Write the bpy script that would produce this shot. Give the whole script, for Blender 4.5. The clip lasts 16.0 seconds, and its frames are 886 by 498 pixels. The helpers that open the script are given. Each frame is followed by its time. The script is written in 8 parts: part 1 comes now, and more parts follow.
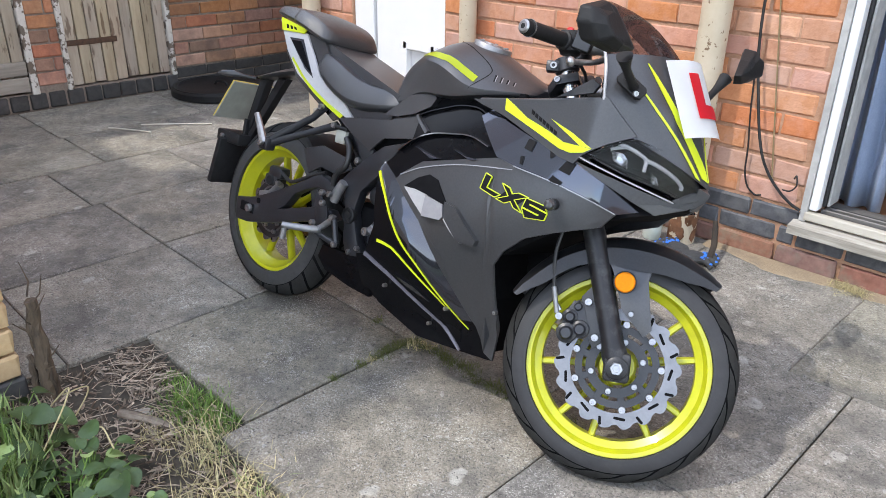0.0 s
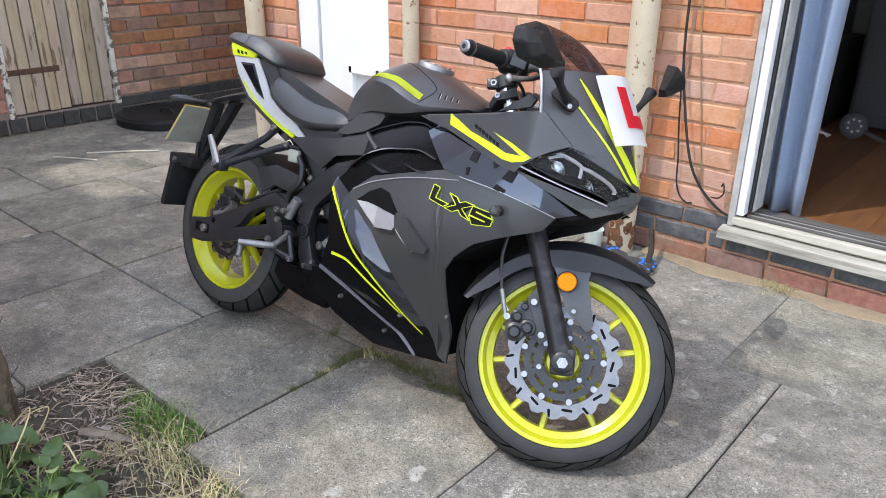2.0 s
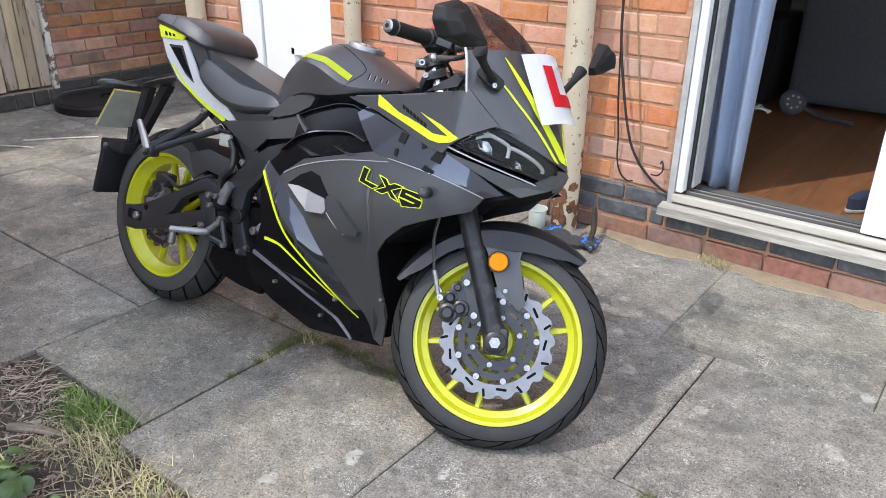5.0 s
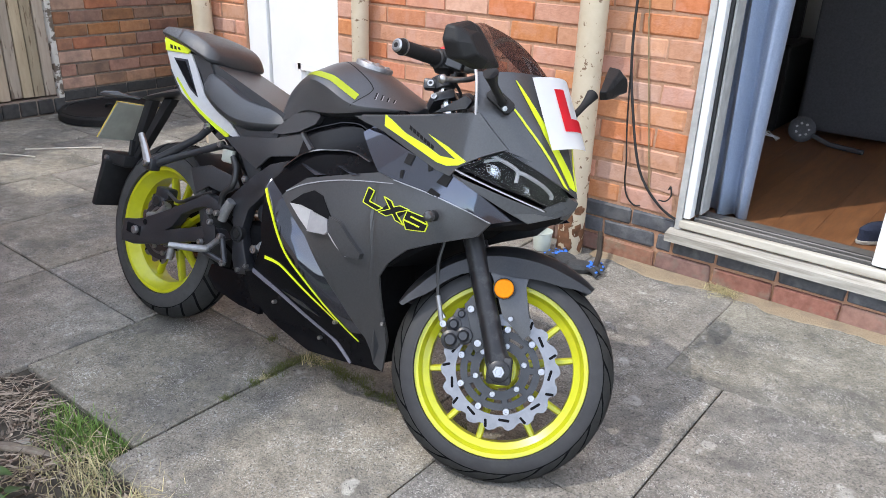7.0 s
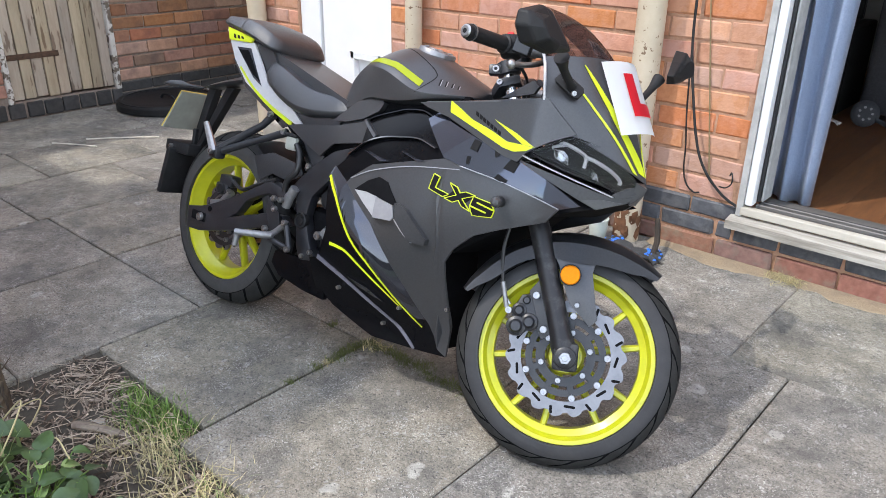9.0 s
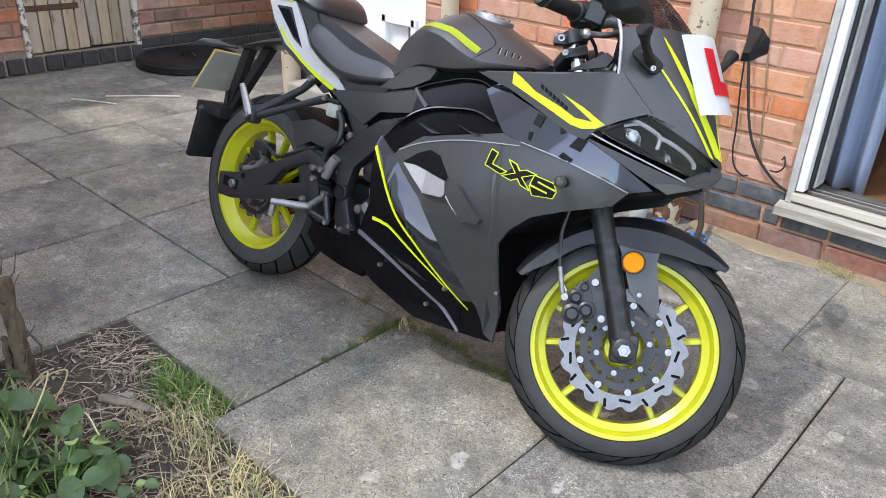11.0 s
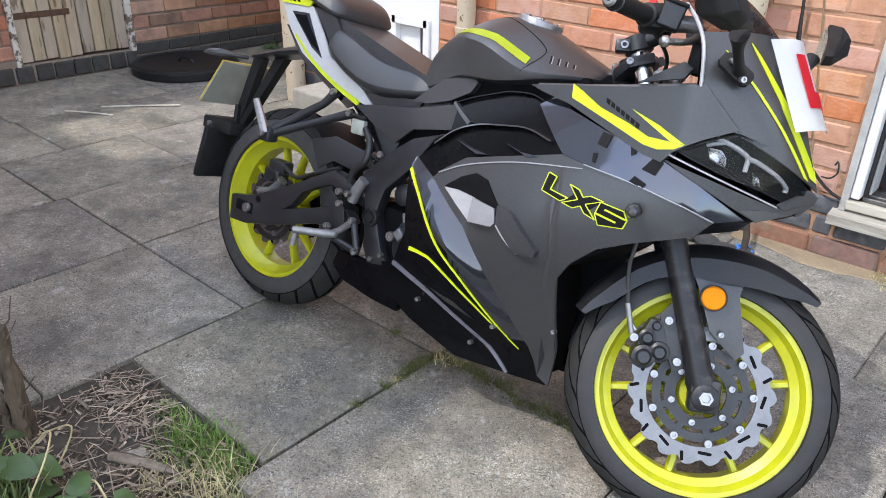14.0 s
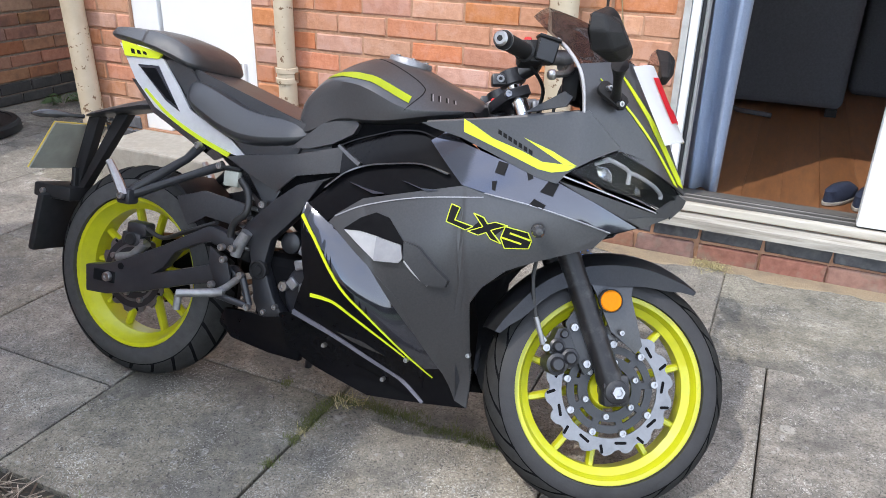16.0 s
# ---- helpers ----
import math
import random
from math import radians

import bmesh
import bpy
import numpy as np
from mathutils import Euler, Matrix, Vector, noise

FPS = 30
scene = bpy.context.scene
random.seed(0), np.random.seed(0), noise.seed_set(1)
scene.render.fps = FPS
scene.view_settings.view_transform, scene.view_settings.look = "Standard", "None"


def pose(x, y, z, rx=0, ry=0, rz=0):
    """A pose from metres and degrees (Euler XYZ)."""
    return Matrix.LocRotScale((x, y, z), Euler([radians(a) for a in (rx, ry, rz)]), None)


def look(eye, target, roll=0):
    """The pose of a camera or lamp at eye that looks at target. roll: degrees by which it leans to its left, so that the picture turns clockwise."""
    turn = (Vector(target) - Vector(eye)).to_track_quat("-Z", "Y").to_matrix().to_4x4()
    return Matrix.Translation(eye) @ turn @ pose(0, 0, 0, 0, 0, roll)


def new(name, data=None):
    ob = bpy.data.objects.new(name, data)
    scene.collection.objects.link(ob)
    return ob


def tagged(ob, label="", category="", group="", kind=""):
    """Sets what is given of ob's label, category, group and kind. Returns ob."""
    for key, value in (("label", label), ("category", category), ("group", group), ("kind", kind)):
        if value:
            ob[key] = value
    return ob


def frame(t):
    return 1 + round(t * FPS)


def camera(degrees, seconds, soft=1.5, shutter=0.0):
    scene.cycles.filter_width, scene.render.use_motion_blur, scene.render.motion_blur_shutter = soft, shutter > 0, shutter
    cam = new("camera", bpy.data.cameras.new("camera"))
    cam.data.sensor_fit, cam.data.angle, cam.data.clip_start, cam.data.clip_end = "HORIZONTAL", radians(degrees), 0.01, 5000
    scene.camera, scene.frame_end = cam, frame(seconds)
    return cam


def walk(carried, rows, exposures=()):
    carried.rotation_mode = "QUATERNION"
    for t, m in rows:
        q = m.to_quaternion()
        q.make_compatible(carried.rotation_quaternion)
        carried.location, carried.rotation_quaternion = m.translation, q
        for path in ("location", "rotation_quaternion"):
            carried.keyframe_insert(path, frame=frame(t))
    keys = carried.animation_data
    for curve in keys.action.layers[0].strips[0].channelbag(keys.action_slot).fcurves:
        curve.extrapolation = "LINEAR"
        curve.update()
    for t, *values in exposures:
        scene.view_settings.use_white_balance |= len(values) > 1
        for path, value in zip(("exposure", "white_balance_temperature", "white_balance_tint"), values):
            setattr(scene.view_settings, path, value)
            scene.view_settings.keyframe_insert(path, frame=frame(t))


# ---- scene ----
# The camera and its walk.
cam = camera(60.8, 16.0, soft=0.6)
TURN = 43.0
PATH = [
    (0, (0.054, 0.0, 1.248), (-0.008, 1.815, 0.41), 0.9),
    (0.5, (0.035, -0.039, 1.247), (0.01, 1.793, 0.444), 1.5),
    (1, (0.031, -0.071, 1.249), (0.043, 1.768, 0.463), 1.6),
    (1.5, (0.034, -0.095, 1.254), (0.076, 1.744, 0.469), 1.2),
    (2, (0.047, -0.112, 1.252), (0.12, 1.73, 0.475), 0.7),
    (2.5, (0.061, -0.125, 1.253), (0.16, 1.715, 0.474), 0.3),
    (3, (0.08, -0.135, 1.25), (0.227, 1.695, 0.457), 0.3),
    (3.5, (0.099, -0.139, 1.246), (0.275, 1.682, 0.439), 0.5),
    (3.7, (0.105, -0.137, 1.244), (0.296, 1.682, 0.435), 0.6),
    (6, (0.133, -0.089, 1.252), (0.27, 1.728, 0.428), 0.9),
    (6.5, (0.131, -0.077, 1.247), (0.259, 1.748, 0.439), 1.2),
    (7, (0.122, -0.056, 1.248), (0.289, 1.779, 0.468), 2.0),
    (7.5, (0.115, -0.058, 1.248), (0.215, 1.774, 0.45), 1.2),
    (8, (0.1, -0.054, 1.251), (0.185, 1.776, 0.449), 1.0),
    (8.5, (0.082, -0.057, 1.248), (0.148, 1.774, 0.446), 0.6),
    (8.7, (0.071, -0.062, 1.246), (0.134, 1.769, 0.444), 0.6),
    (10.8, (-0.038, 0.026, 1.22), (0.009, 1.81, 0.316), 2.6),
    (11, (-0.047, 0.051, 1.219), (-0.001, 1.844, 0.334), 2.7),
    (11.5, (-0.066, 0.108, 1.212), (-0.045, 1.896, 0.317), 2.4),
    (12, (-0.078, 0.163, 1.208), (-0.062, 1.954, 0.317), 2.3),
    (12.5, (-0.096, 0.204, 1.201), (-0.087, 2.004, 0.327), 2.6),
    (13, (-0.11, 0.235, 1.203), (-0.115, 2.027, 0.314), 1.9),
    (13.5, (-0.133, 0.257, 1.205), (-0.133, 2.054, 0.327), 1.9),
    (14, (-0.159, 0.273, 1.203), (-0.101, 2.06, 0.307), 1.6),
    (14.5, (-0.203, 0.285, 1.203), (0.011, 2.058, 0.302), 2.5),
    (15, (-0.267, 0.291, 1.209), (0.143, 2.059, 0.367), 1.9),
    (15.5, (-0.338, 0.29, 1.217), (0.187, 2.033, 0.389), 1.1),
    (16, (-0.4, 0.292, 1.225), (0.193, 2.02, 0.411), 1.3),
]
walk(cam, [(t, pose(0, 0, 0, 0, 0, TURN) @ look(e, g, r)) for t, e, g, r in PATH])

# World, sun and exposure: blue sky with broken white cloud, and a mild sun.
SUN_WAY = Vector((0.257, 0.485, -0.836))
sky_world = bpy.data.worlds.new("sky_world")
scene.world = sky_world
sky_world.use_nodes = True
_t = sky_world.node_tree
_sky = _t.nodes.new("ShaderNodeTexSky")
_sky.sky_type = "NISHITA"
_sky.sun_disc = False
_sky.sun_elevation = radians(56.7)
_sky.sun_rotation = radians(208)
_sky.air_density, _sky.dust_density, _sky.ozone_density = 1.0, 0.3, 1.0
# broken white cloud over the blue
_way = _t.nodes.new("ShaderNodeTexCoord")
_puff = _t.nodes.new("ShaderNodeTexNoise")
_puff.inputs["Scale"].default_value, _puff.inputs["Detail"].default_value, _puff.inputs["Roughness"].default_value = 2.6, 7.0, 0.55
_t.links.new(_way.outputs["Generated"], _puff.inputs["Vector"])
_mask = _t.nodes.new("ShaderNodeMapRange")
_mask.inputs["From Min"].default_value, _mask.inputs["From Max"].default_value = 0.36, 0.56
_mask.inputs["To Max"].default_value = 0.62
_t.links.new(_puff.outputs["Fac"], _mask.inputs["Value"])
_grey = _t.nodes.new("ShaderNodeRGBToBW")
_t.links.new(_sky.outputs["Color"], _grey.inputs["Color"])
_white = _t.nodes.new("ShaderNodeMath")
_white.operation = "MULTIPLY_ADD"
_white.inputs[1].default_value, _white.inputs[2].default_value = 0.15, 6.0
_t.links.new(_grey.outputs["Val"], _white.inputs[0])
_cloud = _t.nodes.new("ShaderNodeMix")
_cloud.data_type = "RGBA"
_t.links.new(_mask.outputs["Result"], _cloud.inputs["Factor"])
_t.links.new(_sky.outputs["Color"], _cloud.inputs["A"])
_t.links.new(_white.outputs["Value"], _cloud.inputs["B"])
_t.links.new(_cloud.outputs["Result"], _t.nodes["Background"].inputs["Color"])
_t.nodes["Background"].inputs["Strength"].default_value = 0.15
_sun = bpy.data.lights.new("sun", "SUN")
_sun.energy, _sun.angle, _sun.color = 0.79, radians(0.9), (1.0, 0.94, 0.86)
sun = new("sun", _sun)
sun.matrix_world = Matrix.Translation((-3, -6, 10)) @ SUN_WAY.to_track_quat("-Z", "Y").to_matrix().to_4x4()
scene.view_settings.exposure = 1.94


# ---- materials ----
def surface(name, c1, c2=None, scale=8.0, rough=0.6, bump=0.0, bump_scale=None, metal=0.0, coat=0.0, stretch=(1, 1, 1),
            spots=None, spot_scale=3.0, spot_amount=0.5, vary=0.0, rough_vary=0.1, detail=8.0, sheen=0.0, spec=0.5, spot_from=0.5, spot_soft=0.16, hues=0.0):
    """A procedural surface: two tones by noise, larger spots or stains, fine relief, and a tone of its own per object."""
    m = bpy.data.materials.new(name)
    m.use_nodes = True
    n, l = m.node_tree.nodes, m.node_tree.links
    b = n["Principled BSDF"]
    b.inputs["Metallic"].default_value = metal
    b.inputs["Coat Weight"].default_value = coat
    b.inputs["Coat Roughness"].default_value = 0.06
    b.inputs["Specular IOR Level"].default_value = spec
    b.inputs["Sheen Weight"].default_value = sheen
    tc = n.new("ShaderNodeTexCoord")
    info = n.new("ShaderNodeObjectInfo")
    shift = n.new("ShaderNodeVectorMath")
    shift.operation = "MULTIPLY_ADD"
    shift.inputs[1].default_value = stretch
    rnd = n.new("ShaderNodeVectorMath")
    rnd.operation = "SCALE"
    rnd.inputs[0].default_value = (17.0, 29.0, 11.0)
    l.new(info.outputs["Random"], rnd.inputs["Scale"])
    l.new(tc.outputs["Object"], shift.inputs[0])
    l.new(rnd.outputs["Vector"], shift.inputs[2])
    fine = n.new("ShaderNodeTexNoise")
    fine.inputs["Scale"].default_value, fine.inputs["Detail"].default_value = scale, detail
    fine.inputs["Roughness"].default_value = 0.65
    l.new(shift.outputs["Vector"], fine.inputs["Vector"])
    ramp = n.new("ShaderNodeValToRGB")
    ramp.color_ramp.elements[0].position, ramp.color_ramp.elements[1].position = 0.32, 0.68
    ramp.color_ramp.elements[0].color = (*c1, 1)
    ramp.color_ramp.elements[1].color = (*(c2 or c1), 1)
    l.new(fine.outputs["Fac"], ramp.inputs["Fac"])
    colour = ramp.outputs["Color"]
    if spots:
        big = n.new("ShaderNodeTexNoise")
        big.inputs["Scale"].default_value, big.inputs["Detail"].default_value = spot_scale, 6.0
        big.inputs["Roughness"].default_value = 0.6
        l.new(shift.outputs["Vector"], big.inputs["Vector"])
        edge = n.new("ShaderNodeMapRange")
        edge.inputs["From Min"].default_value, edge.inputs["From Max"].default_value = spot_from, spot_from + spot_soft
        edge.inputs["To Max"].default_value = spot_amount
        l.new(big.outputs["Fac"], edge.inputs["Value"])
        mix = n.new("ShaderNodeMix")
        mix.data_type = "RGBA"
        l.new(edge.outputs["Result"], mix.inputs["Factor"])
        l.new(colour, mix.inputs["A"])
        mix.inputs["B"].default_value = (*spots, 1)
        colour = mix.outputs["Result"]
    if vary:
        hsv = n.new("ShaderNodeHueSaturation")
        val = n.new("ShaderNodeMapRange")
        val.inputs["To Min"].default_value, val.inputs["To Max"].default_value = 1 - vary, 1 + vary
        l.new(info.outputs["Random"], val.inputs["Value"])
        l.new(val.outputs["Result"], hsv.inputs["Value"])
        if hues:
            for far, low, high, socket in ((13.7, 0.5 - hues, 0.5 + hues, "Hue"), (31.3, 0.72, 1.12, "Saturation")):
                many = n.new("ShaderNodeMath")
                many.operation = "MULTIPLY"
                many.inputs[1].default_value = far
                l.new(info.outputs["Random"], many.inputs[0])
                frac = n.new("ShaderNodeMath")
                frac.operation = "FRACT"
                l.new(many.outputs["Value"], frac.inputs[0])
                spread = n.new("ShaderNodeMapRange")
                spread.inputs["To Min"].default_value, spread.inputs["To Max"].default_value = low, high
                l.new(frac.outputs["Value"], spread.inputs["Value"])
                l.new(spread.outputs["Result"], hsv.inputs[socket])
        l.new(colour, hsv.inputs["Color"])
        colour = hsv.outputs["Color"]
    l.new(colour, b.inputs["Base Color"])
    if rough_vary:
        rr = n.new("ShaderNodeMapRange")
        rr.inputs["To Min"].default_value, rr.inputs["To Max"].default_value = max(0.02, rough - rough_vary), min(1, rough + rough_vary)
        l.new(fine.outputs["Fac"], rr.inputs["Value"])
        l.new(rr.outputs["Result"], b.inputs["Roughness"])
    else:
        b.inputs["Roughness"].default_value = rough
    if bump:
        bn = n.new("ShaderNodeTexNoise")
        bn.inputs["Scale"].default_value, bn.inputs["Detail"].default_value = bump_scale or scale * 3, 6.0
        l.new(shift.outputs["Vector"], bn.inputs["Vector"])
        bp = n.new("ShaderNodeBump")
        bp.inputs["Strength"].default_value, bp.inputs["Distance"].default_value = bump, 0.004
        l.new(bn.outputs["Fac"], bp.inputs["Height"])
        l.new(bp.outputs["Normal"], b.inputs["Normal"])
    return m


def vary_islands(m, low, high):
    """Give each separate piece of a joined mesh a tone of its own."""
    n, l = m.node_tree.nodes, m.node_tree.links
    b = n["Principled BSDF"]
    base = b.inputs["Base Color"].links[0].from_socket
    geo = n.new("ShaderNodeNewGeometry")
    mr = n.new("ShaderNodeMapRange")
    mr.inputs["To Min"].default_value, mr.inputs["To Max"].default_value = low, high
    hs = n.new("ShaderNodeHueSaturation")
    l.new(geo.outputs["Random Per Island"], mr.inputs["Value"])
    l.new(mr.outputs["Result"], hs.inputs["Value"])
    l.new(base, hs.inputs["Color"])
    l.new(hs.outputs["Color"], b.inputs["Base Color"])


def glass(name, tint=(1, 1, 1), rough=0.0, alpha=None):
    m = bpy.data.materials.new(name)
    m.use_nodes = True
    b = m.node_tree.nodes["Principled BSDF"]
    b.inputs["Base Color"].default_value = (*tint, 1)
    b.inputs["Roughness"].default_value = rough
    b.inputs["Transmission Weight"].default_value = 1.0
    b.inputs["IOR"].default_value = 1.45
    return m


def slab_material():
    """Weathered concrete: speckled grain, broad damp stains and pale lichen spots."""
    m = surface("slab_concrete", (0.126, 0.114, 0.092), (0.306, 0.279, 0.226), 150, 0.88, 0.8, 220, spots=(0.105, 0.102, 0.096), spot_scale=3.4, spot_amount=0.55, vary=0.10, spot_soft=0.09, hues=0.012)
    n, l = m.node_tree.nodes, m.node_tree.links
    b = n["Principled BSDF"]
    base = b.inputs["Base Color"].links[0].from_socket
    tc = n.new("ShaderNodeTexCoord")
    info = n.new("ShaderNodeObjectInfo")
    off = n.new("ShaderNodeVectorMath")
    off.operation = "ADD"
    sc = n.new("ShaderNodeVectorMath")
    sc.operation = "SCALE"
    sc.inputs[0].default_value = (13.0, 7.0, 5.0)
    l.new(info.outputs["Random"], sc.inputs["Scale"])
    l.new(tc.outputs["Object"], off.inputs[0])
    l.new(sc.outputs["Vector"], off.inputs[1])
    wob = n.new("ShaderNodeTexNoise")
    wob.inputs["Scale"].default_value = 30
    l.new(off.outputs["Vector"], wob.inputs["Vector"])
    add_w = n.new("ShaderNodeVectorMath")
    add_w.operation = "MULTIPLY_ADD"
    add_w.inputs[1].default_value = (0.05, 0.05, 0.05)
    l.new(wob.outputs["Color"], add_w.inputs[0])
    l.new(off.outputs["Vector"], add_w.inputs[2])
    patch = n.new("ShaderNodeTexNoise")
    patch.inputs["Scale"].default_value, patch.inputs["Detail"].default_value = 7.0, 6
    patch.inputs["Roughness"].default_value = 0.65
    l.new(off.outputs["Vector"], patch.inputs["Vector"])
    thick = n.new("ShaderNodeMapRange")
    thick.inputs["From Min"].default_value, thick.inputs["From Max"].default_value = 0.42, 0.64
    thick.inputs["To Min"].default_value, thick.inputs["To Max"].default_value = 0.15, 1.5
    l.new(patch.outputs["Fac"], thick.inputs["Value"])
    for scale, size, colour, amount in ((5.0, 0.13, (0.40, 0.39, 0.35), 0.65), (26.0, 0.20, (0.36, 0.355, 0.34), 0.40), (105.0, 0.30, (0.045, 0.044, 0.042), 0.7), (170.0, 0.36, (0.46, 0.45, 0.42), 0.55)):
        vo = n.new("ShaderNodeTexVoronoi")
        vo.inputs["Scale"].default_value = scale
        l.new(add_w.outputs["Vector"], vo.inputs["Vector"])
        mr = n.new("ShaderNodeMapRange")
        mr.inputs["From Min"].default_value, mr.inputs["From Max"].default_value = size, size * 0.7
        mr.inputs["To Max"].default_value = amount
        l.new(vo.outputs["Distance"], mr.inputs["Value"])
        grow = n.new("ShaderNodeMath")
        grow.operation = "MULTIPLY"
        grow.use_clamp = True
        l.new(mr.outputs["Result"], grow.inputs[0])
        grow.inputs[1].default_value = 1.0
        if scale > 100 and colour[0] > 0.2:
            l.new(thick.outputs["Result"], grow.inputs[1])
        mx = n.new("ShaderNodeMix")
        mx.data_type = "RGBA"
        l.new(grow.outputs["Value"], mx.inputs["Factor"])
        l.new(base, mx.inputs["A"])
        mx.inputs["B"].default_value = (*colour, 1)
        base = mx.outputs["Result"]
    streak = n.new("ShaderNodeTexNoise")
    streak.inputs["Scale"].default_value, streak.inputs["Detail"].default_value = 3.2, 10
    streak.inputs["Roughness"].default_value = 0.7
    l.new(off.outputs["Vector"], streak.inputs["Vector"])
    mr = n.new("ShaderNodeMapRange")
    mr.inputs["From Min"].default_value, mr.inputs["From Max"].default_value = 0.35, 0.70
    mr.inputs["To Min"].default_value, mr.inputs["To Max"].default_value = 0.62, 1.34
    l.new(streak.outputs["Fac"], mr.inputs["Value"])
    mid = n.new("ShaderNodeTexNoise")
    mid.inputs["Scale"].default_value, mid.inputs["Detail"].default_value = 26, 8
    mid.inputs["Roughness"].default_value = 0.75
    l.new(off.outputs["Vector"], mid.inputs["Vector"])
    mr2 = n.new("ShaderNodeMapRange")
    mr2.inputs["From Min"].default_value, mr2.inputs["From Max"].default_value = 0.36, 0.66
    mr2.inputs["To Min"].default_value, mr2.inputs["To Max"].default_value = 0.77, 1.24
    l.new(mid.outputs["Fac"], mr2.inputs["Value"])
    both = n.new("ShaderNodeMath")
    both.operation = "MULTIPLY"
    l.new(mr.outputs["Result"], both.inputs[0])
    l.new(mr2.outputs["Result"], both.inputs[1])
    hs = n.new("ShaderNodeHueSaturation")
    l.new(both.outputs["Value"], hs.inputs["Value"])
    l.new(base, hs.inputs["Color"])
    l.new(hs.outputs["Color"], b.inputs["Base Color"])
    return m


SLAB = slab_material()
OLD_SILL = surface("cracked_sill_paint", (0.25, 0.232, 0.20), (0.46, 0.435, 0.385), 40, 0.8, 0.9, 70, stretch=(0.10, 1, 1), spots=(0.15, 0.125, 0.10), spot_scale=13, spot_amount=0.9)
SLAB_BED = surface("joint_soil", (0.03, 0.026, 0.02), (0.07, 0.06, 0.045), 30, 0.95, 0.6)
SOIL = surface("bed_soil", (0.014, 0.011, 0.009), (0.048, 0.038, 0.029), 25, 0.95, 0.8, 60)
LAWN = surface("far_grass", (0.05, 0.08, 0.025), (0.10, 0.12, 0.05), 6, 0.95, 0.3)
BRICK = surface("orange_brick", (0.44, 0.178, 0.088), (0.56, 0.255, 0.142), 34, 0.88, 0.7, 110, spots=(0.53, 0.265, 0.175), spot_scale=12, spot_amount=0.65, vary=0.11, spot_soft=0.08, hues=0.007)
BRICK_RED = surface("red_brick", (0.29, 0.128, 0.072), (0.39, 0.19, 0.112), 30, 0.88, 0.45, 90, spots=(0.17, 0.09, 0.065), spot_scale=9, spot_amount=0.6, vary=0.34, hues=0.012)
BRICK_BASE = surface("base_red_brick", (0.18, 0.084, 0.060), (0.28, 0.140, 0.104), 30, 0.88, 0.6, 90, spots=(0.20, 0.17, 0.13), spot_scale=14, spot_amount=0.7, vary=0.18, hues=0.008)
BRICK_BLUE = surface("blue_brick", (0.05, 0.053, 0.062), (0.105, 0.11, 0.125), 22, 0.62, 0.5, 60, spots=(0.22, 0.22, 0.22), spot_scale=14, spot_amount=0.35, vary=0.2)
BRICK_DARK = surface("dark_plinth_brick", (0.035, 0.035, 0.036), (0.07, 0.068, 0.066), 25, 0.8, 0.5, 60, vary=0.2)
BRICK_YELLOW = surface("buff_brick", (0.42, 0.29, 0.15), (0.52, 0.38, 0.22), 30, 0.9, 0.5, 70, spots=(0.30, 0.19, 0.09), spot_scale=8, spot_amount=0.5, vary=0.12)
MORTAR = surface("mortar", (0.34, 0.188, 0.113), (0.46, 0.272, 0.180), 60, 0.95, 0.6, 120)
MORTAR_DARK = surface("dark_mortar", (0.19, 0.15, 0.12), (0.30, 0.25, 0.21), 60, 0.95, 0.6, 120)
GATE_PAINT = surface("peeling_gate_paint", (0.33, 0.265, 0.19), (0.45, 0.375, 0.28), 22, 0.8, 0.7, 60, stretch=(1, 1, 0.16), spots=(0.15, 0.10, 0.065), spot_scale=24, spot_amount=0.9, vary=0.16, spot_from=0.58, spot_soft=0.05, hues=0.01)
GREY_WOOD = surface("grey_weathered_wood", (0.22, 0.20, 0.17), (0.36, 0.33, 0.29), 30, 0.85, 0.6, 70, stretch=(1, 0.1, 1), spots=(0.13, 0.11, 0.09), spot_scale=8, vary=0.1)
POST_PAINT = surface("flaking_white_paint", (0.55, 0.53, 0.48), (0.66, 0.64, 0.60), 20, 0.75, 0.5, 60, spots=(0.14, 0.11, 0.085), spot_scale=18, spot_amount=1.0, spot_from=0.49, spot_soft=0.05)
RUST = surface("rusty_iron", (0.10, 0.045, 0.02), (0.22, 0.10, 0.05), 40, 0.85, 0.6, 80)
PIPE_PAINT = surface("cream_pipe_paint", (0.46, 0.385, 0.28), (0.55, 0.47, 0.355), 7, 0.55, 0.35, 40, spots=(0.15, 0.085, 0.045), spot_scale=32, spot_amount=0.95, spot_from=0.605, spot_soft=0.03)
WHITE_PLASTIC = surface("white_plastic_frame", (0.76, 0.77, 0.78), (0.80, 0.81, 0.82), 4, 0.35, rough_vary=0.05)
GREY_STRIP = surface("grey_sealant_strip", (0.33, 0.33, 0.32), (0.46, 0.46, 0.45), 20, 0.8, 0.3)
SILL_WOOD = surface("worn_white_sill", (0.40, 0.37, 0.31), (0.54, 0.51, 0.45), 18, 0.75, 0.5, 60, stretch=(0.12, 1, 1), spots=(0.20, 0.155, 0.11), spot_scale=11, spot_amount=0.85)
TRACK_METAL = surface("dirty_metal_track", (0.10, 0.095, 0.088), (0.20, 0.19, 0.18), 12, 0.6, metal=0.3, stretch=(0.1, 1, 1))
RUBBER_SEAL = surface("black_seal", (0.02, 0.02, 0.022), None, 10, 0.6)
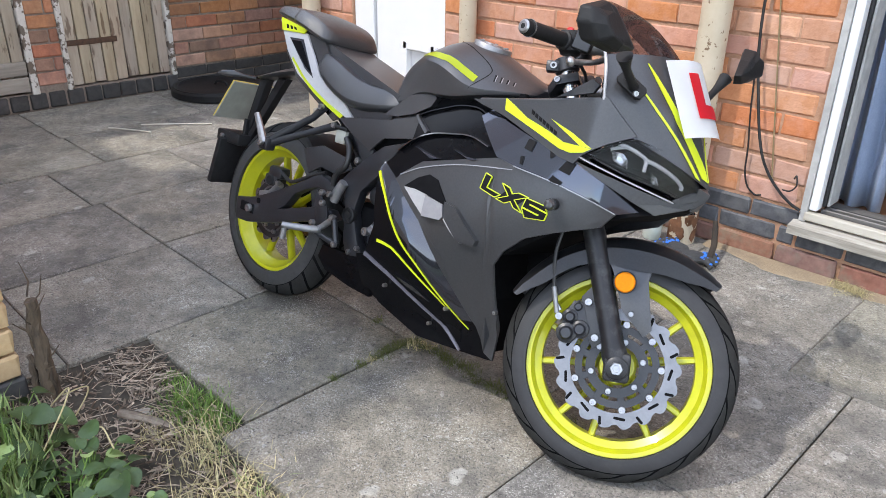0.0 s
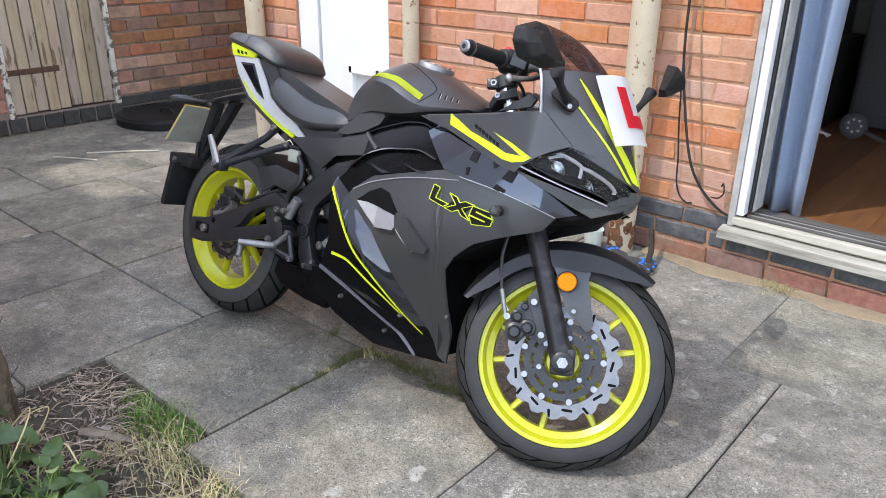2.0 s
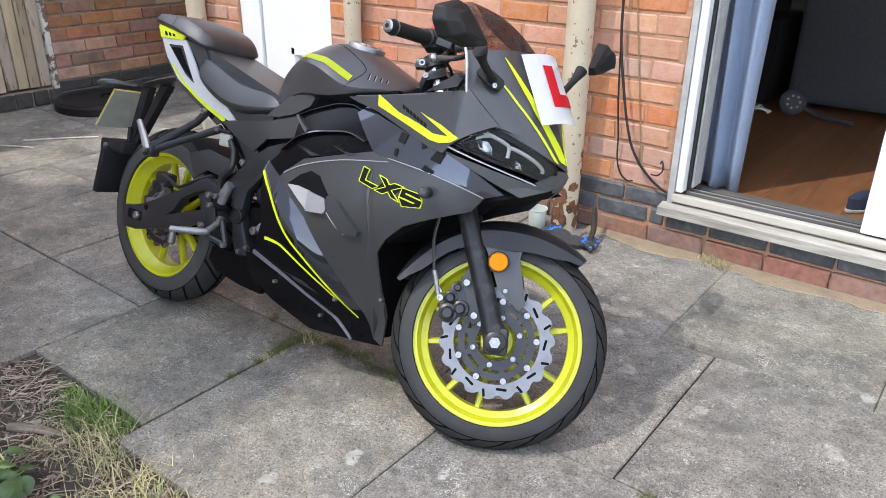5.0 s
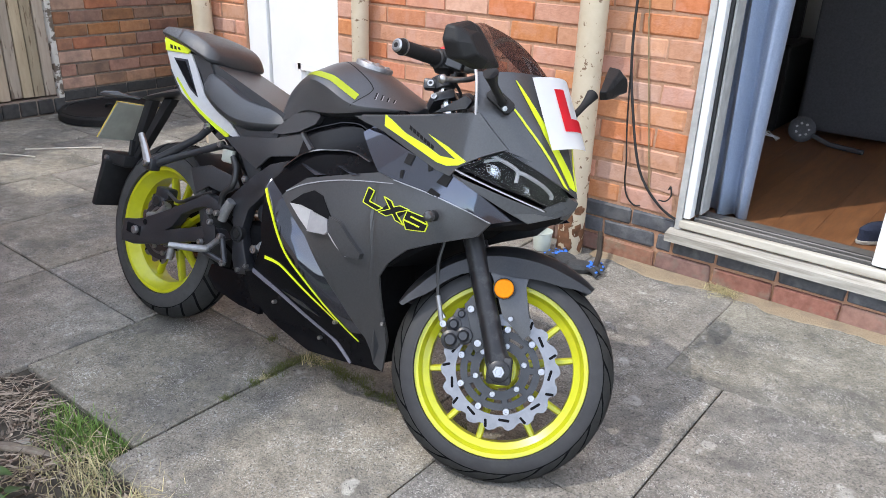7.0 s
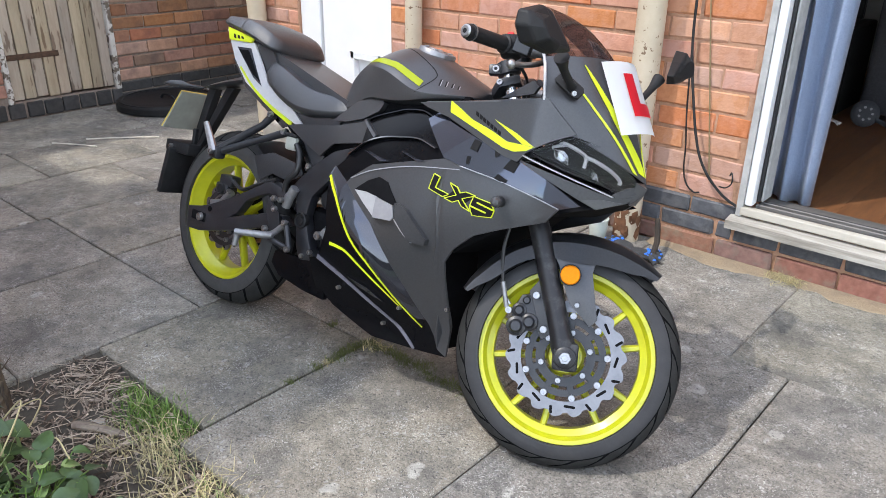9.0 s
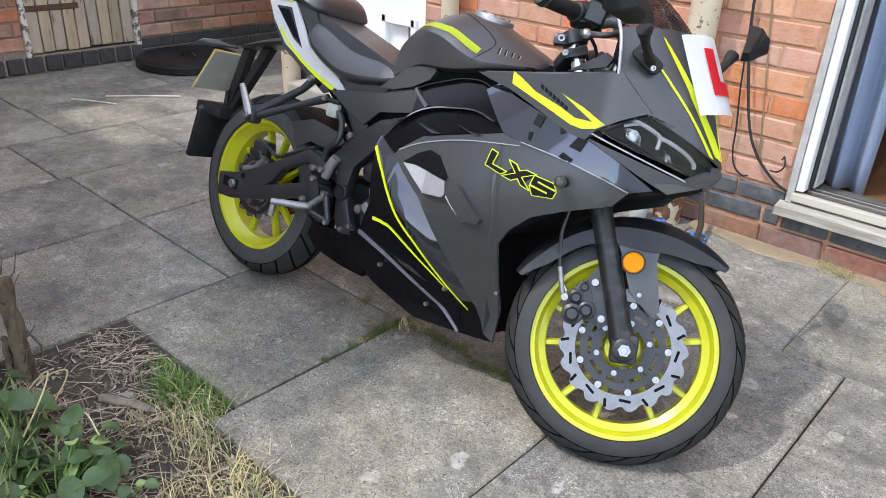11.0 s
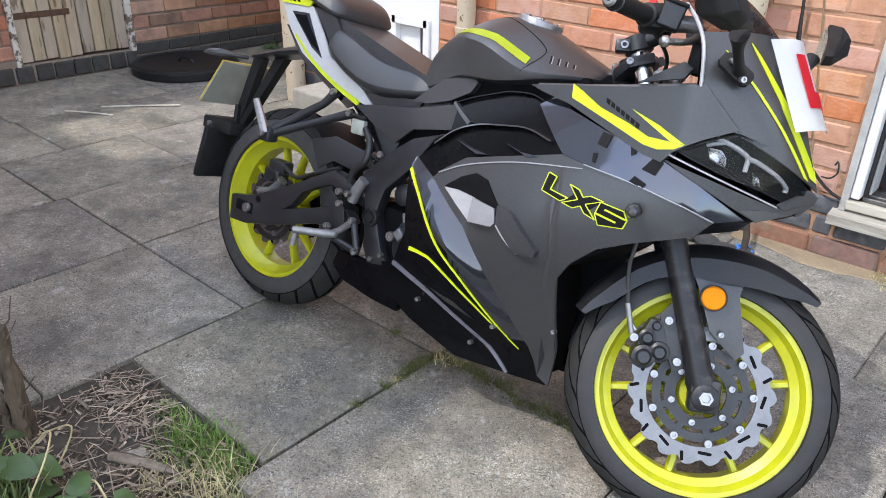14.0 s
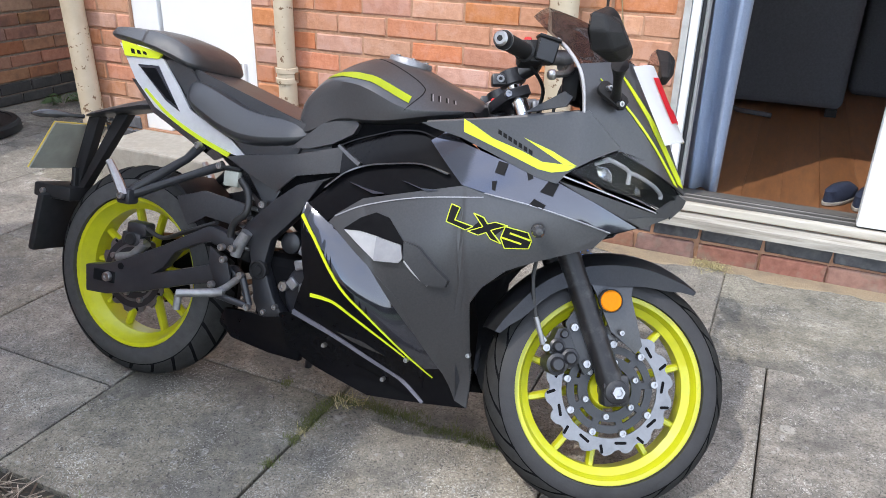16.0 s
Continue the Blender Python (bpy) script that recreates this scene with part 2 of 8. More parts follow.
CURTAIN = surface("blue_curtain", (0.20, 0.25, 0.36), (0.25, 0.31, 0.43), 140, 0.95, 0.3, 400, sheen=0.2)
WOOD_FLOOR = surface("brown_wood_floor", (0.14, 0.060, 0.026), (0.27, 0.125, 0.056), 14, 0.4, 0.1, 40, stretch=(2.2, 0.35, 1), vary=0.12)
SOFA = surface("dark_grey_fabric", (0.05, 0.052, 0.06), (0.075, 0.077, 0.088), 90, 0.95, 0.4, 300)
ROOM_WALL = surface("room_wall", (0.30, 0.29, 0.28), (0.36, 0.35, 0.34), 5, 0.9)
CEILING = surface("room_ceiling", (0.60, 0.59, 0.57), (0.66, 0.65, 0.63), 5, 0.9)
BLACK_PLASTIC = surface("black_plastic", (0.011, 0.011, 0.012), (0.019, 0.019, 0.020), 30, 0.5, 0.1, 200, spec=0.2)
BLACK_CABLE = surface("black_cable", (0.012, 0.012, 0.013), None, 20, 0.45)
CONCRETE = surface("pale_concrete", (0.27, 0.25, 0.22), (0.36, 0.34, 0.30), 25, 0.9, 0.4, 80, spots=(0.28, 0.26, 0.22), spot_scale=4)


# ---- building helpers ----
def mesh_of(name, bm, material, smooth=False):
    me = bpy.data.meshes.new(name)
    bm.normal_update()
    bm.to_mesh(me)
    bm.free()
    me.materials.append(material)
    if smooth:
        me.polygons.foreach_set("use_smooth", [True] * len(me.polygons))
        me.set_sharp_from_angle(angle=radians(38))
    return me


def thing(name, label="", category="", group="", kind="", at=None):
    ob = new(name)
    ob.empty_display_size = 0.1
    if at is not None:
        ob.matrix_world = at
    return tagged(ob, label, category, group, kind)


def part(name, bm, material, parent=None, label="", smooth=False, at=None):
    ob = new(name, mesh_of(name, bm, material, smooth))
    ob.parent = parent
    if at is not None:
        ob.matrix_basis = at
    if label:
        tagged(ob, label)
    return ob


def solid(name, bm, material, label="", category="", group="", kind="", smooth=False, at=None):
    """A thing of a single mesh."""
    return tagged(part(name, bm, material, None, "", smooth, at), label, category, group, kind)


def box(x0, x1, y0, y1, z0, z1, bevel=0.0, segments=1, bm=None):
    own = bmesh.new()
    bmesh.ops.create_cube(own, size=1.0)
    bmesh.ops.transform(own, matrix=Matrix.LocRotScale(((x0 + x1) / 2, (y0 + y1) / 2, (z0 + z1) / 2), None, (abs(x1 - x0), abs(y1 - y0), abs(z1 - z0))), verts=own.verts)
    if bevel:
        bmesh.ops.bevel(own, geom=own.edges[:], offset=bevel, segments=segments, affect="EDGES", profile=0.5)
    if bm is None:
        return own
    return add(bm, own)


def add(bm, other, m=None):
    """Join another bmesh into bm."""
    if m is not None:
        bmesh.ops.transform(other, matrix=m, verts=other.verts)
    vs = [bm.verts.new(v.co) for v in other.verts]
    other.verts.index_update()
    for f in other.faces:
        bm.faces.new([vs[v.index] for v in f.verts])
    other.free()
    return bm


def tube(points, radius, sides=10, bm=None, closed=False, caps=True):
    """A tube along points; radius is one number or one for each point."""
    bm = bm or bmesh.new()
    pts = [Vector(p) for p in points]
    n = len(pts)
    rad = radius if isinstance(radius, (list, tuple)) else [radius] * n
    rings, prev = [], None
    for i, p in enumerate(pts):
        a = pts[i - 1] if (i > 0 or closed) else pts[i]
        b = pts[(i + 1) % n] if (i < n - 1 or closed) else pts[i]
        d = (b - a).normalized()
        if prev is None:
            side = d.orthogonal().normalized()
        else:
            side = (prev - d * prev.dot(d)).normalized()
        prev = side
        other = d.cross(side)
        rings.append([bm.verts.new(p + rad[i] * (side * math.cos(2 * math.pi * k / sides) + other * math.sin(2 * math.pi * k / sides))) for k in range(sides)])
    for i in range(n if closed else n - 1):
        r0, r1 = rings[i], rings[(i + 1) % n]
        for k in range(sides):
            bm.faces.new((r0[k], r0[(k + 1) % sides], r1[(k + 1) % sides], r1[k]))
    if caps and not closed:
        bm.faces.new(rings[0][::-1])
        bm.faces.new(rings[-1])
    return bm


def spline(points, steps=8):
    """Points of a smooth line through the given ones."""
    p = [Vector(q) for q in points]
    p = [2 * p[0] - p[1]] + p + [2 * p[-1] - p[-2]]
    out = []
    for i in range(1, len(p) - 2):
        for s in range(steps):
            t = s / steps
            out.append(0.5 * ((2 * p[i]) + (p[i + 1] - p[i - 1]) * t + (2 * p[i - 1] - 5 * p[i] + 4 * p[i + 1] - p[i + 2]) * t * t + (3 * p[i] - p[i - 1] - 3 * p[i + 1] + p[i + 2]) * t ** 3))
    out.append(p[-2])
    return out


def lathe(profile, sides=32, bm=None, axis="Z"):
    """A body turned round an axis from (radius, height) pairs."""
    bm = bm or bmesh.new()
    rings = []
    for r, h in profile:
        if r < 1e-6:
            rings.append([bm.verts.new((0, 0, h))])
        else:
            rings.append([bm.verts.new((r * math.cos(2 * math.pi * k / sides), r * math.sin(2 * math.pi * k / sides), h)) for k in range(sides)])
    for a, b in zip(rings, rings[1:]):
        for k in range(sides):
            j = (k + 1) % sides
            if len(a) == 1 and len(b) == 1:
                continue
            if len(a) == 1:
                bm.faces.new((a[0], b[j], b[k]))
            elif len(b) == 1:
                bm.faces.new((a[k], a[j], b[0]))
            else:
                bm.faces.new((a[k], a[j], b[j], b[k]))
    if axis == "Y":
        bmesh.ops.rotate(bm, verts=bm.verts, matrix=Matrix.Rotation(radians(-90), 3, "X"))
    return bm


def prism(outline, depth, bevel=0.0, m=None):
    """A flat outline in x and y, raised by depth along z, with softened edges."""
    bm = bmesh.new()
    f = bm.faces.new([bm.verts.new((x, y, 0)) for x, y in outline])
    if f.normal.z < 0 or f.calc_area() and sum((outline[i][0] - outline[i - 1][0]) * (outline[i][1] + outline[i - 1][1]) for i in range(len(outline))) > 0:
        f.normal_flip()
    up = bmesh.ops.extrude_face_region(bm, geom=[f])
    bmesh.ops.translate(bm, vec=(0, 0, depth), verts=[v for v in up["geom"] if isinstance(v, bmesh.types.BMVert)])
    bmesh.ops.recalc_face_normals(bm, faces=bm.faces[:])
    if bevel:
        bmesh.ops.bevel(bm, geom=bm.edges[:], offset=bevel, segments=2, affect="EDGES", profile=0.6)
    if m is not None:
        bmesh.ops.transform(bm, matrix=m, verts=bm.verts)
    return bm


# ---- the yard ----
WALL_Y = 2.82      # face of the house wall
BACK_X = -5.12     # face of the outbuilding's wall
rnd = random.Random(7)

solid("ground", box(-300, 300, -300, 300, -0.40, -0.065), LAWN, "short dull grass far around the yard", "ground", kind="structure")
solid("patio_bed", box(BACK_X - 0.2, 4.0, -3.0, 6.0, -0.064, -0.022), SLAB_BED, "dark soil showing in the joints between slabs", "ground", kind="structure")


def wall_body(name, x0, x1, y0, y1, z0, z1, material, label, holes=()):
    """A wall's core with openings, each (u0, u1, z0, z1) along its length."""
    bm = bmesh.new()
    along_x = abs(x1 - x0) > abs(y1 - y0)
    u0, u1 = (x0, x1) if along_x else (y0, y1)
    cuts = sorted({u0, u1, *[h[0] for h in holes], *[h[1] for h in holes]})
    for a, b in zip(cuts, cuts[1:]):
        blocked = sorted([(h[2], h[3]) for h in holes if h[0] <= a + 1e-6 and h[1] >= b - 1e-6])
        low = z0
        for c, d in blocked + [(z1, z1)]:
            if c - low > 1e-4:
                if along_x:
                    box(a, b, y0, y1, low, c, bm=bm)
                else:
                    box(x0, x1, a, b, low, c, bm=bm)
            low = d
    return solid(name, bm, material, label, "wall", kind="structure")


# house wall with its doorways; end wall; outbuilding wall
DOOR = (-3.50, -2.755, 0.16, 2.12)
PATIO = (-0.865, 1.25, 0.19, 2.10)
wall_house = wall_body("wall_house", -3.93, 3.2, WALL_Y + 0.0045, WALL_Y + 0.24, -0.05, 2.75, MORTAR, "orange brick house wall with a blue brick plinth course", [DOOR, PATIO])
# the end wall's shade is put in as a darker mortar colour
wall_end = wall_body("wall_end", -3.93, -3.70, WALL_Y + 0.24, 6.2, -0.05, 2.75, MORTAR_DARK, "end wall of the brick house, mortar darkened for its shade")
GATES = [(-0.1, 0.60, 0.11, 1.95), (0.76, 1.575, 0.11, 1.95), (1.752, 2.50, 0.11, 1.95)]
wall_back = wall_body("wall_back", BACK_X - 0.22, BACK_X - 0.010, -1.2, 6.2, -0.05, 2.45, MORTAR_DARK, "red brick outbuilding wall with a dark plinth", GATES)
solid("outbuilding_roof", box(BACK_X - 2.0, BACK_X + 0.12, -1.4, 6.3, 2.45, 2.55), CONCRETE, "flat concrete roof slab over the outbuilding", "roof", kind="structure")
solid("outbuilding_inside", box(BACK_X - 1.5, BACK_X - 1.4, -1.2, 6.2, -0.05, 2.45), MORTAR_DARK, "plain inner wall behind the plank gates", "wall", kind="structure")
solid("house_roof", box(-4.1, 3.4, WALL_Y - 0.12, 9.4, 5.3, 5.5), BRICK_RED, "flat dark edge of the house roof", "roof", kind="structure")
solid("wall_upper", box(-3.93, 3.2, WALL_Y, WALL_Y + 0.24, 2.76, 5.3), BRICK, "plain upper storey of orange brick", "wall", kind="structure")

# room behind the sliding door
FLOOR_Z = 0.20
solid("room_floor", box(-2.2, 3.2, WALL_Y + 0.20, 6.6, -0.05, FLOOR_Z - 0.02), WOOD_FLOOR, "brown wooden floor base", "floor", kind="structure")
solid("room_wall_back", box(-2.2, 3.2, 6.6, 6.7, -0.05, 2.6), ROOM_WALL, "dim plastered back wall of the room", "wall", kind="structure")
solid("room_wall_left", box(-2.3, -2.2, WALL_Y + 0.245, 6.7, -0.05, 2.6), ROOM_WALL, "dim plastered side wall of the room", "wall", kind="structure")
solid("room_wall_right", box(3.2, 3.3, WALL_Y, 6.7, -0.05, 2.6), ROOM_WALL, "dim plastered side wall of the room", "wall", kind="structure")
solid("room_ceiling", box(-2.3, 3.3, WALL_Y + 0.245, 6.7, 2.6, 2.7), CEILING, "plain pale ceiling of the room", "ceiling", kind="structure")

# white door with frame and cat flap
solid("door_lobby", box(-3.62, -2.70, WALL_Y + 0.7, WALL_Y + 0.75, 0.0, 2.3), ROOM_WALL, "dim wall behind the white door", "wall", kind="structure")
door = thing("door_1", "closed white plastic back door with a cat flap", "door", kind="structure")
part("door_frame", box(-3.50, -3.335, WALL_Y + 0.02, WALL_Y + 0.10, 0.16, 2.12, 0.004), WHITE_PLASTIC, door)
part("door_frame", box(-3.334, -2.757, WALL_Y + 0.02, WALL_Y + 0.10, 2.05, 2.12, 0.004), WHITE_PLASTIC, door)
part("door_seal", box(-3.334, -3.318, WALL_Y + 0.05, WALL_Y + 0.09, 0.17, 2.05), RUBBER_SEAL, door, "black rubber seal")
FLAP = (-3.085, -2.840, 0.335, 0.545)
leaf = bmesh.new()
for a, b, c, d in ((-3.316, FLAP[0], 0.17, 2.048), (FLAP[1], -2.757, 0.17, 2.048), (FLAP[0], FLAP[1], 0.17, FLAP[2]), (FLAP[0], FLAP[1], FLAP[3], 2.048)):
    box(a, b, WALL_Y + 0.030, WALL_Y + 0.075, c, d, bm=leaf)
part("door_leaf", leaf, WHITE_PLASTIC, door)
flap = bmesh.new()
for a, b, c, d in ((FLAP[0] - 0.012, FLAP[0] + 0.03, FLAP[2] - 0.012, FLAP[3] + 0.012), (FLAP[1] - 0.03, FLAP[1] + 0.012, FLAP[2] - 0.012, FLAP[3] + 0.012), (FLAP[0], FLAP[1], FLAP[2] - 0.012, FLAP[2] + 0.03), (FLAP[0], FLAP[1], FLAP[3] - 0.03, FLAP[3] + 0.012)):
    box(a, b, WALL_Y + 0.012, WALL_Y + 0.05, c, d, 0.004, bm=flap)
cat_flap = part("cat_flap", flap, WHITE_PLASTIC, door, "white plastic cat flap frame")
part("flap_panel", box(FLAP[0] + 0.001, FLAP[1] - 0.080, WALL_Y + 0.0505, WALL_Y + 0.060, FLAP[2] + 0.001, FLAP[3] - 0.001), WHITE_PLASTIC, cat_flap)
solid("door_step", box(-3.52, -2.70, WALL_Y - 0.30, WALL_Y + 0.008, -0.03, 0.155, 0.012, 2), CONCRETE, "pale worn concrete step below the white door", "step")

# sliding patio door
patio = thing("window_1", "open white sliding patio door with a worn timber sill", "patio door", kind="structure")
part("strip", box(-0.866, -0.843, WALL_Y - 0.012, WALL_Y + 0.05, 0.19, 2.10), GREY_STRIP, patio, "grey sealant strip")
part("window_frame", box(-0.842, -0.812, WALL_Y - 0.004, WALL_Y + 0.045, 0.235, 2.10, 0.004), WHITE_PLASTIC, patio)
part("window_frame", box(-0.811, -0.800, WALL_Y + 0.035, WALL_Y + 0.13, 0.245, 2.10, 0.003), RUBBER_SEAL, patio, "dark seal groove")
part("window_frame", box(-0.799, -0.790, WALL_Y + 0.05, WALL_Y + 0.14, 0.245, 2.10, 0.002), GREY_STRIP, patio)
part("window_frame", box(-0.850, 1.25, WALL_Y - 0.002, WALL_Y + 0.20, 2.02, 2.10, 0.004), WHITE_PLASTIC, patio)
part("threshold", box(-0.850, 1.25, WALL_Y - 0.016, WALL_Y + 0.018, 0.196, 0.228, 0.005, 2), SILL_WOOD, patio, "scuffed cream threshold")
part("track", box(-0.811, 1.25, WALL_Y + 0.036, WALL_Y + 0.043, 0.20, 0.236, 0.003), TRACK_METAL, patio)
part("track", box(-0.811, 1.25, WALL_Y + 0.019, WALL_Y + 0.128, 0.20, 0.222), RUBBER_SEAL, patio, "dark dirty track groove")
part("track", box(-0.811, 1.25, WALL_Y + 0.076, WALL_Y + 0.083, 0.20, 0.236, 0.003), TRACK_METAL, patio)
part("track", box(-0.811, 1.25, WALL_Y + 0.126, WALL_Y + 0.19, 0.20, 0.222, 0.003), TRACK_METAL, patio)
sill = bmesh.new()
prof = [(-0.055, 0.145), (-0.055, 0.178), (0.03, 0.194), (0.03, 0.150)]
ends = [[sill.verts.new((x, WALL_Y + y, z)) for y, z in prof] for x in (-0.885, 1.30)]
for k in range(4):
    sill.faces.new((ends[0][k], ends[0][(k + 1) % 4], ends[1][(k + 1) % 4], ends[1][k]))
sill.faces.new(ends[0][::-1]), sill.faces.new(ends[1])
bmesh.ops.recalc_face_normals(sill, faces=sill.faces[:])
part("window_sill", sill, OLD_SILL, patio, "cracked white-painted timber sill")
panel = part("sliding_panel", box(-0.172, -0.072, WALL_Y - 0.003, WALL_Y + 0.05, 0.236, 2.03, 0.006, 2), WHITE_PLASTIC, patio, "white sliding panel stile")
part("panel_rail", box(-0.071, 1.20, WALL_Y + 0.001, WALL_Y + 0.048, 0.236, 0.36, 0.006, 2), WHITE_PLASTIC, panel)
pane = part("pane", box(-0.071, 1.20, WALL_Y + 0.02, WALL_Y + 0.03, 0.36, 2.03), glass("window_glass"), panel)
pane.visible_shadow = False


def curtain(name, x0, x1, y, z0, z1, folds, depth):
    bm = bmesh.new()
    nx, nz = folds * 12, 14
    grid = []
    for i in range(nx + 1):
        u = i / nx
        row = []
        for j in range(nz + 1):
            w = j / nz
            sway = 0.012 * math.sin(3 * w + 5 * u)
            row.append(bm.verts.new((x0 + (x1 - x0) * u + sway, y + depth * math.sin(u * folds * 2 * math.pi + 0.6 * math.sin(2 * w)) * (0.8 + 0.2 * math.sin(7 * u)), z0 + (z1 - z0) * w)))
        grid.append(row)
    for i in range(nx):
        for j in range(nz):
            bm.faces.new((grid[i][j], grid[i + 1][j], grid[i + 1][j + 1], grid[i][j + 1]))
    ob = solid(name, bm, CURTAIN, "plain blue curtain hanging in soft folds behind the door frame", "curtain", smooth=True)
    ob.modifiers.new("thick", "SOLIDIFY").thickness = 0.003
    return ob


curtain("curtain", -0.855, -0.655, WALL_Y + 0.235, FLOOR_Z + 0.01, 2.05, 2, 0.045)


# ---- motorcycle materials ----
MATTE = surface("satin_charcoal_paint", (0.056, 0.057, 0.062), (0.070, 0.071, 0.077), 220, 0.34, 0.03, 900, metal=0.5, rough_vary=0.06, spots=(0.076, 0.077, 0.083), spot_scale=5, spot_amount=0.3, spec=0.5)
GLOSS = surface("gloss_black_paint", (0.007, 0.007, 0.009), (0.010, 0.010, 0.013), 60, 0.08, coat=1.0, rough_vary=0.02, spec=0.8)
# blue-grey stands for the sky's reflection on the gloss black facet
FACET = surface("gloss_dark_graphite_paint", (0.050, 0.054, 0.070), (0.058, 0.062, 0.079), 80, 0.06, coat=0.5, metal=0.75, rough_vary=0.02)
SATIN_DARK = surface("satin_black_plastic", (0.040, 0.041, 0.045), (0.052, 0.053, 0.058), 160, 0.42, 0.05, 700, metal=0.35, rough_vary=0.05, spec=0.4)
GLOSS_DEEP = surface("deep_black_paint", (0.003, 0.003, 0.004), (0.005, 0.005, 0.006), 60, 0.20, rough_vary=0.03, spec=0.10)
BLADE = surface("gloss_graphite_paint", (0.060, 0.064, 0.084), (0.070, 0.074, 0.095), 80, 0.08, coat=0.45, metal=0.75, rough_vary=0.03)
LIME = surface("lime_paint", (0.41, 0.415, 0.008), (0.46, 0.465, 0.012), 30, 0.35, coat=0.3, rough_vary=0.06, spots=(0.32, 0.33, 0.03), spot_scale=16, spot_amount=0.35)
LIME_TRIM = surface("lime_sticker", (0.48, 0.56, 0.014), (0.52, 0.60, 0.018), 20, 0.35)
SILVER = surface("silver_plastic", (0.38, 0.38, 0.40), (0.44, 0.44, 0.46), 60, 0.4, metal=0.35)
PALE = surface("pale_silver_paint", (0.50, 0.50, 0.52), (0.56, 0.56, 0.58), 60, 0.33, coat=0.3, metal=0.15)
GREY_LINE = surface("grey_purple_trim", (0.10, 0.10, 0.13), (0.13, 0.13, 0.16), 40, 0.3, coat=0.5)
VINYL = surface("black_seat_vinyl", (0.020, 0.021, 0.024), (0.028, 0.029, 0.033), 260, 0.36, 0.2, 900, spots=(0.033, 0.033, 0.035), spot_scale=6, spot_amount=0.3, spec=0.75)
RUBBER = surface("tyre_rubber", (0.036, 0.036, 0.036), (0.056, 0.056, 0.056), 40, 0.7, 0.2, 300, spots=(0.05, 0.048, 0.046), spot_scale=9, spot_amount=0.5, spec=0.3)
SIDEWALL = surface("dusty_sidewall_rubber", (0.022, 0.022, 0.024), (0.034, 0.034, 0.037), 18, 0.55, 0.15, 200, spots=(0.042, 0.041, 0.04), spot_scale=6, spot_amount=0.4, spec=0.3)
FRAME_BLACK = surface("black_frame_paint", (0.012, 0.013, 0.016), (0.019, 0.020, 0.025), 50, 0.36, 0.1, 300, spots=(0.032, 0.033, 0.037), spot_scale=14, spot_amount=0.3, spec=0.5)
FORK_BLACK = surface("black_fork_paint", (0.008, 0.008, 0.010), (0.015, 0.015, 0.018), 30, 0.35, spots=(0.10, 0.10, 0.10), spot_scale=26, spot_amount=0.35, spec=0.35)
STEEL = surface("brushed_steel", (0.30, 0.30, 0.31), (0.40, 0.40, 0.41), 90, 0.33, 0.1, 300, metal=0.95)
DISC_STEEL = surface("brake_disc_steel", (0.16, 0.16, 0.170), (0.235, 0.235, 0.248), 25, 0.36, 0.06, 200, metal=0.85)
CHROME = surface("chrome", (0.75, 0.75, 0.76), None, 10, 0.12, metal=1.0, rough_vary=0.04)
CAST = surface("cast_aluminium", (0.20, 0.20, 0.21), (0.30, 0.30, 0.31), 60, 0.42, 0.2, 200, metal=0.7)
AMBER = surface("amber_reflector", (0.56, 0.17, 0.002), (0.64, 0.20, 0.003), 160, 0.5, 0.3, 500, spec=0.12)
SMOKE = glass("smoked_indicator_lens", (0.05, 0.05, 0.053), 0.12)
MIRROR_GLASS = surface("mirror_glass", (0.85, 0.86, 0.88), None, 10, 0.02, metal=1.0, rough_vary=0)
WHITE_CARD = surface("white_plate_card", (0.78, 0.79, 0.81), (0.82, 0.83, 0.85), 4, 0.45)
RED_CARD = surface("red_plate_print", (0.70, 0.015, 0.03), (0.74, 0.02, 0.04), 6, 0.45)
YELLOW_PLATE = surface("yellow_plate_edge", (0.62, 0.47, 0.08), None, 6, 0.4)
PLATE_BACK = surface("grey_plate_back", (0.30, 0.31, 0.27), (0.36, 0.37, 0.33), 9, 0.5, spots=(0.22, 0.22, 0.2), spot_scale=12, spot_amount=0.4)
FLAT_BLACK = surface("dark_sticker", (0.006, 0.006, 0.007), None, 6, 0.6, spec=0.15)
# near-black: real black parts, plus shade painted into gaps, slots and recesses
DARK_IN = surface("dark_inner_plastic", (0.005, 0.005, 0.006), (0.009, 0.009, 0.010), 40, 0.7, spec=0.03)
RED_BIT = surface("red_switch", (0.55, 0.02, 0.02), None, 6, 0.4)

EDGE = surface("pale_panel_edge", (0.26, 0.26, 0.285), (0.32, 0.32, 0.34), 40, 0.35, metal=0.3)
_s = SMOKE.node_tree.nodes["Principled BSDF"]
_s.inputs["Transmission Weight"].default_value = 0.15
SCREEN = bpy.data.materials.new("smoked_windscreen")
SCREEN.use_nodes = True
_n, _l = SCREEN.node_tree.nodes, SCREEN.node_tree.links
_b = _n["Principled BSDF"]
_b.inputs["Base Color"].default_value = (0.03, 0.025, 0.03, 1)
_b.inputs["Roughness"].default_value = 0.05
_b.inputs["Coat Weight"].default_value = 0.6
_tr = _n.new("ShaderNodeBsdfTransparent")
_tr.inputs["Color"].default_value = (0.50, 0.46, 0.47, 1)
_mx = _n.new("ShaderNodeMixShader")
_mx.inputs["Fac"].default_value = 0.42
_l.new(_tr.outputs["BSDF"], _mx.inputs[1])
_l.new(_b.outputs["BSDF"], _mx.inputs[2])
_l.new(_mx.outputs["Shader"], _n["Material Output"].inputs["Surface"])

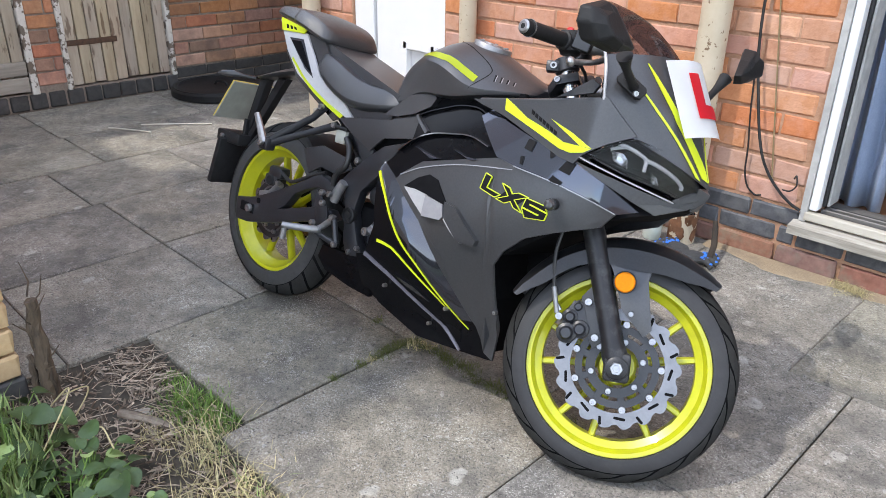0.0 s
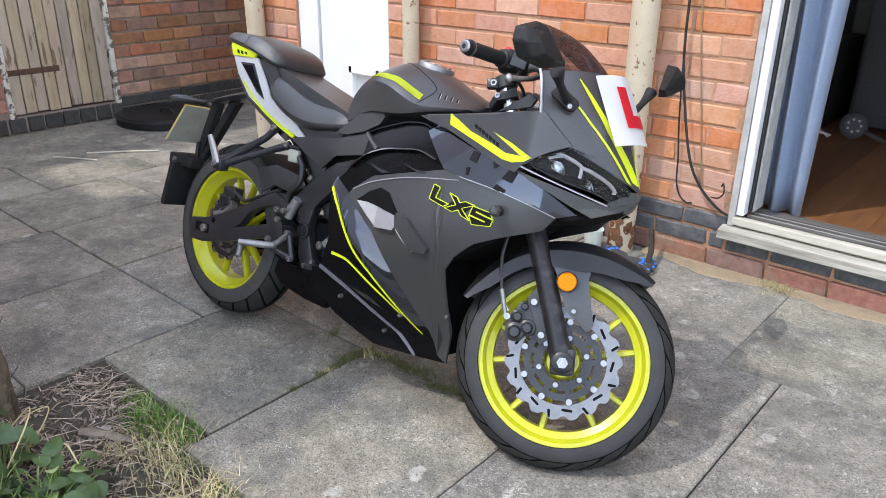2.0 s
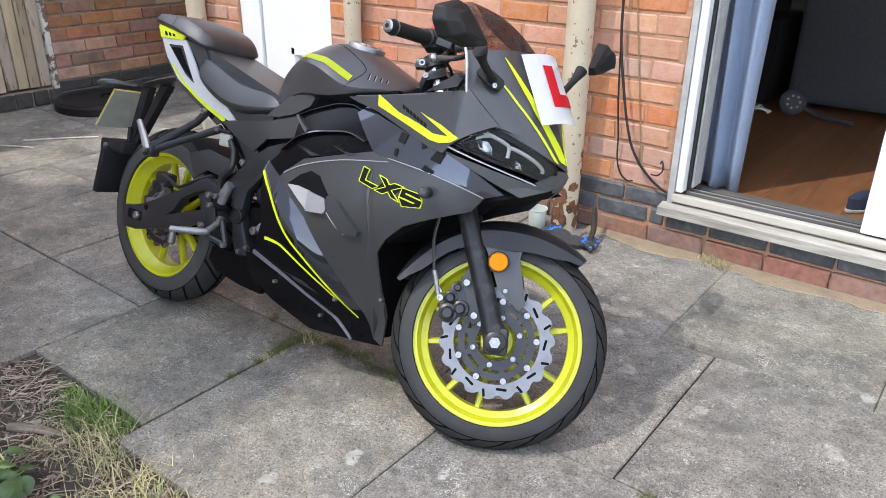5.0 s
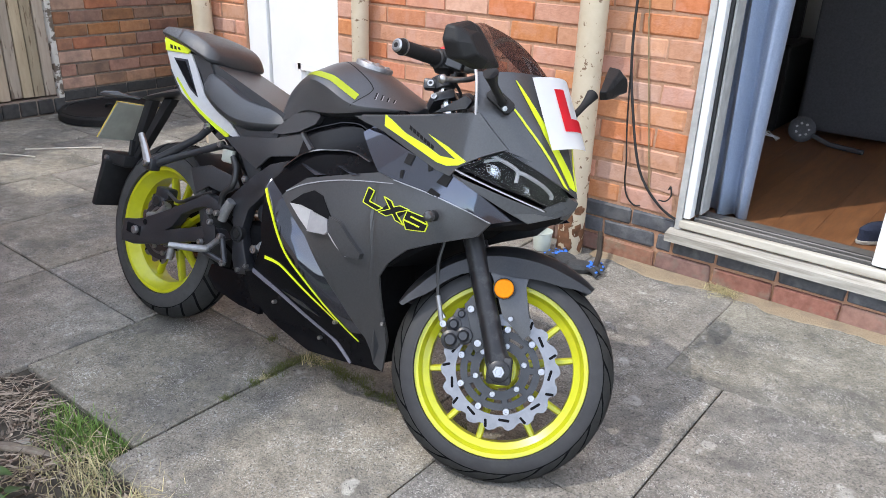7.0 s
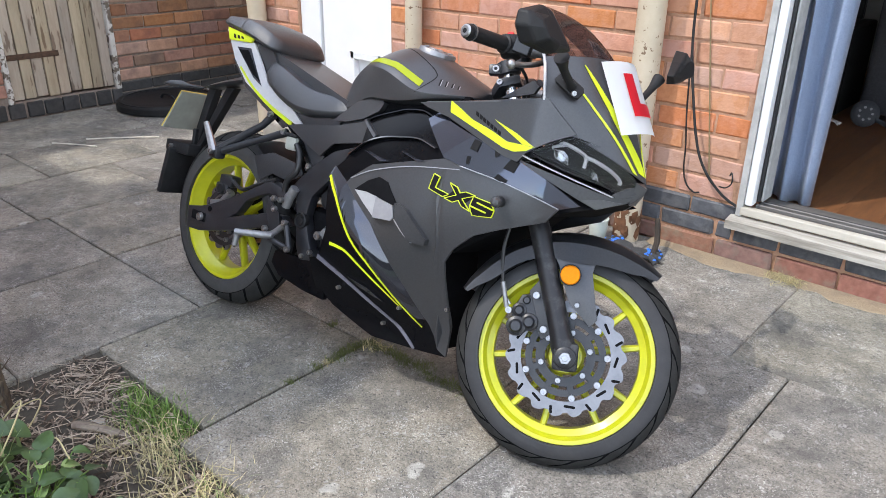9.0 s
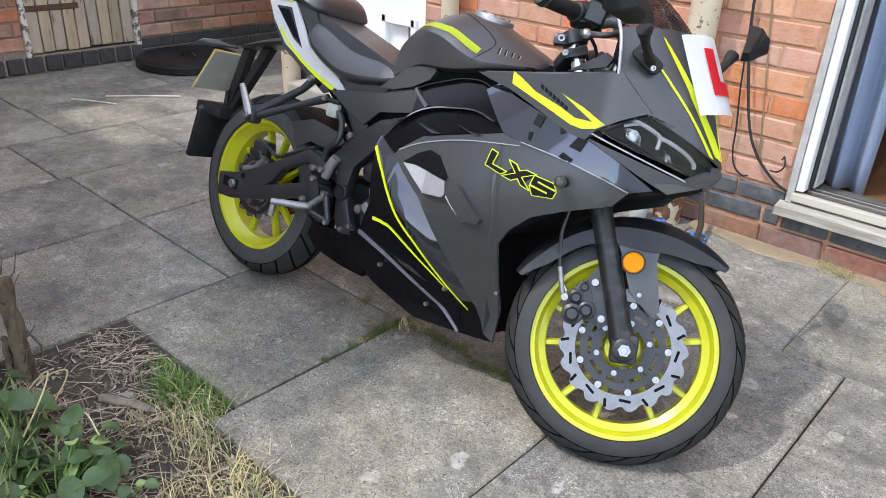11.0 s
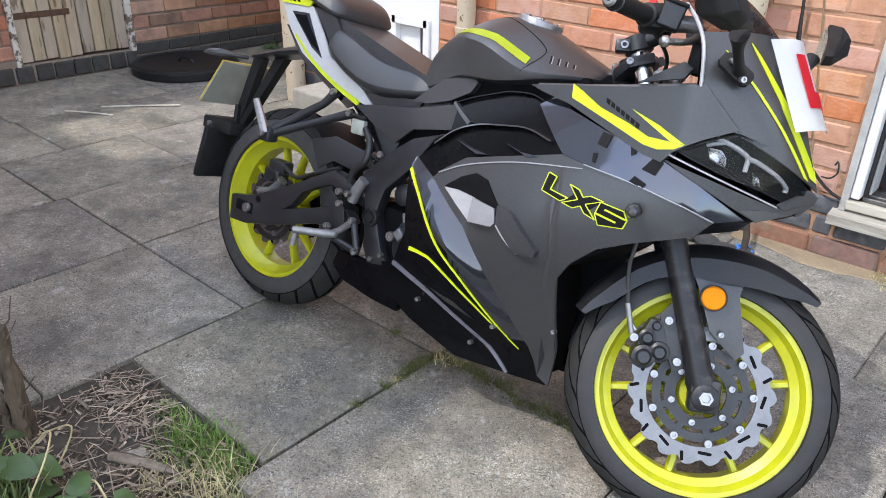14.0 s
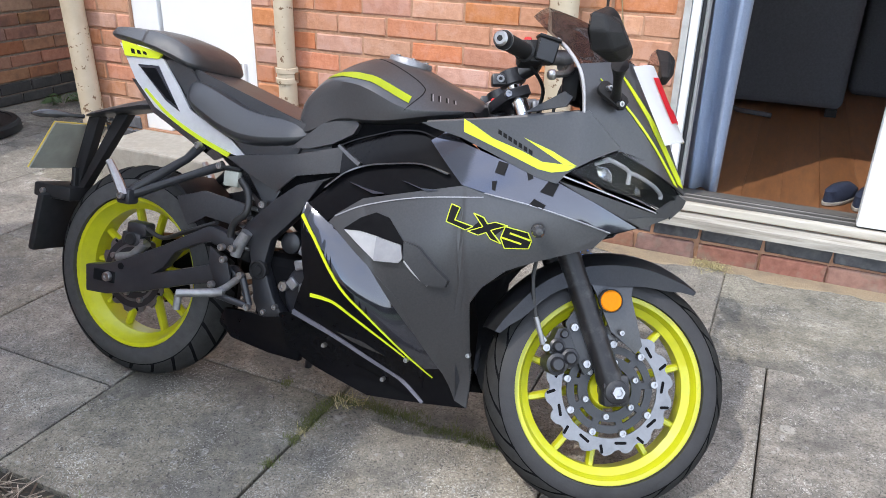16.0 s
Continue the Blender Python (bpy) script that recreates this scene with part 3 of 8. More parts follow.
LENS = bpy.data.materials.new("clear_headlight_lens")
LENS.use_nodes = True
_n, _l = LENS.node_tree.nodes, LENS.node_tree.links
_b = _n["Principled BSDF"]
_b.inputs["Base Color"].default_value = (0.02, 0.02, 0.022, 1)
_b.inputs["Roughness"].default_value = 0.04
_tr = _n.new("ShaderNodeBsdfTransparent")
_tr.inputs["Color"].default_value = (0.92, 0.93, 0.94, 1)
_mx = _n.new("ShaderNodeMixShader")
_mx.inputs["Fac"].default_value = 0.14
_l.new(_tr.outputs["BSDF"], _mx.inputs[1])
_l.new(_b.outputs["BSDF"], _mx.inputs[2])
_l.new(_mx.outputs["Shader"], _n["Material Output"].inputs["Surface"])

GLOSS.node_tree.nodes["Principled BSDF"].inputs["Coat IOR"].default_value = 1.6


# ---- motorcycle ----
# Its own frame: x ahead, y to its left, z up, the rear tyre on the origin; it leans on its side stand.
BIKE = pose(-2.05, 1.252, 0.0, 0, 0, 3.0) @ pose(0, 0, 0, -17.0, 0, 0)
bike = thing("motorcycle", "charcoal grey sports motorcycle with lime green wheels, leaning on its stand", "motorcycle", at=BIKE)


def side_width(x, z):
    """Half the width of the side fairing."""
    u, w = min(max(x, 0.45), 1.25) - 0.9, min(max(z, 0.2), 0.85) - 0.55
    return max(0.075, 0.205 - 0.042 * u + 0.011 * w - 0.382 * u * u + 0.734 * u * w - 1.008 * w * w)


def nose_width(x, z):
    """Half the width of the front cowl, narrowing to the nose."""
    return 0.178 if x < 1.2 else 0.178 * (1 - min(1.0, (x - 1.2) / 0.215) ** 1.6)


def panel(name, outline, width, material, parent=None, lift=0.0, thick=0.006, cuts=4, label="", both=True, curve=0.0):
    """A moulded panel with the given outline in side view, laid on a body of that half width, on both sides of the bike."""
    made = []
    half = width if callable(width) else (lambda x, z, w=width: w)
    xs, zs = [p[0] for p in outline], [p[1] for p in outline]
    cx, cz, rx, rz = (max(xs) + min(xs)) / 2, (max(zs) + min(zs)) / 2, (max(xs) - min(xs)) / 2, (max(zs) - min(zs)) / 2
    for side in ((-1, 1) if both else (-1,)):
        bm = bmesh.new()
        f = bm.faces.new([bm.verts.new((x, 0, z)) for x, z in outline])
        bmesh.ops.triangulate(bm, faces=[f], ngon_method="BEAUTY")
        if cuts:
            bmesh.ops.subdivide_edges(bm, edges=bm.edges[:], cuts=cuts, use_grid_fill=True)
        top = bm.faces[:]
        for v in bm.verts:
            dome = curve * max(0.0, 1 - ((v.co.x - cx) / rx) ** 2) * max(0.0, 1 - ((v.co.z - cz) / rz) ** 2)
            v.co.y = side * (half(v.co.x, v.co.z) + lift + dome)
        out = bmesh.ops.extrude_face_region(bm, geom=top)
        inner = [v for v in out["geom"] if isinstance(v, bmesh.types.BMVert)]
        for v in inner:
            v.co.y -= side * thick
        bmesh.ops.recalc_face_normals(bm, faces=bm.faces[:])
        made.append(part(name, bm, material, parent or bike, label, smooth=True))
    return made[0]


def band(line, w0, w1):
    """The outline of a stripe along a line, w0 wide at its start and w1 at its end."""
    p = [Vector(q) for q in spline([(x, 0, z) for x, z in line], 5)]
    left, right = [], []
    for i, q in enumerate(p):
        d = (p[min(i + 1, len(p) - 1)] - p[max(i - 1, 0)]).normalized()
        n = Vector((-d.z, 0, d.x))
        w = (w0 + (w1 - w0) * i / (len(p) - 1)) / 2
        left.append(q + n * w), right.append(q - n * w)
    return [(q.x, q.z) for q in left + right[::-1]]


def strip_panel(name, line, w0, w1, width, material, parent=None, lift=0.002, thick=0.003, both=True):
    """A narrow stripe that follows a body."""
    p = spline([(x, 0, z) for x, z in line], 6)
    for side in ((-1, 1) if both else (-1,)):
        bm = bmesh.new()
        rows = []
        for i, q in enumerate(p):
            d = (p[min(i + 1, len(p) - 1)] - p[max(i - 1, 0)]).normalized()
            n = Vector((-d.z, 0, d.x))
            w = (w0 + (w1 - w0) * i / (len(p) - 1)) / 2
            row = []
            for s in (1, -1):
                r = q + n * w * s
                y = width(r.x, r.z) if callable(width) else width
                row += [bm.verts.new((r.x, side * (y + lift), r.z)), bm.verts.new((r.x, side * (y + lift - thick), r.z))]
            rows.append(row)
        for a, b in zip(rows, rows[1:]):
            for i, j in ((0, 1), (1, 3), (3, 2), (2, 0)):
                bm.faces.new((a[i], a[j], b[j], b[i]))
        bm.faces.new([rows[0][k] for k in (0, 1, 3, 2)])
        bm.faces.new([rows[-1][k] for k in (0, 2, 3, 1)])
        bmesh.ops.recalc_face_normals(bm, faces=bm.faces[:])
        part(name, bm, material, parent or bike, smooth=True)


def bolt_mesh(r=0.007, h=0.006):
    return lathe([(0, -0.35 * h), (r * 0.45, -0.35 * h), (r * 0.5, -h), (r * 0.9, -h), (r, -h * 0.6), (r, h), (0, h)], 12, axis="Y")


def bolt(x, y, z, parent=None, r=0.007, material=None, at=None):
    m = pose(x, y, z) if at is None else at @ pose(x, y, z)
    return part("bolt", bolt_mesh(r), material or STEEL, parent or bike, smooth=True, at=m)


# -- wheels --
def tyre_bm(R, bead, half, grooves):
    prof = []
    for k in range(25):
        a = math.pi * k / 24
        c, s = math.cos(a), math.sin(a)
        prof.append((bead + (R - bead) * abs(s) ** 0.85, -half * (abs(c) ** 0.9) * (1 if c > 0 else -1)))
    prof += [(bead, half * 0.80), (bead - 0.008, half * 0.7), (bead - 0.008, -half * 0.7), (bead, -half * 0.80)]
    prof.append(prof[0])
    return lathe(prof, 72, axis="Y")


def tread_bm(R, bead, half, count, slant, fill):
    """Raised tread blocks between slanting grooves."""
    bm = bmesh.new()
    for k in range(count):
        for side in (-1, 1):
            rows = []
            for j in range(6):
                u = 0.04 + 0.62 * j / 5
                a0 = 2 * math.pi * (k + (0.5 if side > 0 else 0)) / count + slant * u
                a1 = a0 + 2 * math.pi / count * (fill - 0.05 * (j == 5))
                ang = math.pi / 2 * (1 - u)
                r = bead + (R - bead) * math.sin(ang) ** 0.85 + 0.0014
                y = side * half * math.cos(ang) ** 0.9
                row = []
                for t in (0, 0.5, 1):
                    a = a0 + (a1 - a0) * t
                    row.append((r, a, y))
                rows.append(row)
            grid = [[bm.verts.new((r * math.cos(a), y, r * math.sin(a))) for r, a, y in row] for row in rows]
            for g, h in zip(grid, grid[1:]):
                for t in range(2):
                    bm.faces.new((g[t], g[t + 1], h[t + 1], h[t]) if side > 0 else (g[t], h[t], h[t + 1], g[t + 1]))
    bmesh.ops.solidify(bm, geom=bm.faces[:], thickness=0.0025)
    return bm


def rim_bm(r, half):
    prof = [(r - 0.002, -half - 0.004), (r + 0.001, -half), (r + 0.001, -half + 0.005), (r - 0.006, -half + 0.010), (r - 0.010, -half * 0.3), (r - 0.010, half * 0.3), (r - 0.006, half - 0.010), (r + 0.001, half - 0.005), (r + 0.001, half),
            (r - 0.002, half + 0.004), (r - 0.012, half + 0.003), (r - 0.016, half - 0.004), (r - 0.020, half - 0.014), (r - 0.036, half * 0.45), (r - 0.036, -half * 0.45), (r - 0.020, -half + 0.014), (r - 0.016, -half + 0.004), (r - 0.012, -half - 0.003)]
    return lathe(prof + [prof[0]], 72, axis="Y")


def spoke_bm(r0, r1, angle, spread, w0, w1, depth):
    """A tapered cast spoke from the hub to the rim."""
    bm = bmesh.new()
    a0, a1 = angle - spread * 0.45, angle
    p0, p1 = Vector((r0 * math.cos(a0), 0, r0 * math.sin(a0))), Vector((r1 * math.cos(a1), 0, r1 * math.sin(a1)))
    d = (p1 - p0).normalized()
    n = Vector((-d.z, 0, d.x))
    ring = []
    for p, w, h in ((p0, w0, depth), (p0.lerp(p1, 0.5), (w0 + w1) * 0.46, depth * 0.85), (p1, w1, depth * 0.8)):
        ring.append([bm.verts.new(p + n * (w * a) + Vector((0, h * b, 0))) for a, b in ((-0.5, -0.25), (-0.28, -0.5), (0.28, -0.5), (0.5, -0.25), (0.5, 0.25), (0.28, 0.5), (-0.28, 0.5), (-0.5, 0.25))])
    for a, b in zip(ring, ring[1:]):
        for k in range(8):
            bm.faces.new((a[k], a[(k + 1) % 8], b[(k + 1) % 8], b[k]))
    bm.faces.new(ring[0][::-1]), bm.faces.new(ring[-1])
    bmesh.ops.recalc_face_normals(bm, faces=bm.faces[:])
    return bm


def ring_bm(r0, r1, y0, y1, lobes=0, wave=0.0, sides=144):
    """A flat ring, its outer edge scalloped."""
    bm = bmesh.new()
    loops = []
    for k in range(sides):
        a = 2 * math.pi * k / sides
        s = math.sin(lobes * a) + 0.35 * math.sin(2 * lobes * a + 0.6)
        ro = r1 + wave * max(-1, min(1, 1.6 * s)) if lobes else r1
        loops.append([bm.verts.new((r * math.cos(a), y, r * math.sin(a))) for r, y in ((r0, y0), (ro, y0), (ro, y1), (r0, y1))])
    for a, b in zip(loops, loops[1:] + loops[:1]):
        for i in range(4):
            bm.faces.new((a[i], a[(i + 1) % 4], b[(i + 1) % 4], b[i]))
    bmesh.ops.recalc_face_normals(bm, faces=bm.faces[:])
    return bm


def wheel(name, at, R, rim_r, half, tyre_half, phase, count, slant, wall, fill):
    rim = part(name, rim_bm(rim_r, half), LIME, bike, "lime green cast wheel rim", smooth=True, at=at)
    tyre = part("tyre", tyre_bm(R - 0.0015, rim_r, tyre_half, count), wall, rim, "black treaded rubber tyre", smooth=True)
    tyre.data.materials.append(DARK_IN)
    for f in tyre.data.polygons:
        if abs(f.center.y) < tyre_half * 0.90 and math.hypot(f.center.x, f.center.z) > rim_r + 0.58 * (R - rim_r):
            f.material_index = 1
    part("tread", tread_bm(R, rim_r, tyre_half, count, slant, fill), RUBBER, rim, smooth=True)
    for k in range(5):
        for s in (-1, 1):
            a = radians(phase + 72 * k + 14.5 * s)
            part("spoke", spoke_bm(0.036, rim_r - 0.030, a, radians(14.5) * s, 0.026, 0.016, 0.030), LIME, rim, smooth=True)
    part("hub", lathe([(0, -half * 0.9), (0.040, -half * 0.9), (0.046, -half * 0.7), (0.046, half * 0.7), (0.040, half * 0.9), (0, half * 0.9)], 32, axis="Y"), LIME, rim, smooth=True)
    return rim


def disc(parent, y, r0, r1, lobes, wave, nbolts, carrier_r, label):
    ob = part("brake_disc", ring_bm(r0, r1, y - 0.0022, y + 0.0022, lobes, wave), DISC_STEEL, parent, label)
    for k in range(lobes):
        a = 2 * math.pi * k / lobes
        for rr, lean, ln in ((r0 + (r1 - r0) * 0.40, 0.55, 0.0135), (r0 + (r1 - r0) * 0.74, -0.5, 0.010)):
            if (k % 2) == (ln > 0.012):
                continue
            c = Vector((rr * math.cos(a), y, rr * math.sin(a)))
            d = Vector((math.cos(a + lean + 0.8), 0, math.sin(a + lean + 0.8)))
            n = Vector((-d.z, 0, d.x))
            slots, vs = bmesh.new(), []
            for yy in (-0.0032, 0.0032):
                vs.append([slots.verts.new(c + d * (u * ln) + n * (w * 0.0032) + Vector((0, yy, 0))) for u, w in ((-1, -0.6), (-0.8, -1), (0.8, -1), (1, -0.6), (1, 0.6), (0.8, 1), (-0.8, 1), (-1, 0.6))])
            for i in range(8):
                slots.faces.new((vs[0][i], vs[0][(i + 1) % 8], vs[1][(i + 1) % 8], vs[1][i]))
            slots.faces.new(vs[0][::-1]), slots.faces.new(vs[1])
            part("slot", slots, DARK_IN, ob)
    part("disc_carrier", ring_bm(0.050, 0.072, y - 0.004, y + 0.004), FRAME_BLACK, parent)
    part("carrier_ring", ring_bm(0.080, 0.097, y - 0.0035, y + 0.0035), FRAME_BLACK, parent)
    for k in range(nbolts):
        arm = bmesh.new()
        add(arm, box(0.066, carrier_r + 0.006, y - 0.0038, y + 0.0032, -0.009, 0.009, 0.002), Matrix.Rotation(-2 * math.pi * (k + 0.1) / nbolts, 4, "Y"))
        part("carrier_arm", arm, FRAME_BLACK, parent)
    for k in range(nbolts):
        a = 2 * math.pi * (k + 0.1) / nbolts
        bolt(carrier_r * math.cos(a), y - 0.006, carrier_r * math.sin(a), parent, 0.0085)
    for k in range(6):
        a = 2 * math.pi * (k + 0.3) / 6
        bolt(0.060 * math.cos(a), y - 0.007, 0.060 * math.sin(a), parent, 0.007)
    return ob


REAR = BIKE.inverted() @ pose(-2.029, 1.300, 0.301, 0, 0, 2.1) @ pose(0, 0, 0, -17.0, 0, 0) @ pose(0, 0.060, 0)
rear_wheel = wheel("rear_wheel", REAR, 0.294, 0.211, 0.056, 0.070, 20, 22, 0.35, RUBBER, 0.86)
disc(rear_wheel, -0.062, 0.070, 0.106, 14, 0.006, 5, 0.078, "small scalloped rear brake disc")
# the steered front end, in its wheel's frame
FRONT_W = pose(-0.724, 1.383, 0.264, 0, 0, 29.5) @ pose(0, 0, 0, -27.7, 0, 0) @ pose(0, 0.046, 0)
FRONT = BIKE.inverted() @ FRONT_W
front_wheel = wheel("front_wheel", FRONT, 0.275, 0.214, 0.042, 0.056, 27, 20, 0.8, SIDEWALL, 0.86)
disc(front_wheel, -0.048, 0.108, 0.140, 18, 0.0055, 9, 0.100, "polished scalloped front brake disc with slots")

RAKE = Vector((-0.206, 0, 0.690)).normalized()
for s in (-1, 1):
    leg = tube([RAKE * -0.015 + Vector((0, 0.080 * s, 0)), RAKE * 0.03 + Vector((0, 0.080 * s, 0)), RAKE * 0.06 + Vector((0, 0.080 * s, 0)), RAKE * 0.40 + Vector((0, 0.080 * s, 0))], [0.026, 0.030, 0.0255, 0.0255], 20)
    fork = part("fork_leg", leg, FORK_BLACK, bike, "scuffed black fork leg", smooth=True, at=FRONT)
    part("fork_tube", tube([RAKE * 0.40 + Vector((0, 0.080 * s, 0)), RAKE * 0.715 + Vector((0, 0.080 * s, 0))], 0.019, 20), CHROME, fork, "chrome fork tube", smooth=True)
    part("fork_cap", tube([RAKE * 0.715 + Vector((0, 0.080 * s, 0)), RAKE * 0.735 + Vector((0, 0.080 * s, 0))], 0.022, 16), FRAME_BLACK, fork, smooth=True)
    part("axle_clamp", box(-0.030, 0.030, 0.080 * s - 0.024, 0.080 * s + 0.024, -0.032, 0.036, 0.009, 2), FORK_BLACK, fork, smooth=True)
part("axle_boss", lathe([(0, -0.112), (0.020, -0.112), (0.026, -0.109), (0.028, -0.100), (0.028, -0.05), (0, -0.05)], 24, axis="Y"), FORK_BLACK, bike, "black axle boss", smooth=True, at=FRONT)
axle = part("front_axle", lathe([(0, -0.115), (0.008, -0.115), (0.009, -0.119), (0.014, -0.119), (0.016, -0.110), (0.014, 0.10), (0, 0.10)], 6, axis="Y"), STEEL, bike, smooth=True, at=FRONT)

# caliper behind the fork leg, its bracket, hose and bolts
cal = bmesh.new()
for x, z, r, y in ((-0.124, 0.062, 0.025, -0.098), (-0.094, 0.074, 0.022, -0.094), (-0.120, 0.100, 0.019, -0.090), (-0.104, 0.126, 0.015, -0.084)):
    add(cal, lathe([(0, y), (r * 0.45, y), (r * 0.62, y + 0.004), (r * 0.66, y + 0.010), (r * 0.94, y + 0.013), (r, y + 0.020), (r, -0.024), (0, -0.024)], 22, axis="Y"), pose(x, 0, z))
caliper = part("brake_caliper", cal, FRAME_BLACK, bike, "black two-piston brake caliper", smooth=True, at=FRONT)
part("caliper_bridge", prism([(-0.138, 0.050), (-0.084, 0.056), (-0.078, 0.092), (-0.092, 0.136), (-0.116, 0.140), (-0.138, 0.096)], 0.050, 0.004, Matrix.Rotation(radians(90), 4, "X")), FRAME_BLACK, caliper, smooth=True, at=pose(0, -0.024, 0))
brk = prism([(-0.100, 0.150), (-0.058, 0.205), (-0.040, 0.180), (-0.026, 0.060), (-0.062, 0.034), (-0.082, 0.080)], 0.010, 0.002, Matrix.Rotation(radians(90), 4, "X"))
part("caliper_bracket", brk, FRAME_BLACK, caliper, smooth=True, at=pose(0, -0.062, 0))
for x, z in ((-0.082, 0.140), (-0.058, 0.060), (-0.060, 0.176), (-0.146, 0.098)):
    bolt(x, -0.078, z, caliper, 0.009)
part("bleed_nipple", tube([(-0.146, -0.070, 0.112), (-0.156, -0.074, 0.128), (-0.160, -0.075, 0.142)], [0.006, 0.004, 0.0035], 8), STEEL, caliper, smooth=True)
part("hose_banjo", tube([(-0.152, -0.075, 0.105), (-0.166, -0.078, 0.165)], 0.006, 10), CAST, caliper, smooth=True)
part("brake_hose", tube(spline([(-0.166, -0.078, 0.160), (-0.172, -0.085, 0.24), (-0.160, -0.090, 0.31), (-0.150, -0.080, 0.40)], 6), 0.0045, 8), BLACK_CABLE, caliper, smooth=True)

# front mudguard
def guard(name, R, a0, a1, half, drop, at, steps=18, taper=(1.0, 1.0), material=None, bulge=0.0):
    bm = bmesh.new()
    rows = []
    for k in range(steps + 1):
        u = k / steps
        a = radians(a0 + (a1 - a0) * u)
        sc = taper[0] + (taper[1] - taper[0]) * u
        swell = math.exp(-((u - 0.38) / 0.20) ** 2)
        sc += bulge * swell
        end = min(1.0, 5 * min(u, 1 - u) + 0.35) * (1 + 2.4 * bulge * swell)
        row = []
        for y, dr in ((-1, -drop * end), (-0.97, -drop * 0.35 * end), (-0.72, 0.000), (-0.3, 0.007), (0.3, 0.007), (0.72, 0.000), (0.97, -drop * 0.35 * end), (1, -drop * end)):
            r = R + dr
            row.append(bm.verts.new((r * math.cos(a), y * half * sc, r * math.sin(a))))
        rows.append(row)
    for a, b in zip(rows, rows[1:]):
        for i in range(7):
            bm.faces.new((a[i], a[i + 1], b[i + 1], b[i]))
    bmesh.ops.solidify(bm, geom=bm.faces[:], thickness=0.004)
    bmesh.ops.recalc_face_normals(bm, faces=bm.faces[:])
    return part(name, bm, material or MATTE, bike, "satin grey mudguard", smooth=True, at=at)


mudguard = guard("front_mudguard", 0.298, 46, 152, 0.104, 0.046, FRONT, taper=(0.62, 0.86), bulge=0.22)
for s in (-1, 1):
    stay = prism([(-0.050, 0.246), (0.036, 0.246), (0.052, 0.236), (0.046, 0.205), (0.066, 0.095), (0.050, 0.078), (-0.004, 0.130), (-0.034, 0.215)], 0.007, 0.0015, Matrix.Rotation(radians(90), 4, "X"))
    part("mudguard_stay", stay, MATTE, mudguard, smooth=True, at=pose(0, 0.084 * s + 0.0035, 0))
    part("reflector", lathe([(0, -0.006), (0.021, -0.006), (0.0235, -0.003), (0.0235, 0.006), (0, 0.006)], 32, axis="Y"), AMBER, mudguard, "round amber reflector", smooth=True, at=pose(-0.006, 0.103 * s, 0.196))
    part("reflector_rim", ring_bm(0.0236, 0.0262, -0.004, 0.006, sides=40), BLACK_PLASTIC, mudguard, at=pose(-0.006, 0.103 * s, 0.196))
    bolt(0.016, 0.100 * s, 0.126, mudguard, 0.006)
bolt(-0.090, -0.075, 0.268, mudguard, 0.008)

# triple clamp, stem and handlebars
top = prism([(-0.03, -0.115), (0.025, -0.11), (0.03, 0), (0.025, 0.11), (-0.03, 0.115), (-0.055, 0.04), (-0.055, -0.04)], 0.022, 0.004)
UPF = FRONT @ Matrix.Translation(RAKE * 0.672) @ pose(0, 0, 0, 0, -16.6, 0)
clamp = part("top_clamp", top, FRAME_BLACK, bike, "black upper fork clamp", smooth=True, at=UPF)
part("stem_nut", lathe([(0, 0.030), (0.013, 0.030), (0.018, 0.027), (0.020, 0.02), (0.020, 0), (0, 0)], 20), STEEL, clamp, smooth=True, at=pose(-0.040, 0, 0))
part("steering_head", lathe([(0, 0.0), (0.020, 0.0), (0.022, -0.008), (0.027, -0.010), (0.028, -0.022), (0.024, -0.025), (0.028, -0.028), (0.028, -0.042), (0.022, -0.046), (0.022, -0.120), (0, -0.120)], 28), FRAME_BLACK, clamp, smooth=True, at=pose(-0.040, 0, 0.002))
part("warning_dot", lathe([(0, 0.006), (0.004, 0.005), (0.006, 0), (0, 0)], 10), RED_BIT, clamp, at=pose(-0.045, -0.040, 0.022))
for s in (-1, 1):
    part("clamp_bolt", bolt_mesh(0.008), STEEL, clamp, smooth=True, at=pose(-0.026, 0.116 * s, 0.011, 0, 0, 0 if s < 0 else 180))
part("lower_clamp", prism([(-0.03, -0.12), (0.03, -0.12), (0.035, 0.12), (-0.03, 0.12)], 0.03, 0.005), FRAME_BLACK, bike, smooth=True, at=FRONT @ Matrix.Translation(RAKE * 0.48) @ pose(0, 0, 0, 0, -16.6, 0))
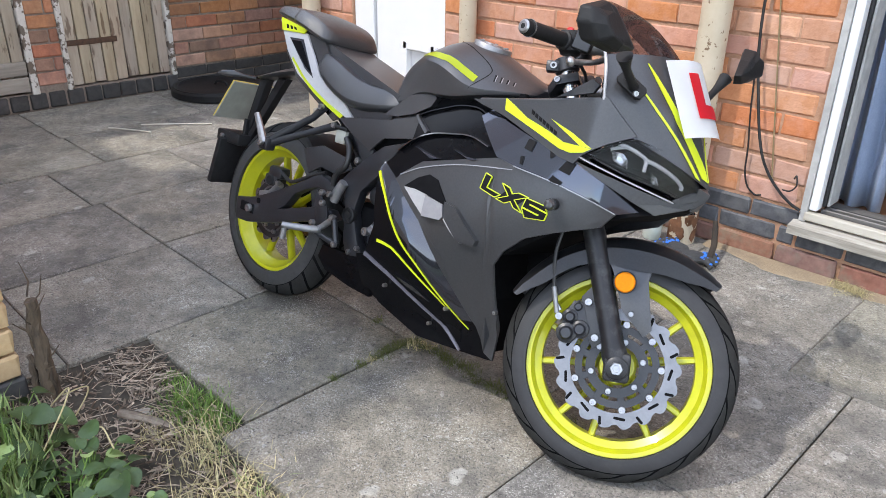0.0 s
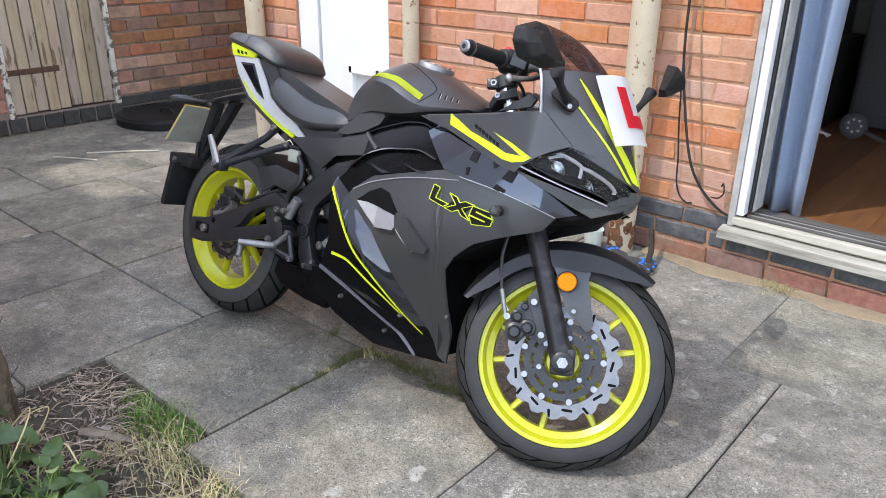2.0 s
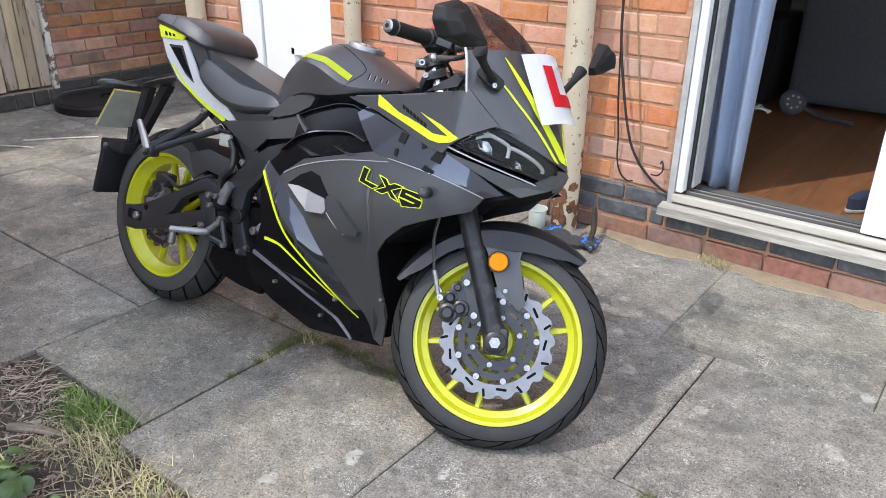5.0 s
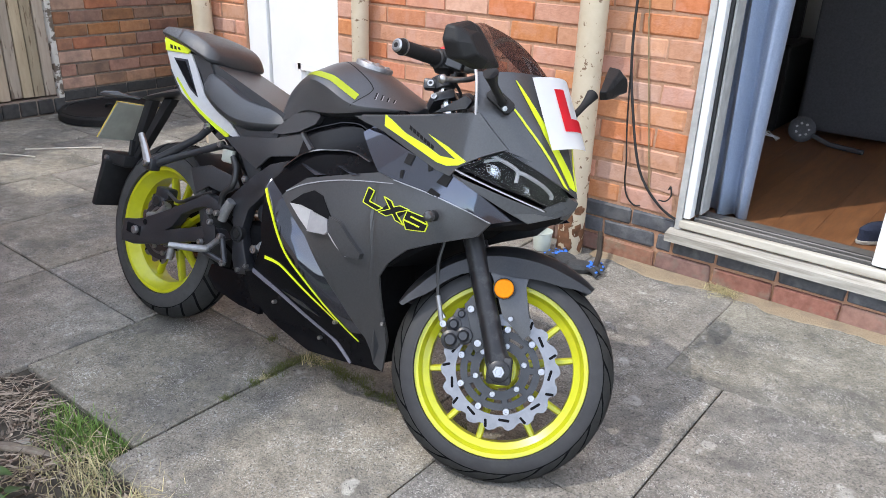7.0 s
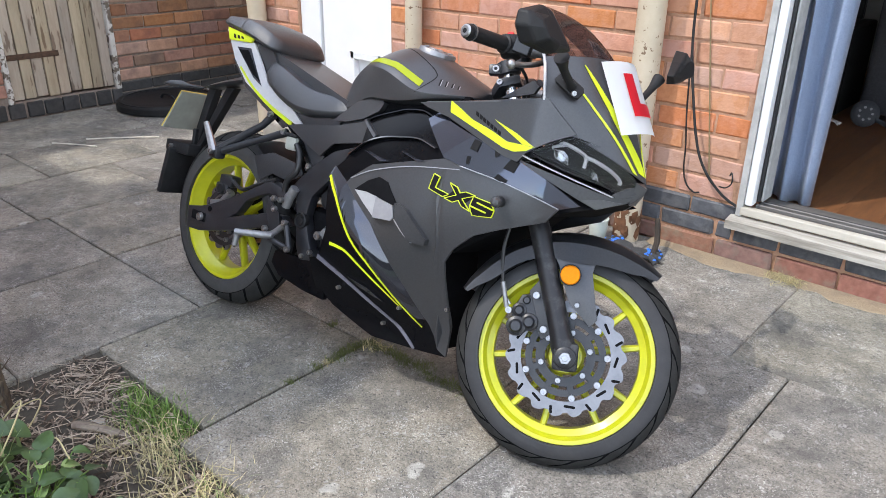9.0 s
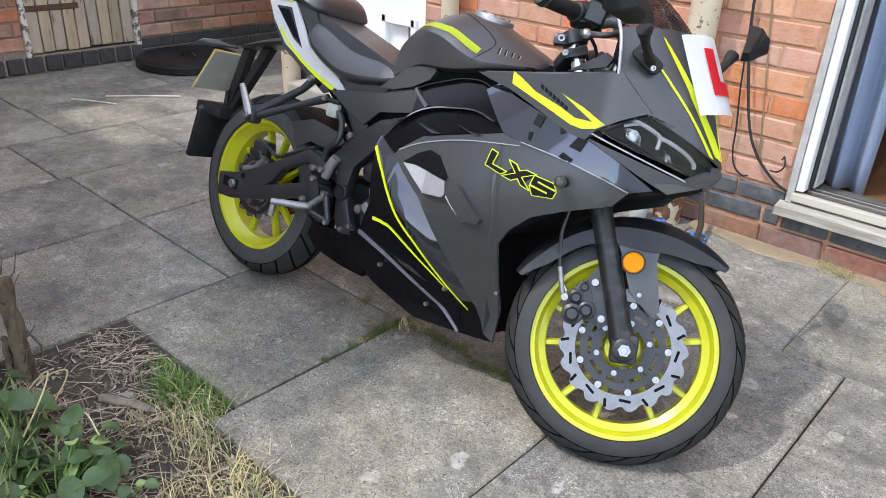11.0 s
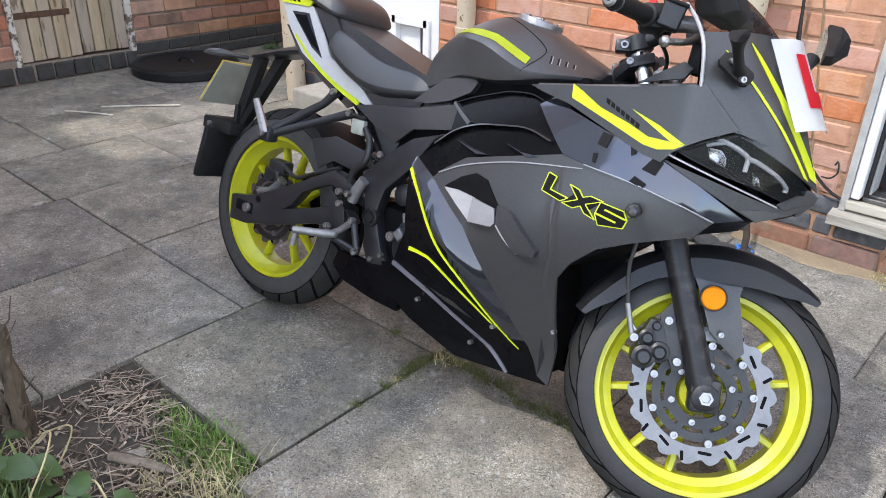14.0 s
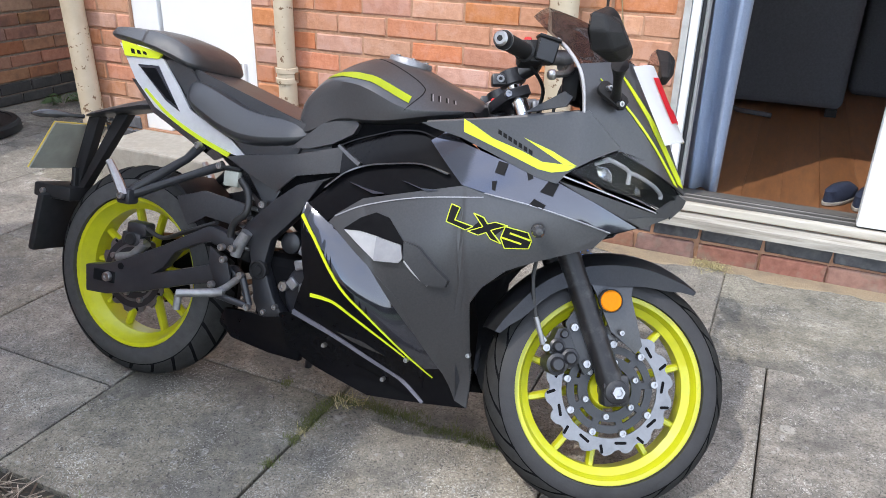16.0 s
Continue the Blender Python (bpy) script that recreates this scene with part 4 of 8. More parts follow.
for s in (-1, 1):
    h0, h1 = Vector((-0.142, 0.120 * s, 0.719)), Vector((-0.274, 0.347 * s, 0.689))
    d = (h1 - h0).normalized()
    bar = part("handlebar", tube([h0, h1], 0.011, 14), FRAME_BLACK, bike, "black clip-on handlebar", smooth=True, at=FRONT)
    ring = RAKE * 0.722 + Vector((0, 0.080 * s, 0))
    part("bar_clamp", tube([ring - RAKE * 0.017, ring - RAKE * 0.015, ring + RAKE * 0.015, ring + RAKE * 0.017], [0.026, 0.029, 0.029, 0.026], 20), FRAME_BLACK, bar, smooth=True)
    part("bar_arm", tube([ring, ring.lerp(h0, 0.7), h0 + d * 0.03], [0.018, 0.017, 0.014], 14), FRAME_BLACK, bar, smooth=True)
    part("pinch_lug", box(-0.020, 0.012, -0.013, 0.013, -0.013, 0.013, 0.004, 2), FRAME_BLACK, bar, smooth=True, at=Matrix.Translation(ring + Vector((-0.026, 0.012 * s, -0.008))))
    bolt(ring.x - 0.028, ring.y + 0.022 * s, ring.z - 0.008, bar, 0.009)
    g0 = h0.lerp(h1, 0.47)
    part("grip", tube([g0, g0 + d * 0.004, g0 + d * 0.006, h0.lerp(h1, 0.93)], [0.022, 0.022, 0.017, 0.0165], 18), BLACK_PLASTIC, bar, "black rubber grip", smooth=True)
    part("bar_end", tube([h0.lerp(h1, 0.93), h0.lerp(h1, 0.945), h0.lerp(h1, 0.947), h0.lerp(h1, 0.985), h1], [0.0185, 0.0185, 0.016, 0.0165, 0.015], 20), BLACK_PLASTIC, bar, "black bar end", smooth=True)
    part("end_ring", tube([h0.lerp(h1, 0.925), h0.lerp(h1, 0.94)], 0.0192, 20), STEEL, bar, smooth=True)
    part("end_cap", tube([h0.lerp(h1, 0.985), h1 + d * 0.001, h1 + d * 0.004], [0.0145, 0.0145, 0.011], 20), STEEL, bar, "steel bar end cap", smooth=True)
    part("end_bolt", tube([h1, h1 + d * 0.0046], 0.006, 6), BLACK_PLASTIC, bar)
    sw = bmesh.new()
    c = h0.lerp(h1, 0.36)
    box(c.x - 0.026, c.x + 0.024, c.y - 0.026, c.y + 0.026, c.z - 0.026, c.z + 0.024, 0.010, 2, sw)
    switch = part("switch_box", sw, BLACK_PLASTIC, bar, smooth=True)
    part("switch", box(c.x - 0.012, c.x + 0.004, c.y - 0.012, c.y + 0.004, c.z + 0.022, c.z + 0.032, 0.003), RED_BIT if s < 0 else BLACK_PLASTIC, switch)
    tip = Vector((-0.172, 0.318 * s, 0.630))
    root = Vector((-0.102, 0.165 * s, 0.690))
    lever = part("lever", tube(spline([root, root.lerp(tip, 0.25) + Vector((0.014, 0, 0.002)), root.lerp(tip, 0.6) + Vector((0.014, 0, -0.004)), tip], 6), [0.010] * 5 + [0.0085, 0.0075, 0.007] + [0.0065] * 11, 10), STEEL, bar, "cast alloy lever", smooth=True)
    part("lever_end", lathe([(0, -0.011), (0.006, -0.009), (0.0105, -0.003), (0.0105, 0.003), (0.006, 0.009), (0, 0.011)], 14), STEEL, lever, smooth=True, at=Matrix.Translation(tip))
    part("lever_pivot", lathe([(0, -0.013), (0.013, -0.013), (0.015, -0.009), (0.015, 0.011), (0.010, 0.013), (0, 0.013)], 16), STEEL, lever, smooth=True, at=Matrix.Translation(root))
    holder = part("lever_holder", tube([root + Vector((-0.006, -0.008 * s, 0.004)), root + Vector((-0.004, 0.030 * s, 0.012)), h0.lerp(h1, 0.30) + Vector((0.010, 0, -0.004))], [0.015, 0.016, 0.018], 12), CAST, bar, "cast alloy lever holder", smooth=True)
    bolt(root.x + 0.010, root.y - 0.004 * s, root.z + 0.012, holder, 0.006)
    part("adjuster", tube([root + Vector((0.010, -0.006 * s, 0.0)), root + Vector((0.012, -0.038 * s, -0.006))], 0.007, 10), CAST, holder, smooth=True)
    part("cable", tube(spline([h0.lerp(h1, 0.36) + Vector((0, 0, -0.02)), h0 + Vector((-0.010, 0.03 * s, -0.07)), h0 + Vector((-0.015, -0.005 * s, -0.12)), h0 + Vector((0.01, -0.05 * s, -0.17))], 6), 0.004, 8), BLACK_CABLE, bar, smooth=True)
    part("cable", tube(spline([root + Vector((0.012, -0.038 * s, -0.006)), h0 + Vector((0.035, -0.02 * s, -0.07)), h0 + Vector((0.01, -0.04 * s, -0.16))], 6), 0.0035, 8), BLACK_CABLE, bar, smooth=True)
res = part("fluid_reservoir", box(-0.022, 0.022, -0.020, 0.020, -0.024, 0.024, 0.006, 2), BLACK_PLASTIC, bike, "black brake fluid reservoir", smooth=True, at=pose(1.108, -0.140, 0.972, 0, 10, 25))
part("reservoir_cap", box(-0.024, 0.024, -0.022, 0.022, 0.022, 0.029, 0.003, 2), BLACK_PLASTIC, res, smooth=True)
part("reservoir_window", box(-0.019, 0.019, -0.0225, -0.0195, -0.021, 0.019, 0.001), FRAME_BLACK, res)

# -- bodywork --
fairing = panel("side_fairing", [(0.685, 0.555), (0.705, 0.578), (0.763, 0.620), (0.989, 0.680), (1.037, 0.670), (1.155, 0.655), (1.295, 0.625), (1.267, 0.590), (1.161, 0.546), (1.098, 0.515), (1.050, 0.469), (1.027, 0.430), (1.021, 0.323), (1.027, 0.166), (0.996, 0.178), (0.910, 0.328), (0.876, 0.408), (0.800, 0.474), (0.692, 0.554)], side_width, MATTE, label="satin charcoal side fairing")
# raised near-black sheet: the opening's shade is painted, nothing is cut out
panel("air_recess", [(0.730, 0.549), (0.768, 0.579), (0.803, 0.595), (0.836, 0.588), (0.887, 0.530), (0.881, 0.507), (0.815, 0.492)], side_width, DARK_IN, fairing, 0.003, label="near-black sheet painting the shaded air opening")
panel("air_duct", [(0.734, 0.547), (0.771, 0.550), (0.817, 0.545), (0.815, 0.492)], side_width, SILVER, fairing, 0.008, label="silver duct trim", cuts=1)
panel("air_duct", [(0.817, 0.545), (0.875, 0.536), (0.882, 0.508), (0.873, 0.497), (0.815, 0.492)], side_width, EDGE, fairing, 0.013, label="silver duct trim", cuts=1)
panel("duct_fin", [(0.881, 0.545), (0.915, 0.538), (0.950, 0.505), (0.984, 0.476), (0.979, 0.461), (0.934, 0.458), (0.885, 0.507)], side_width, SATIN_DARK, fairing, 0.014, 0.018, cuts=2)
strip_panel("duct_edge", [(0.886, 0.505), (0.910, 0.480), (0.940, 0.457)], 0.007, 0.003, side_width, SILVER, fairing, 0.012, 0.01)
strip_panel("fairing_edge", [(0.700, 0.572), (0.770, 0.606), (0.890, 0.640), (1.035, 0.662)], 0.0028, 0.002, side_width, EDGE, fairing, 0.002)
vent = panel("vent_panel", [(0.675, 0.557), (0.613, 0.586), (0.678, 0.646), (0.743, 0.694), (0.665, 0.724), (0.766, 0.762), (0.843, 0.781), (0.893, 0.764), (0.985, 0.679), (0.757, 0.619), (0.698, 0.576)], lambda x, z: side_width(x, z) - 0.012, GLOSS_DEEP, label="gloss black vent panel")
strip_panel("vent_trim", [(0.655, 0.628), (0.700, 0.668), (0.755, 0.692), (0.820, 0.704), (0.888, 0.711), (0.950, 0.698)], 0.004, 0.003, side_width, GLOSS, vent, 0.002, 0.014)
panel("vent_strake", [(0.716, 0.651), (0.768, 0.642), (0.815, 0.638), (0.787, 0.633)], side_width, BLADE, vent, 0.003, 0.016, cuts=1)
panel("vent_strake", [(0.850, 0.671), (0.896, 0.662), (0.937, 0.663), (0.912, 0.656)], side_width, BLADE, vent, 0.003, 0.016, cuts=1)
strip_panel("vent_strake", [(0.656, 0.726), (0.690, 0.709), (0.730, 0.690)], 0.006, 0.009, lambda x, z: side_width(x, z) - 0.012, MATTE, vent, 0.012, 0.016)
strip_panel("vent_lip", [(0.656, 0.724), (0.700, 0.744), (0.760, 0.764), (0.802, 0.776), (0.860, 0.780), (0.905, 0.770)], 0.0025, 0.003, lambda x, z: side_width(x, z) - 0.012, GLOSS_DEEP, vent, 0.010, 0.016)
blade = panel("gloss_blade", [(0.893, 0.764), (0.928, 0.790), (0.974, 0.766), (1.080, 0.737), (1.181, 0.713), (1.267, 0.679), (1.347, 0.645), (1.298, 0.626), (1.155, 0.655), (1.037, 0.672), (0.985, 0.681)], side_width, BLADE, lift=0.003, label="gloss graphite fairing blade")
strip_panel("blade_edge", [(1.037, 0.671), (1.155, 0.657), (1.298, 0.627)], 0.002, 0.002, side_width, EDGE, blade, 0.006)
# flat black angular patches laid on the blade
for patch in ([(1.055, 0.740), (1.075, 0.737), (1.071, 0.712), (1.051, 0.716)], [(1.116, 0.727), (1.128, 0.724), (1.131, 0.715), (1.122, 0.709)], [(1.049, 0.697), (1.058, 0.699), (1.058, 0.679), (1.052, 0.680)], [(1.163, 0.713), (1.185, 0.710), (1.176, 0.683), (1.149, 0.689)], [(1.140, 0.674), (1.165, 0.664), (1.161, 0.655), (1.132, 0.661)]):
    panel("sticker_patch", patch, side_width, FLAT_BLACK, blade, 0.006, cuts=1)
cowl = panel("front_cowl", [(0.873, 0.799), (0.977, 0.815), (1.096, 0.834), (1.211, 0.858), (1.222, 0.862), (1.254, 0.830), (1.290, 0.795), (1.243, 0.767), (1.216, 0.748), (1.196, 0.732), (1.180, 0.710), (1.139, 0.717), (1.060, 0.745), (0.969, 0.777), (0.905, 0.790)], nose_width, MATTE, lift=0.005, label="satin charcoal front cowl")
panel("green_flash", [(0.968, 0.817), (0.991, 0.807), (1.036, 0.784), (1.101, 0.766), (1.144, 0.750), (1.188, 0.750), (1.214, 0.749), (1.198, 0.738), (1.167, 0.731), (1.139, 0.734), (1.060, 0.761), (0.994, 0.783), (0.972, 0.790)], nose_width, LIME_TRIM, cowl, 0.007, 0.004, cuts=3, label="lime flash on the cowl")
panel("green_flash", [(1.101, 0.793), (1.161, 0.774), (1.216, 0.750), (1.188, 0.7502)], nose_width, LIME_TRIM, cowl, 0.0072, 0.004, cuts=2)
for k in range(7):
    x, z = 1.046 + 0.0115 * k, 0.795 - 0.0053 * k
    panel("lettering_bar", [(x, z), (x + 0.0075, z - 0.0034), (x + 0.0068, z + 0.0055), (x - 0.0007, z + 0.009)], nose_width, FLAT_BLACK, cowl, 0.007, 0.003, cuts=0)
# nose panel between the side crease and the middle ridge, up to the foot of the screen
def cowl_point(u, v, s=-1, lift=0.0):
    """A place on the nose panel: u from the side crease to the ridge, v from the headlight up to the screen."""
    low_a, mid_a, top_a = Vector((1.283, 0.140, 0.790)), Vector((1.215, 0.180, 0.862)), Vector((1.185, 0.168, 0.950))
    low_b, mid_b, top_b = Vector((1.420, 0.0, 0.715)), Vector((1.362, 0.0, 0.838)), Vector((1.275, 0.0, 0.975))
    a = low_a.lerp(mid_a, v / 0.45) if v < 0.45 else mid_a.lerp(top_a, (v - 0.45) / 0.55)
    b = low_b.lerp(mid_b, v / 0.5) if v < 0.5 else mid_b.lerp(top_b, (v - 0.5) / 0.5)
    p = a.lerp(b, u)
    k = math.sin(math.pi * min(1.0, u)) * (0.010 + 0.018 * min(1, 2 * v))
    p += Vector((k + lift * 0.8, k * 0.55 + lift * 0.6, k * 0.2))
    return Vector((p.x, -s * p.y if s > 0 else -p.y, p.z)) if s < 0 else Vector((p.x, p.y, p.z))


def cowl_patch(name, rows, material, parent, lift, thick, label=""):
    """A sheet on the nose panel, on both sides; rows of (u0, u1, v)."""
    for s in (-1, 1):
        bm = bmesh.new()
        grid = []
        for u0, u1, v in rows:
            n = 10 if u1 - u0 > 0.3 else 3
            grid.append([bm.verts.new(cowl_point(u0 + (u1 - u0) * i / n, v, s, lift)) for i in range(n + 1)])
        for a, b in zip(grid, grid[1:]):
            for i in range(len(a) - 1):
                bm.faces.new((a[i], a[i + 1], b[i + 1], b[i]))
        top = bm.faces[:]
        out = bmesh.ops.extrude_face_region(bm, geom=top)
        for v in [g for g in out["geom"] if isinstance(g, bmesh.types.BMVert)]:
            v.co -= Vector((thick * 0.8, s * thick * 0.6, 0))
        bmesh.ops.recalc_face_normals(bm, faces=bm.faces[:])
        ob = part(name, bm, material, parent, label, smooth=True)
    return ob


cowl_face = cowl_patch("cowl_face", [(0, 1, j / 12) for j in range(13)], MATTE, bike, 0.0, 0.004, "satin charcoal nose panel")
cowl_patch("lime_stripe", [(0.80 - 0.84 * v + 0.1 * v * v, 0.80 - 0.84 * v + 0.1 * v * v + 0.075 * (1 - v), v) for v in [0.02 + 0.09 * j for j in range(10)]], LIME_TRIM, cowl_face, 0.002, 0.004, "thin lime stripe")
cowl_patch("lime_stripe", [(0.93 - 0.70 * v + 0.15 * v * v, min(0.985, 0.93 - 0.70 * v + 0.15 * v * v + 0.20 * max(0.0, 0.92 - v) ** 0.8 + 0.01), v) for v in [0.06 + 0.078 * j for j in range(12)]], LIME_TRIM, cowl_face, 0.002, 0.004, "broad lime stripe")
# silver edge of the cowl beside the screen
for s in (-1, 1):
    part("cowl_trim", tube(spline([(1.213, 0.178 * s, 0.856), (1.205, 0.182 * s, 0.905), (1.190, 0.172 * s, 0.940), (1.160, 0.150 * s, 0.975), (1.128, 0.128 * s, 1.000)], 6), 0.0036, 8), SILVER, bike, "silver cowl edge", smooth=True)
    part("cowl_inner", tube(spline([(0.880, 0.160 * s, 0.800), (1.00, 0.165 * s, 0.818), (1.10, 0.165 * s, 0.836), (1.205, 0.172 * s, 0.855)], 6), 0.006, 8), SATIN_DARK, bike, smooth=True)
    inner = bmesh.new()
    q = [inner.verts.new(p) for p in ((0.93, 0.150 * s, 0.800), (1.205, 0.172 * s, 0.850), (1.185, 0.165 * s, 0.945), (1.270, 0.02 * s, 0.960), (1.20, 0.03 * s, 0.790), (1.02, 0.06 * s, 0.760))]
    inner.faces.new((q[0], q[1], q[4], q[5])), inner.faces.new((q[1], q[2], q[3], q[4]))
    bmesh.ops.solidify(inner, geom=inner.faces[:], thickness=0.004)
    part("cowl_lining", inner, DARK_IN, bike, "black lining inside the cowl")

# dark fin standing on the cowl's top edge
panel("cowl_fin", [(1.085, 0.843), (1.164, 0.895), (1.183, 0.885), (1.172, 0.866)], 0.158, SATIN_DARK, cowl, 0.0, 0.010, cuts=1, label="dark fin beside the screen")

# headlights: black housing, inner lamps, clear lens; chin below
for s in (-1, 1):
    def nose(x, z, lift=0.0):
        return Vector((x + lift * 0.6, s * (nose_width(x, z) + lift), z))
    house = bmesh.new()
    outline = [(1.196, 0.738), (1.220, 0.748), (1.251, 0.769), (1.269, 0.781), (1.289, 0.790), (1.310, 0.786), (1.334, 0.780), (1.389, 0.736), (1.408, 0.712), (1.379, 0.684), (1.337, 0.698), (1.282, 0.711), (1.230, 0.727)]
    rim_v = [house.verts.new(nose(x, z, 0.001)) for x, z in outline]
    back_v = [house.verts.new(nose(1.29 + (x - 1.29) * 0.8, 0.733 + (z - 0.733) * 0.7) + Vector((-0.03, -s * 0.03, 0))) for x, z in outline]
    for i in range(len(outline)):
        j = (i + 1) % len(outline)
        house.faces.new((rim_v[i], rim_v[j], back_v[j], back_v[i]))
    house.faces.new(back_v)
    bmesh.ops.recalc_face_normals(house, faces=house.faces[:])
    bmesh.ops.solidify(house, geom=house.faces[:], thickness=0.003)
    lamp = part("headlight", house, DARK_IN, bike, "clear angular headlight with a black housing")
    for block, deep in (([(1.253, 0.755), (1.274, 0.754), (1.283, 0.743), (1.286, 0.722), (1.274, 0.728), (1.259, 0.736)], 0.02), ([(1.324, 0.730), (1.337, 0.718), (1.343, 0.701), (1.331, 0.703)], 0.014)):
        bowl = bmesh.new()
        edge = [bowl.verts.new(nose(x, z, -0.008)) for x, z in block]
        mx, mz = sum(p[0] for p in block) / len(block), sum(p[1] for p in block) / len(block)
        floor_v = [bowl.verts.new(nose(mx + (x - mx) * 0.45, mz + (z - mz) * 0.5, -0.008 - deep)) for x, z in block]
        for i in range(len(block)):
            j = (i + 1) % len(block)
            bowl.faces.new((edge[i], edge[j], floor_v[j], floor_v[i]))
        bowl.faces.new(floor_v)
        bmesh.ops.recalc_face_normals(bowl, faces=bowl.faces[:])
        bmesh.ops.solidify(bowl, geom=bowl.faces[:], thickness=0.0015)
        part("reflector_bowl", bowl, CHROME, lamp, "chrome lamp bowl")
    for line, w in (([(1.249, 0.758), (1.264, 0.765), (1.280, 0.770)], 0.0035), ([(1.261, 0.774), (1.280, 0.769), (1.301, 0.760), (1.313, 0.750), (1.314, 0.726)], 0.0045), ([(1.313, 0.750), (1.329, 0.746), (1.359, 0.730), (1.376, 0.713), (1.377, 0.703)], 0.0045)):
        part("light_guide", tube(spline([nose(x, z, -0.006) for x, z in line], 5), w, 8), PALE, lamp, smooth=True)
    cover = bmesh.new()
    f = cover.faces.new([cover.verts.new((x, 0, z)) for x, z in outline])
    bmesh.ops.triangulate(cover, faces=[f])
    bmesh.ops.subdivide_edges(cover, edges=cover.edges[:], cuts=3, use_grid_fill=True)
    for v in cover.verts:
        v.co = nose(v.co.x, v.co.z, 0.002)
    bmesh.ops.solidify(cover, geom=cover.faces[:], thickness=0.002)
    bmesh.ops.recalc_face_normals(cover, faces=cover.faces[:])
    lens = part("lens", cover, LENS, lamp, "clear plastic lens", smooth=True)
    lens.visible_shadow = False
panel("headlight_trim", band([(1.192, 0.727), (1.231, 0.717), (1.284, 0.702), (1.339, 0.685), (1.372, 0.674)], 0.003, 0.0025), nose_width, EDGE, lift=0.006, thick=0.008, cuts=0)
chin = panel("chin", [(1.181, 0.717), (1.266, 0.699), (1.371, 0.672), (1.412, 0.705), (1.414, 0.688), (1.393, 0.664), (1.348, 0.639), (1.315, 0.655), (1.266, 0.679)], nose_width, SATIN_DARK, lift=0.002, label="satin black chin below the headlights")
panel("nose_trim", [(1.369, 0.679), (1.394, 0.703), (1.413, 0.706), (1.408, 0.690), (1.383, 0.671)], nose_width, SATIN_DARK, chin, 0.005, cuts=1)
panel("chin_trim", [(1.322, 0.655), (1.352, 0.664), (1.392, 0.664), (1.350, 0.640)], nose_width, MATTE, chin, 0.006, cuts=1)
tip = bmesh.new()
tv = [tip.verts.new(p) for p in ((1.424, 0, 0.706), (1.420, 0, 0.690), (1.398, 0.02, 0.662), (1.398, -0.02, 0.662), (1.405, 0.022, 0.716), (1.405, -0.022, 0.716), (1.36, 0, 0.70))]
bmesh.ops.convex_hull(tip, input=tip.verts[:])
part("nose_tip", tip, MATTE, bike)
under = bmesh.new()
for p in ((1.39, 0.02, 0.662), (1.39, -0.02, 0.662), (1.345, -0.085, 0.640), (1.345, 0.085, 0.640), (1.25, 0.14, 0.600), (1.25, -0.14, 0.600), (1.10, 0.15, 0.62), (1.10, -0.15, 0.62), (1.15, 0.1, 0.70), (1.15, -0.1, 0.70), (1.30, 0, 0.68)):
    under.verts.new(p)
bmesh.ops.convex_hull(under, input=under.verts[:])
part("under_cowl", under, DARK_IN, bike, "black plastic under the nose")

# windscreen
scr = bmesh.new()
rows = []
for j in range(9):
    v = j / 8
    c = Vector((1.275, 0, 0.975)).lerp(Vector((1.070, 0, 1.085)), v) + Vector((0.010, 0, 0.016)) * math.sin(math.pi * v)
    e = Vector((1.188, 0.166, 0.948)).lerp(Vector((1.060, 0.090, 1.048)), v)
    row = []
    for i in range(-8, 9):
        u = abs(i) / 8
        p = c.lerp(e, u ** 1.5)
        row.append(scr.verts.new((p.x, (e.y * u) * (1 if i > 0 else -1), p.z)))
    rows.append(row)
for a, b in zip(rows, rows[1:]):
    for i in range(16):
        scr.faces.new((a[i], a[i + 1], b[i + 1], b[i]))
bmesh.ops.solidify(scr, geom=scr.faces[:], thickness=0.003)
bmesh.ops.recalc_face_normals(scr, faces=scr.faces[:])
part("windscreen", scr, SCREEN, bike, "smoked plastic windscreen", smooth=True)
part("instrument_panel", box(1.135, 1.175, -0.075, 0.075, 0.880, 0.955, 0.012, 2), BLACK_PLASTIC, bike, smooth=True)

# learner plate curved over the nose
def plate_point(a, b):
    """a across from its right edge, b down from its top."""
    y = -0.081 + 0.130 * a
    k = 1 - ((y - 0.008) / 0.092) ** 2
    x = 1.262 + 0.088 * b + 0.034 * k
    z = 0.955 - 0.151 * b + 0.016 * k
    return Vector((x, y, z))


def plate_sheet(name, a0, a1, b0, b1, lift, material, parent, label=""):
    bm = bmesh.new()
    grid = [[bm.verts.new(plate_point(a0 + (a1 - a0) * i / 10, b0 + (b1 - b0) * j / 6) + Vector((lift, 0, lift * 0.5))) for i in range(11)] for j in range(7)]
    for p, q in zip(grid, grid[1:]):
        for i in range(10):
            bm.faces.new((p[i], q[i], q[i + 1], p[i + 1]))
    bmesh.ops.solidify(bm, geom=bm.faces[:], thickness=0.0015)
    return part(name, bm, material, parent, label, smooth=True)


lplate = plate_sheet("learner_plate", 0, 1, 0, 1, 0.016, WHITE_CARD, bike, "white learner plate with a red letter L")
plate_sheet("letter_L", 0.31, 0.54, 0.17, 0.76, 0.0185, RED_CARD, lplate, "red letter L")
plate_sheet("letter_L", 0.54, 0.95, 0.58, 0.76, 0.0185, RED_CARD, lplate, "red letter L")

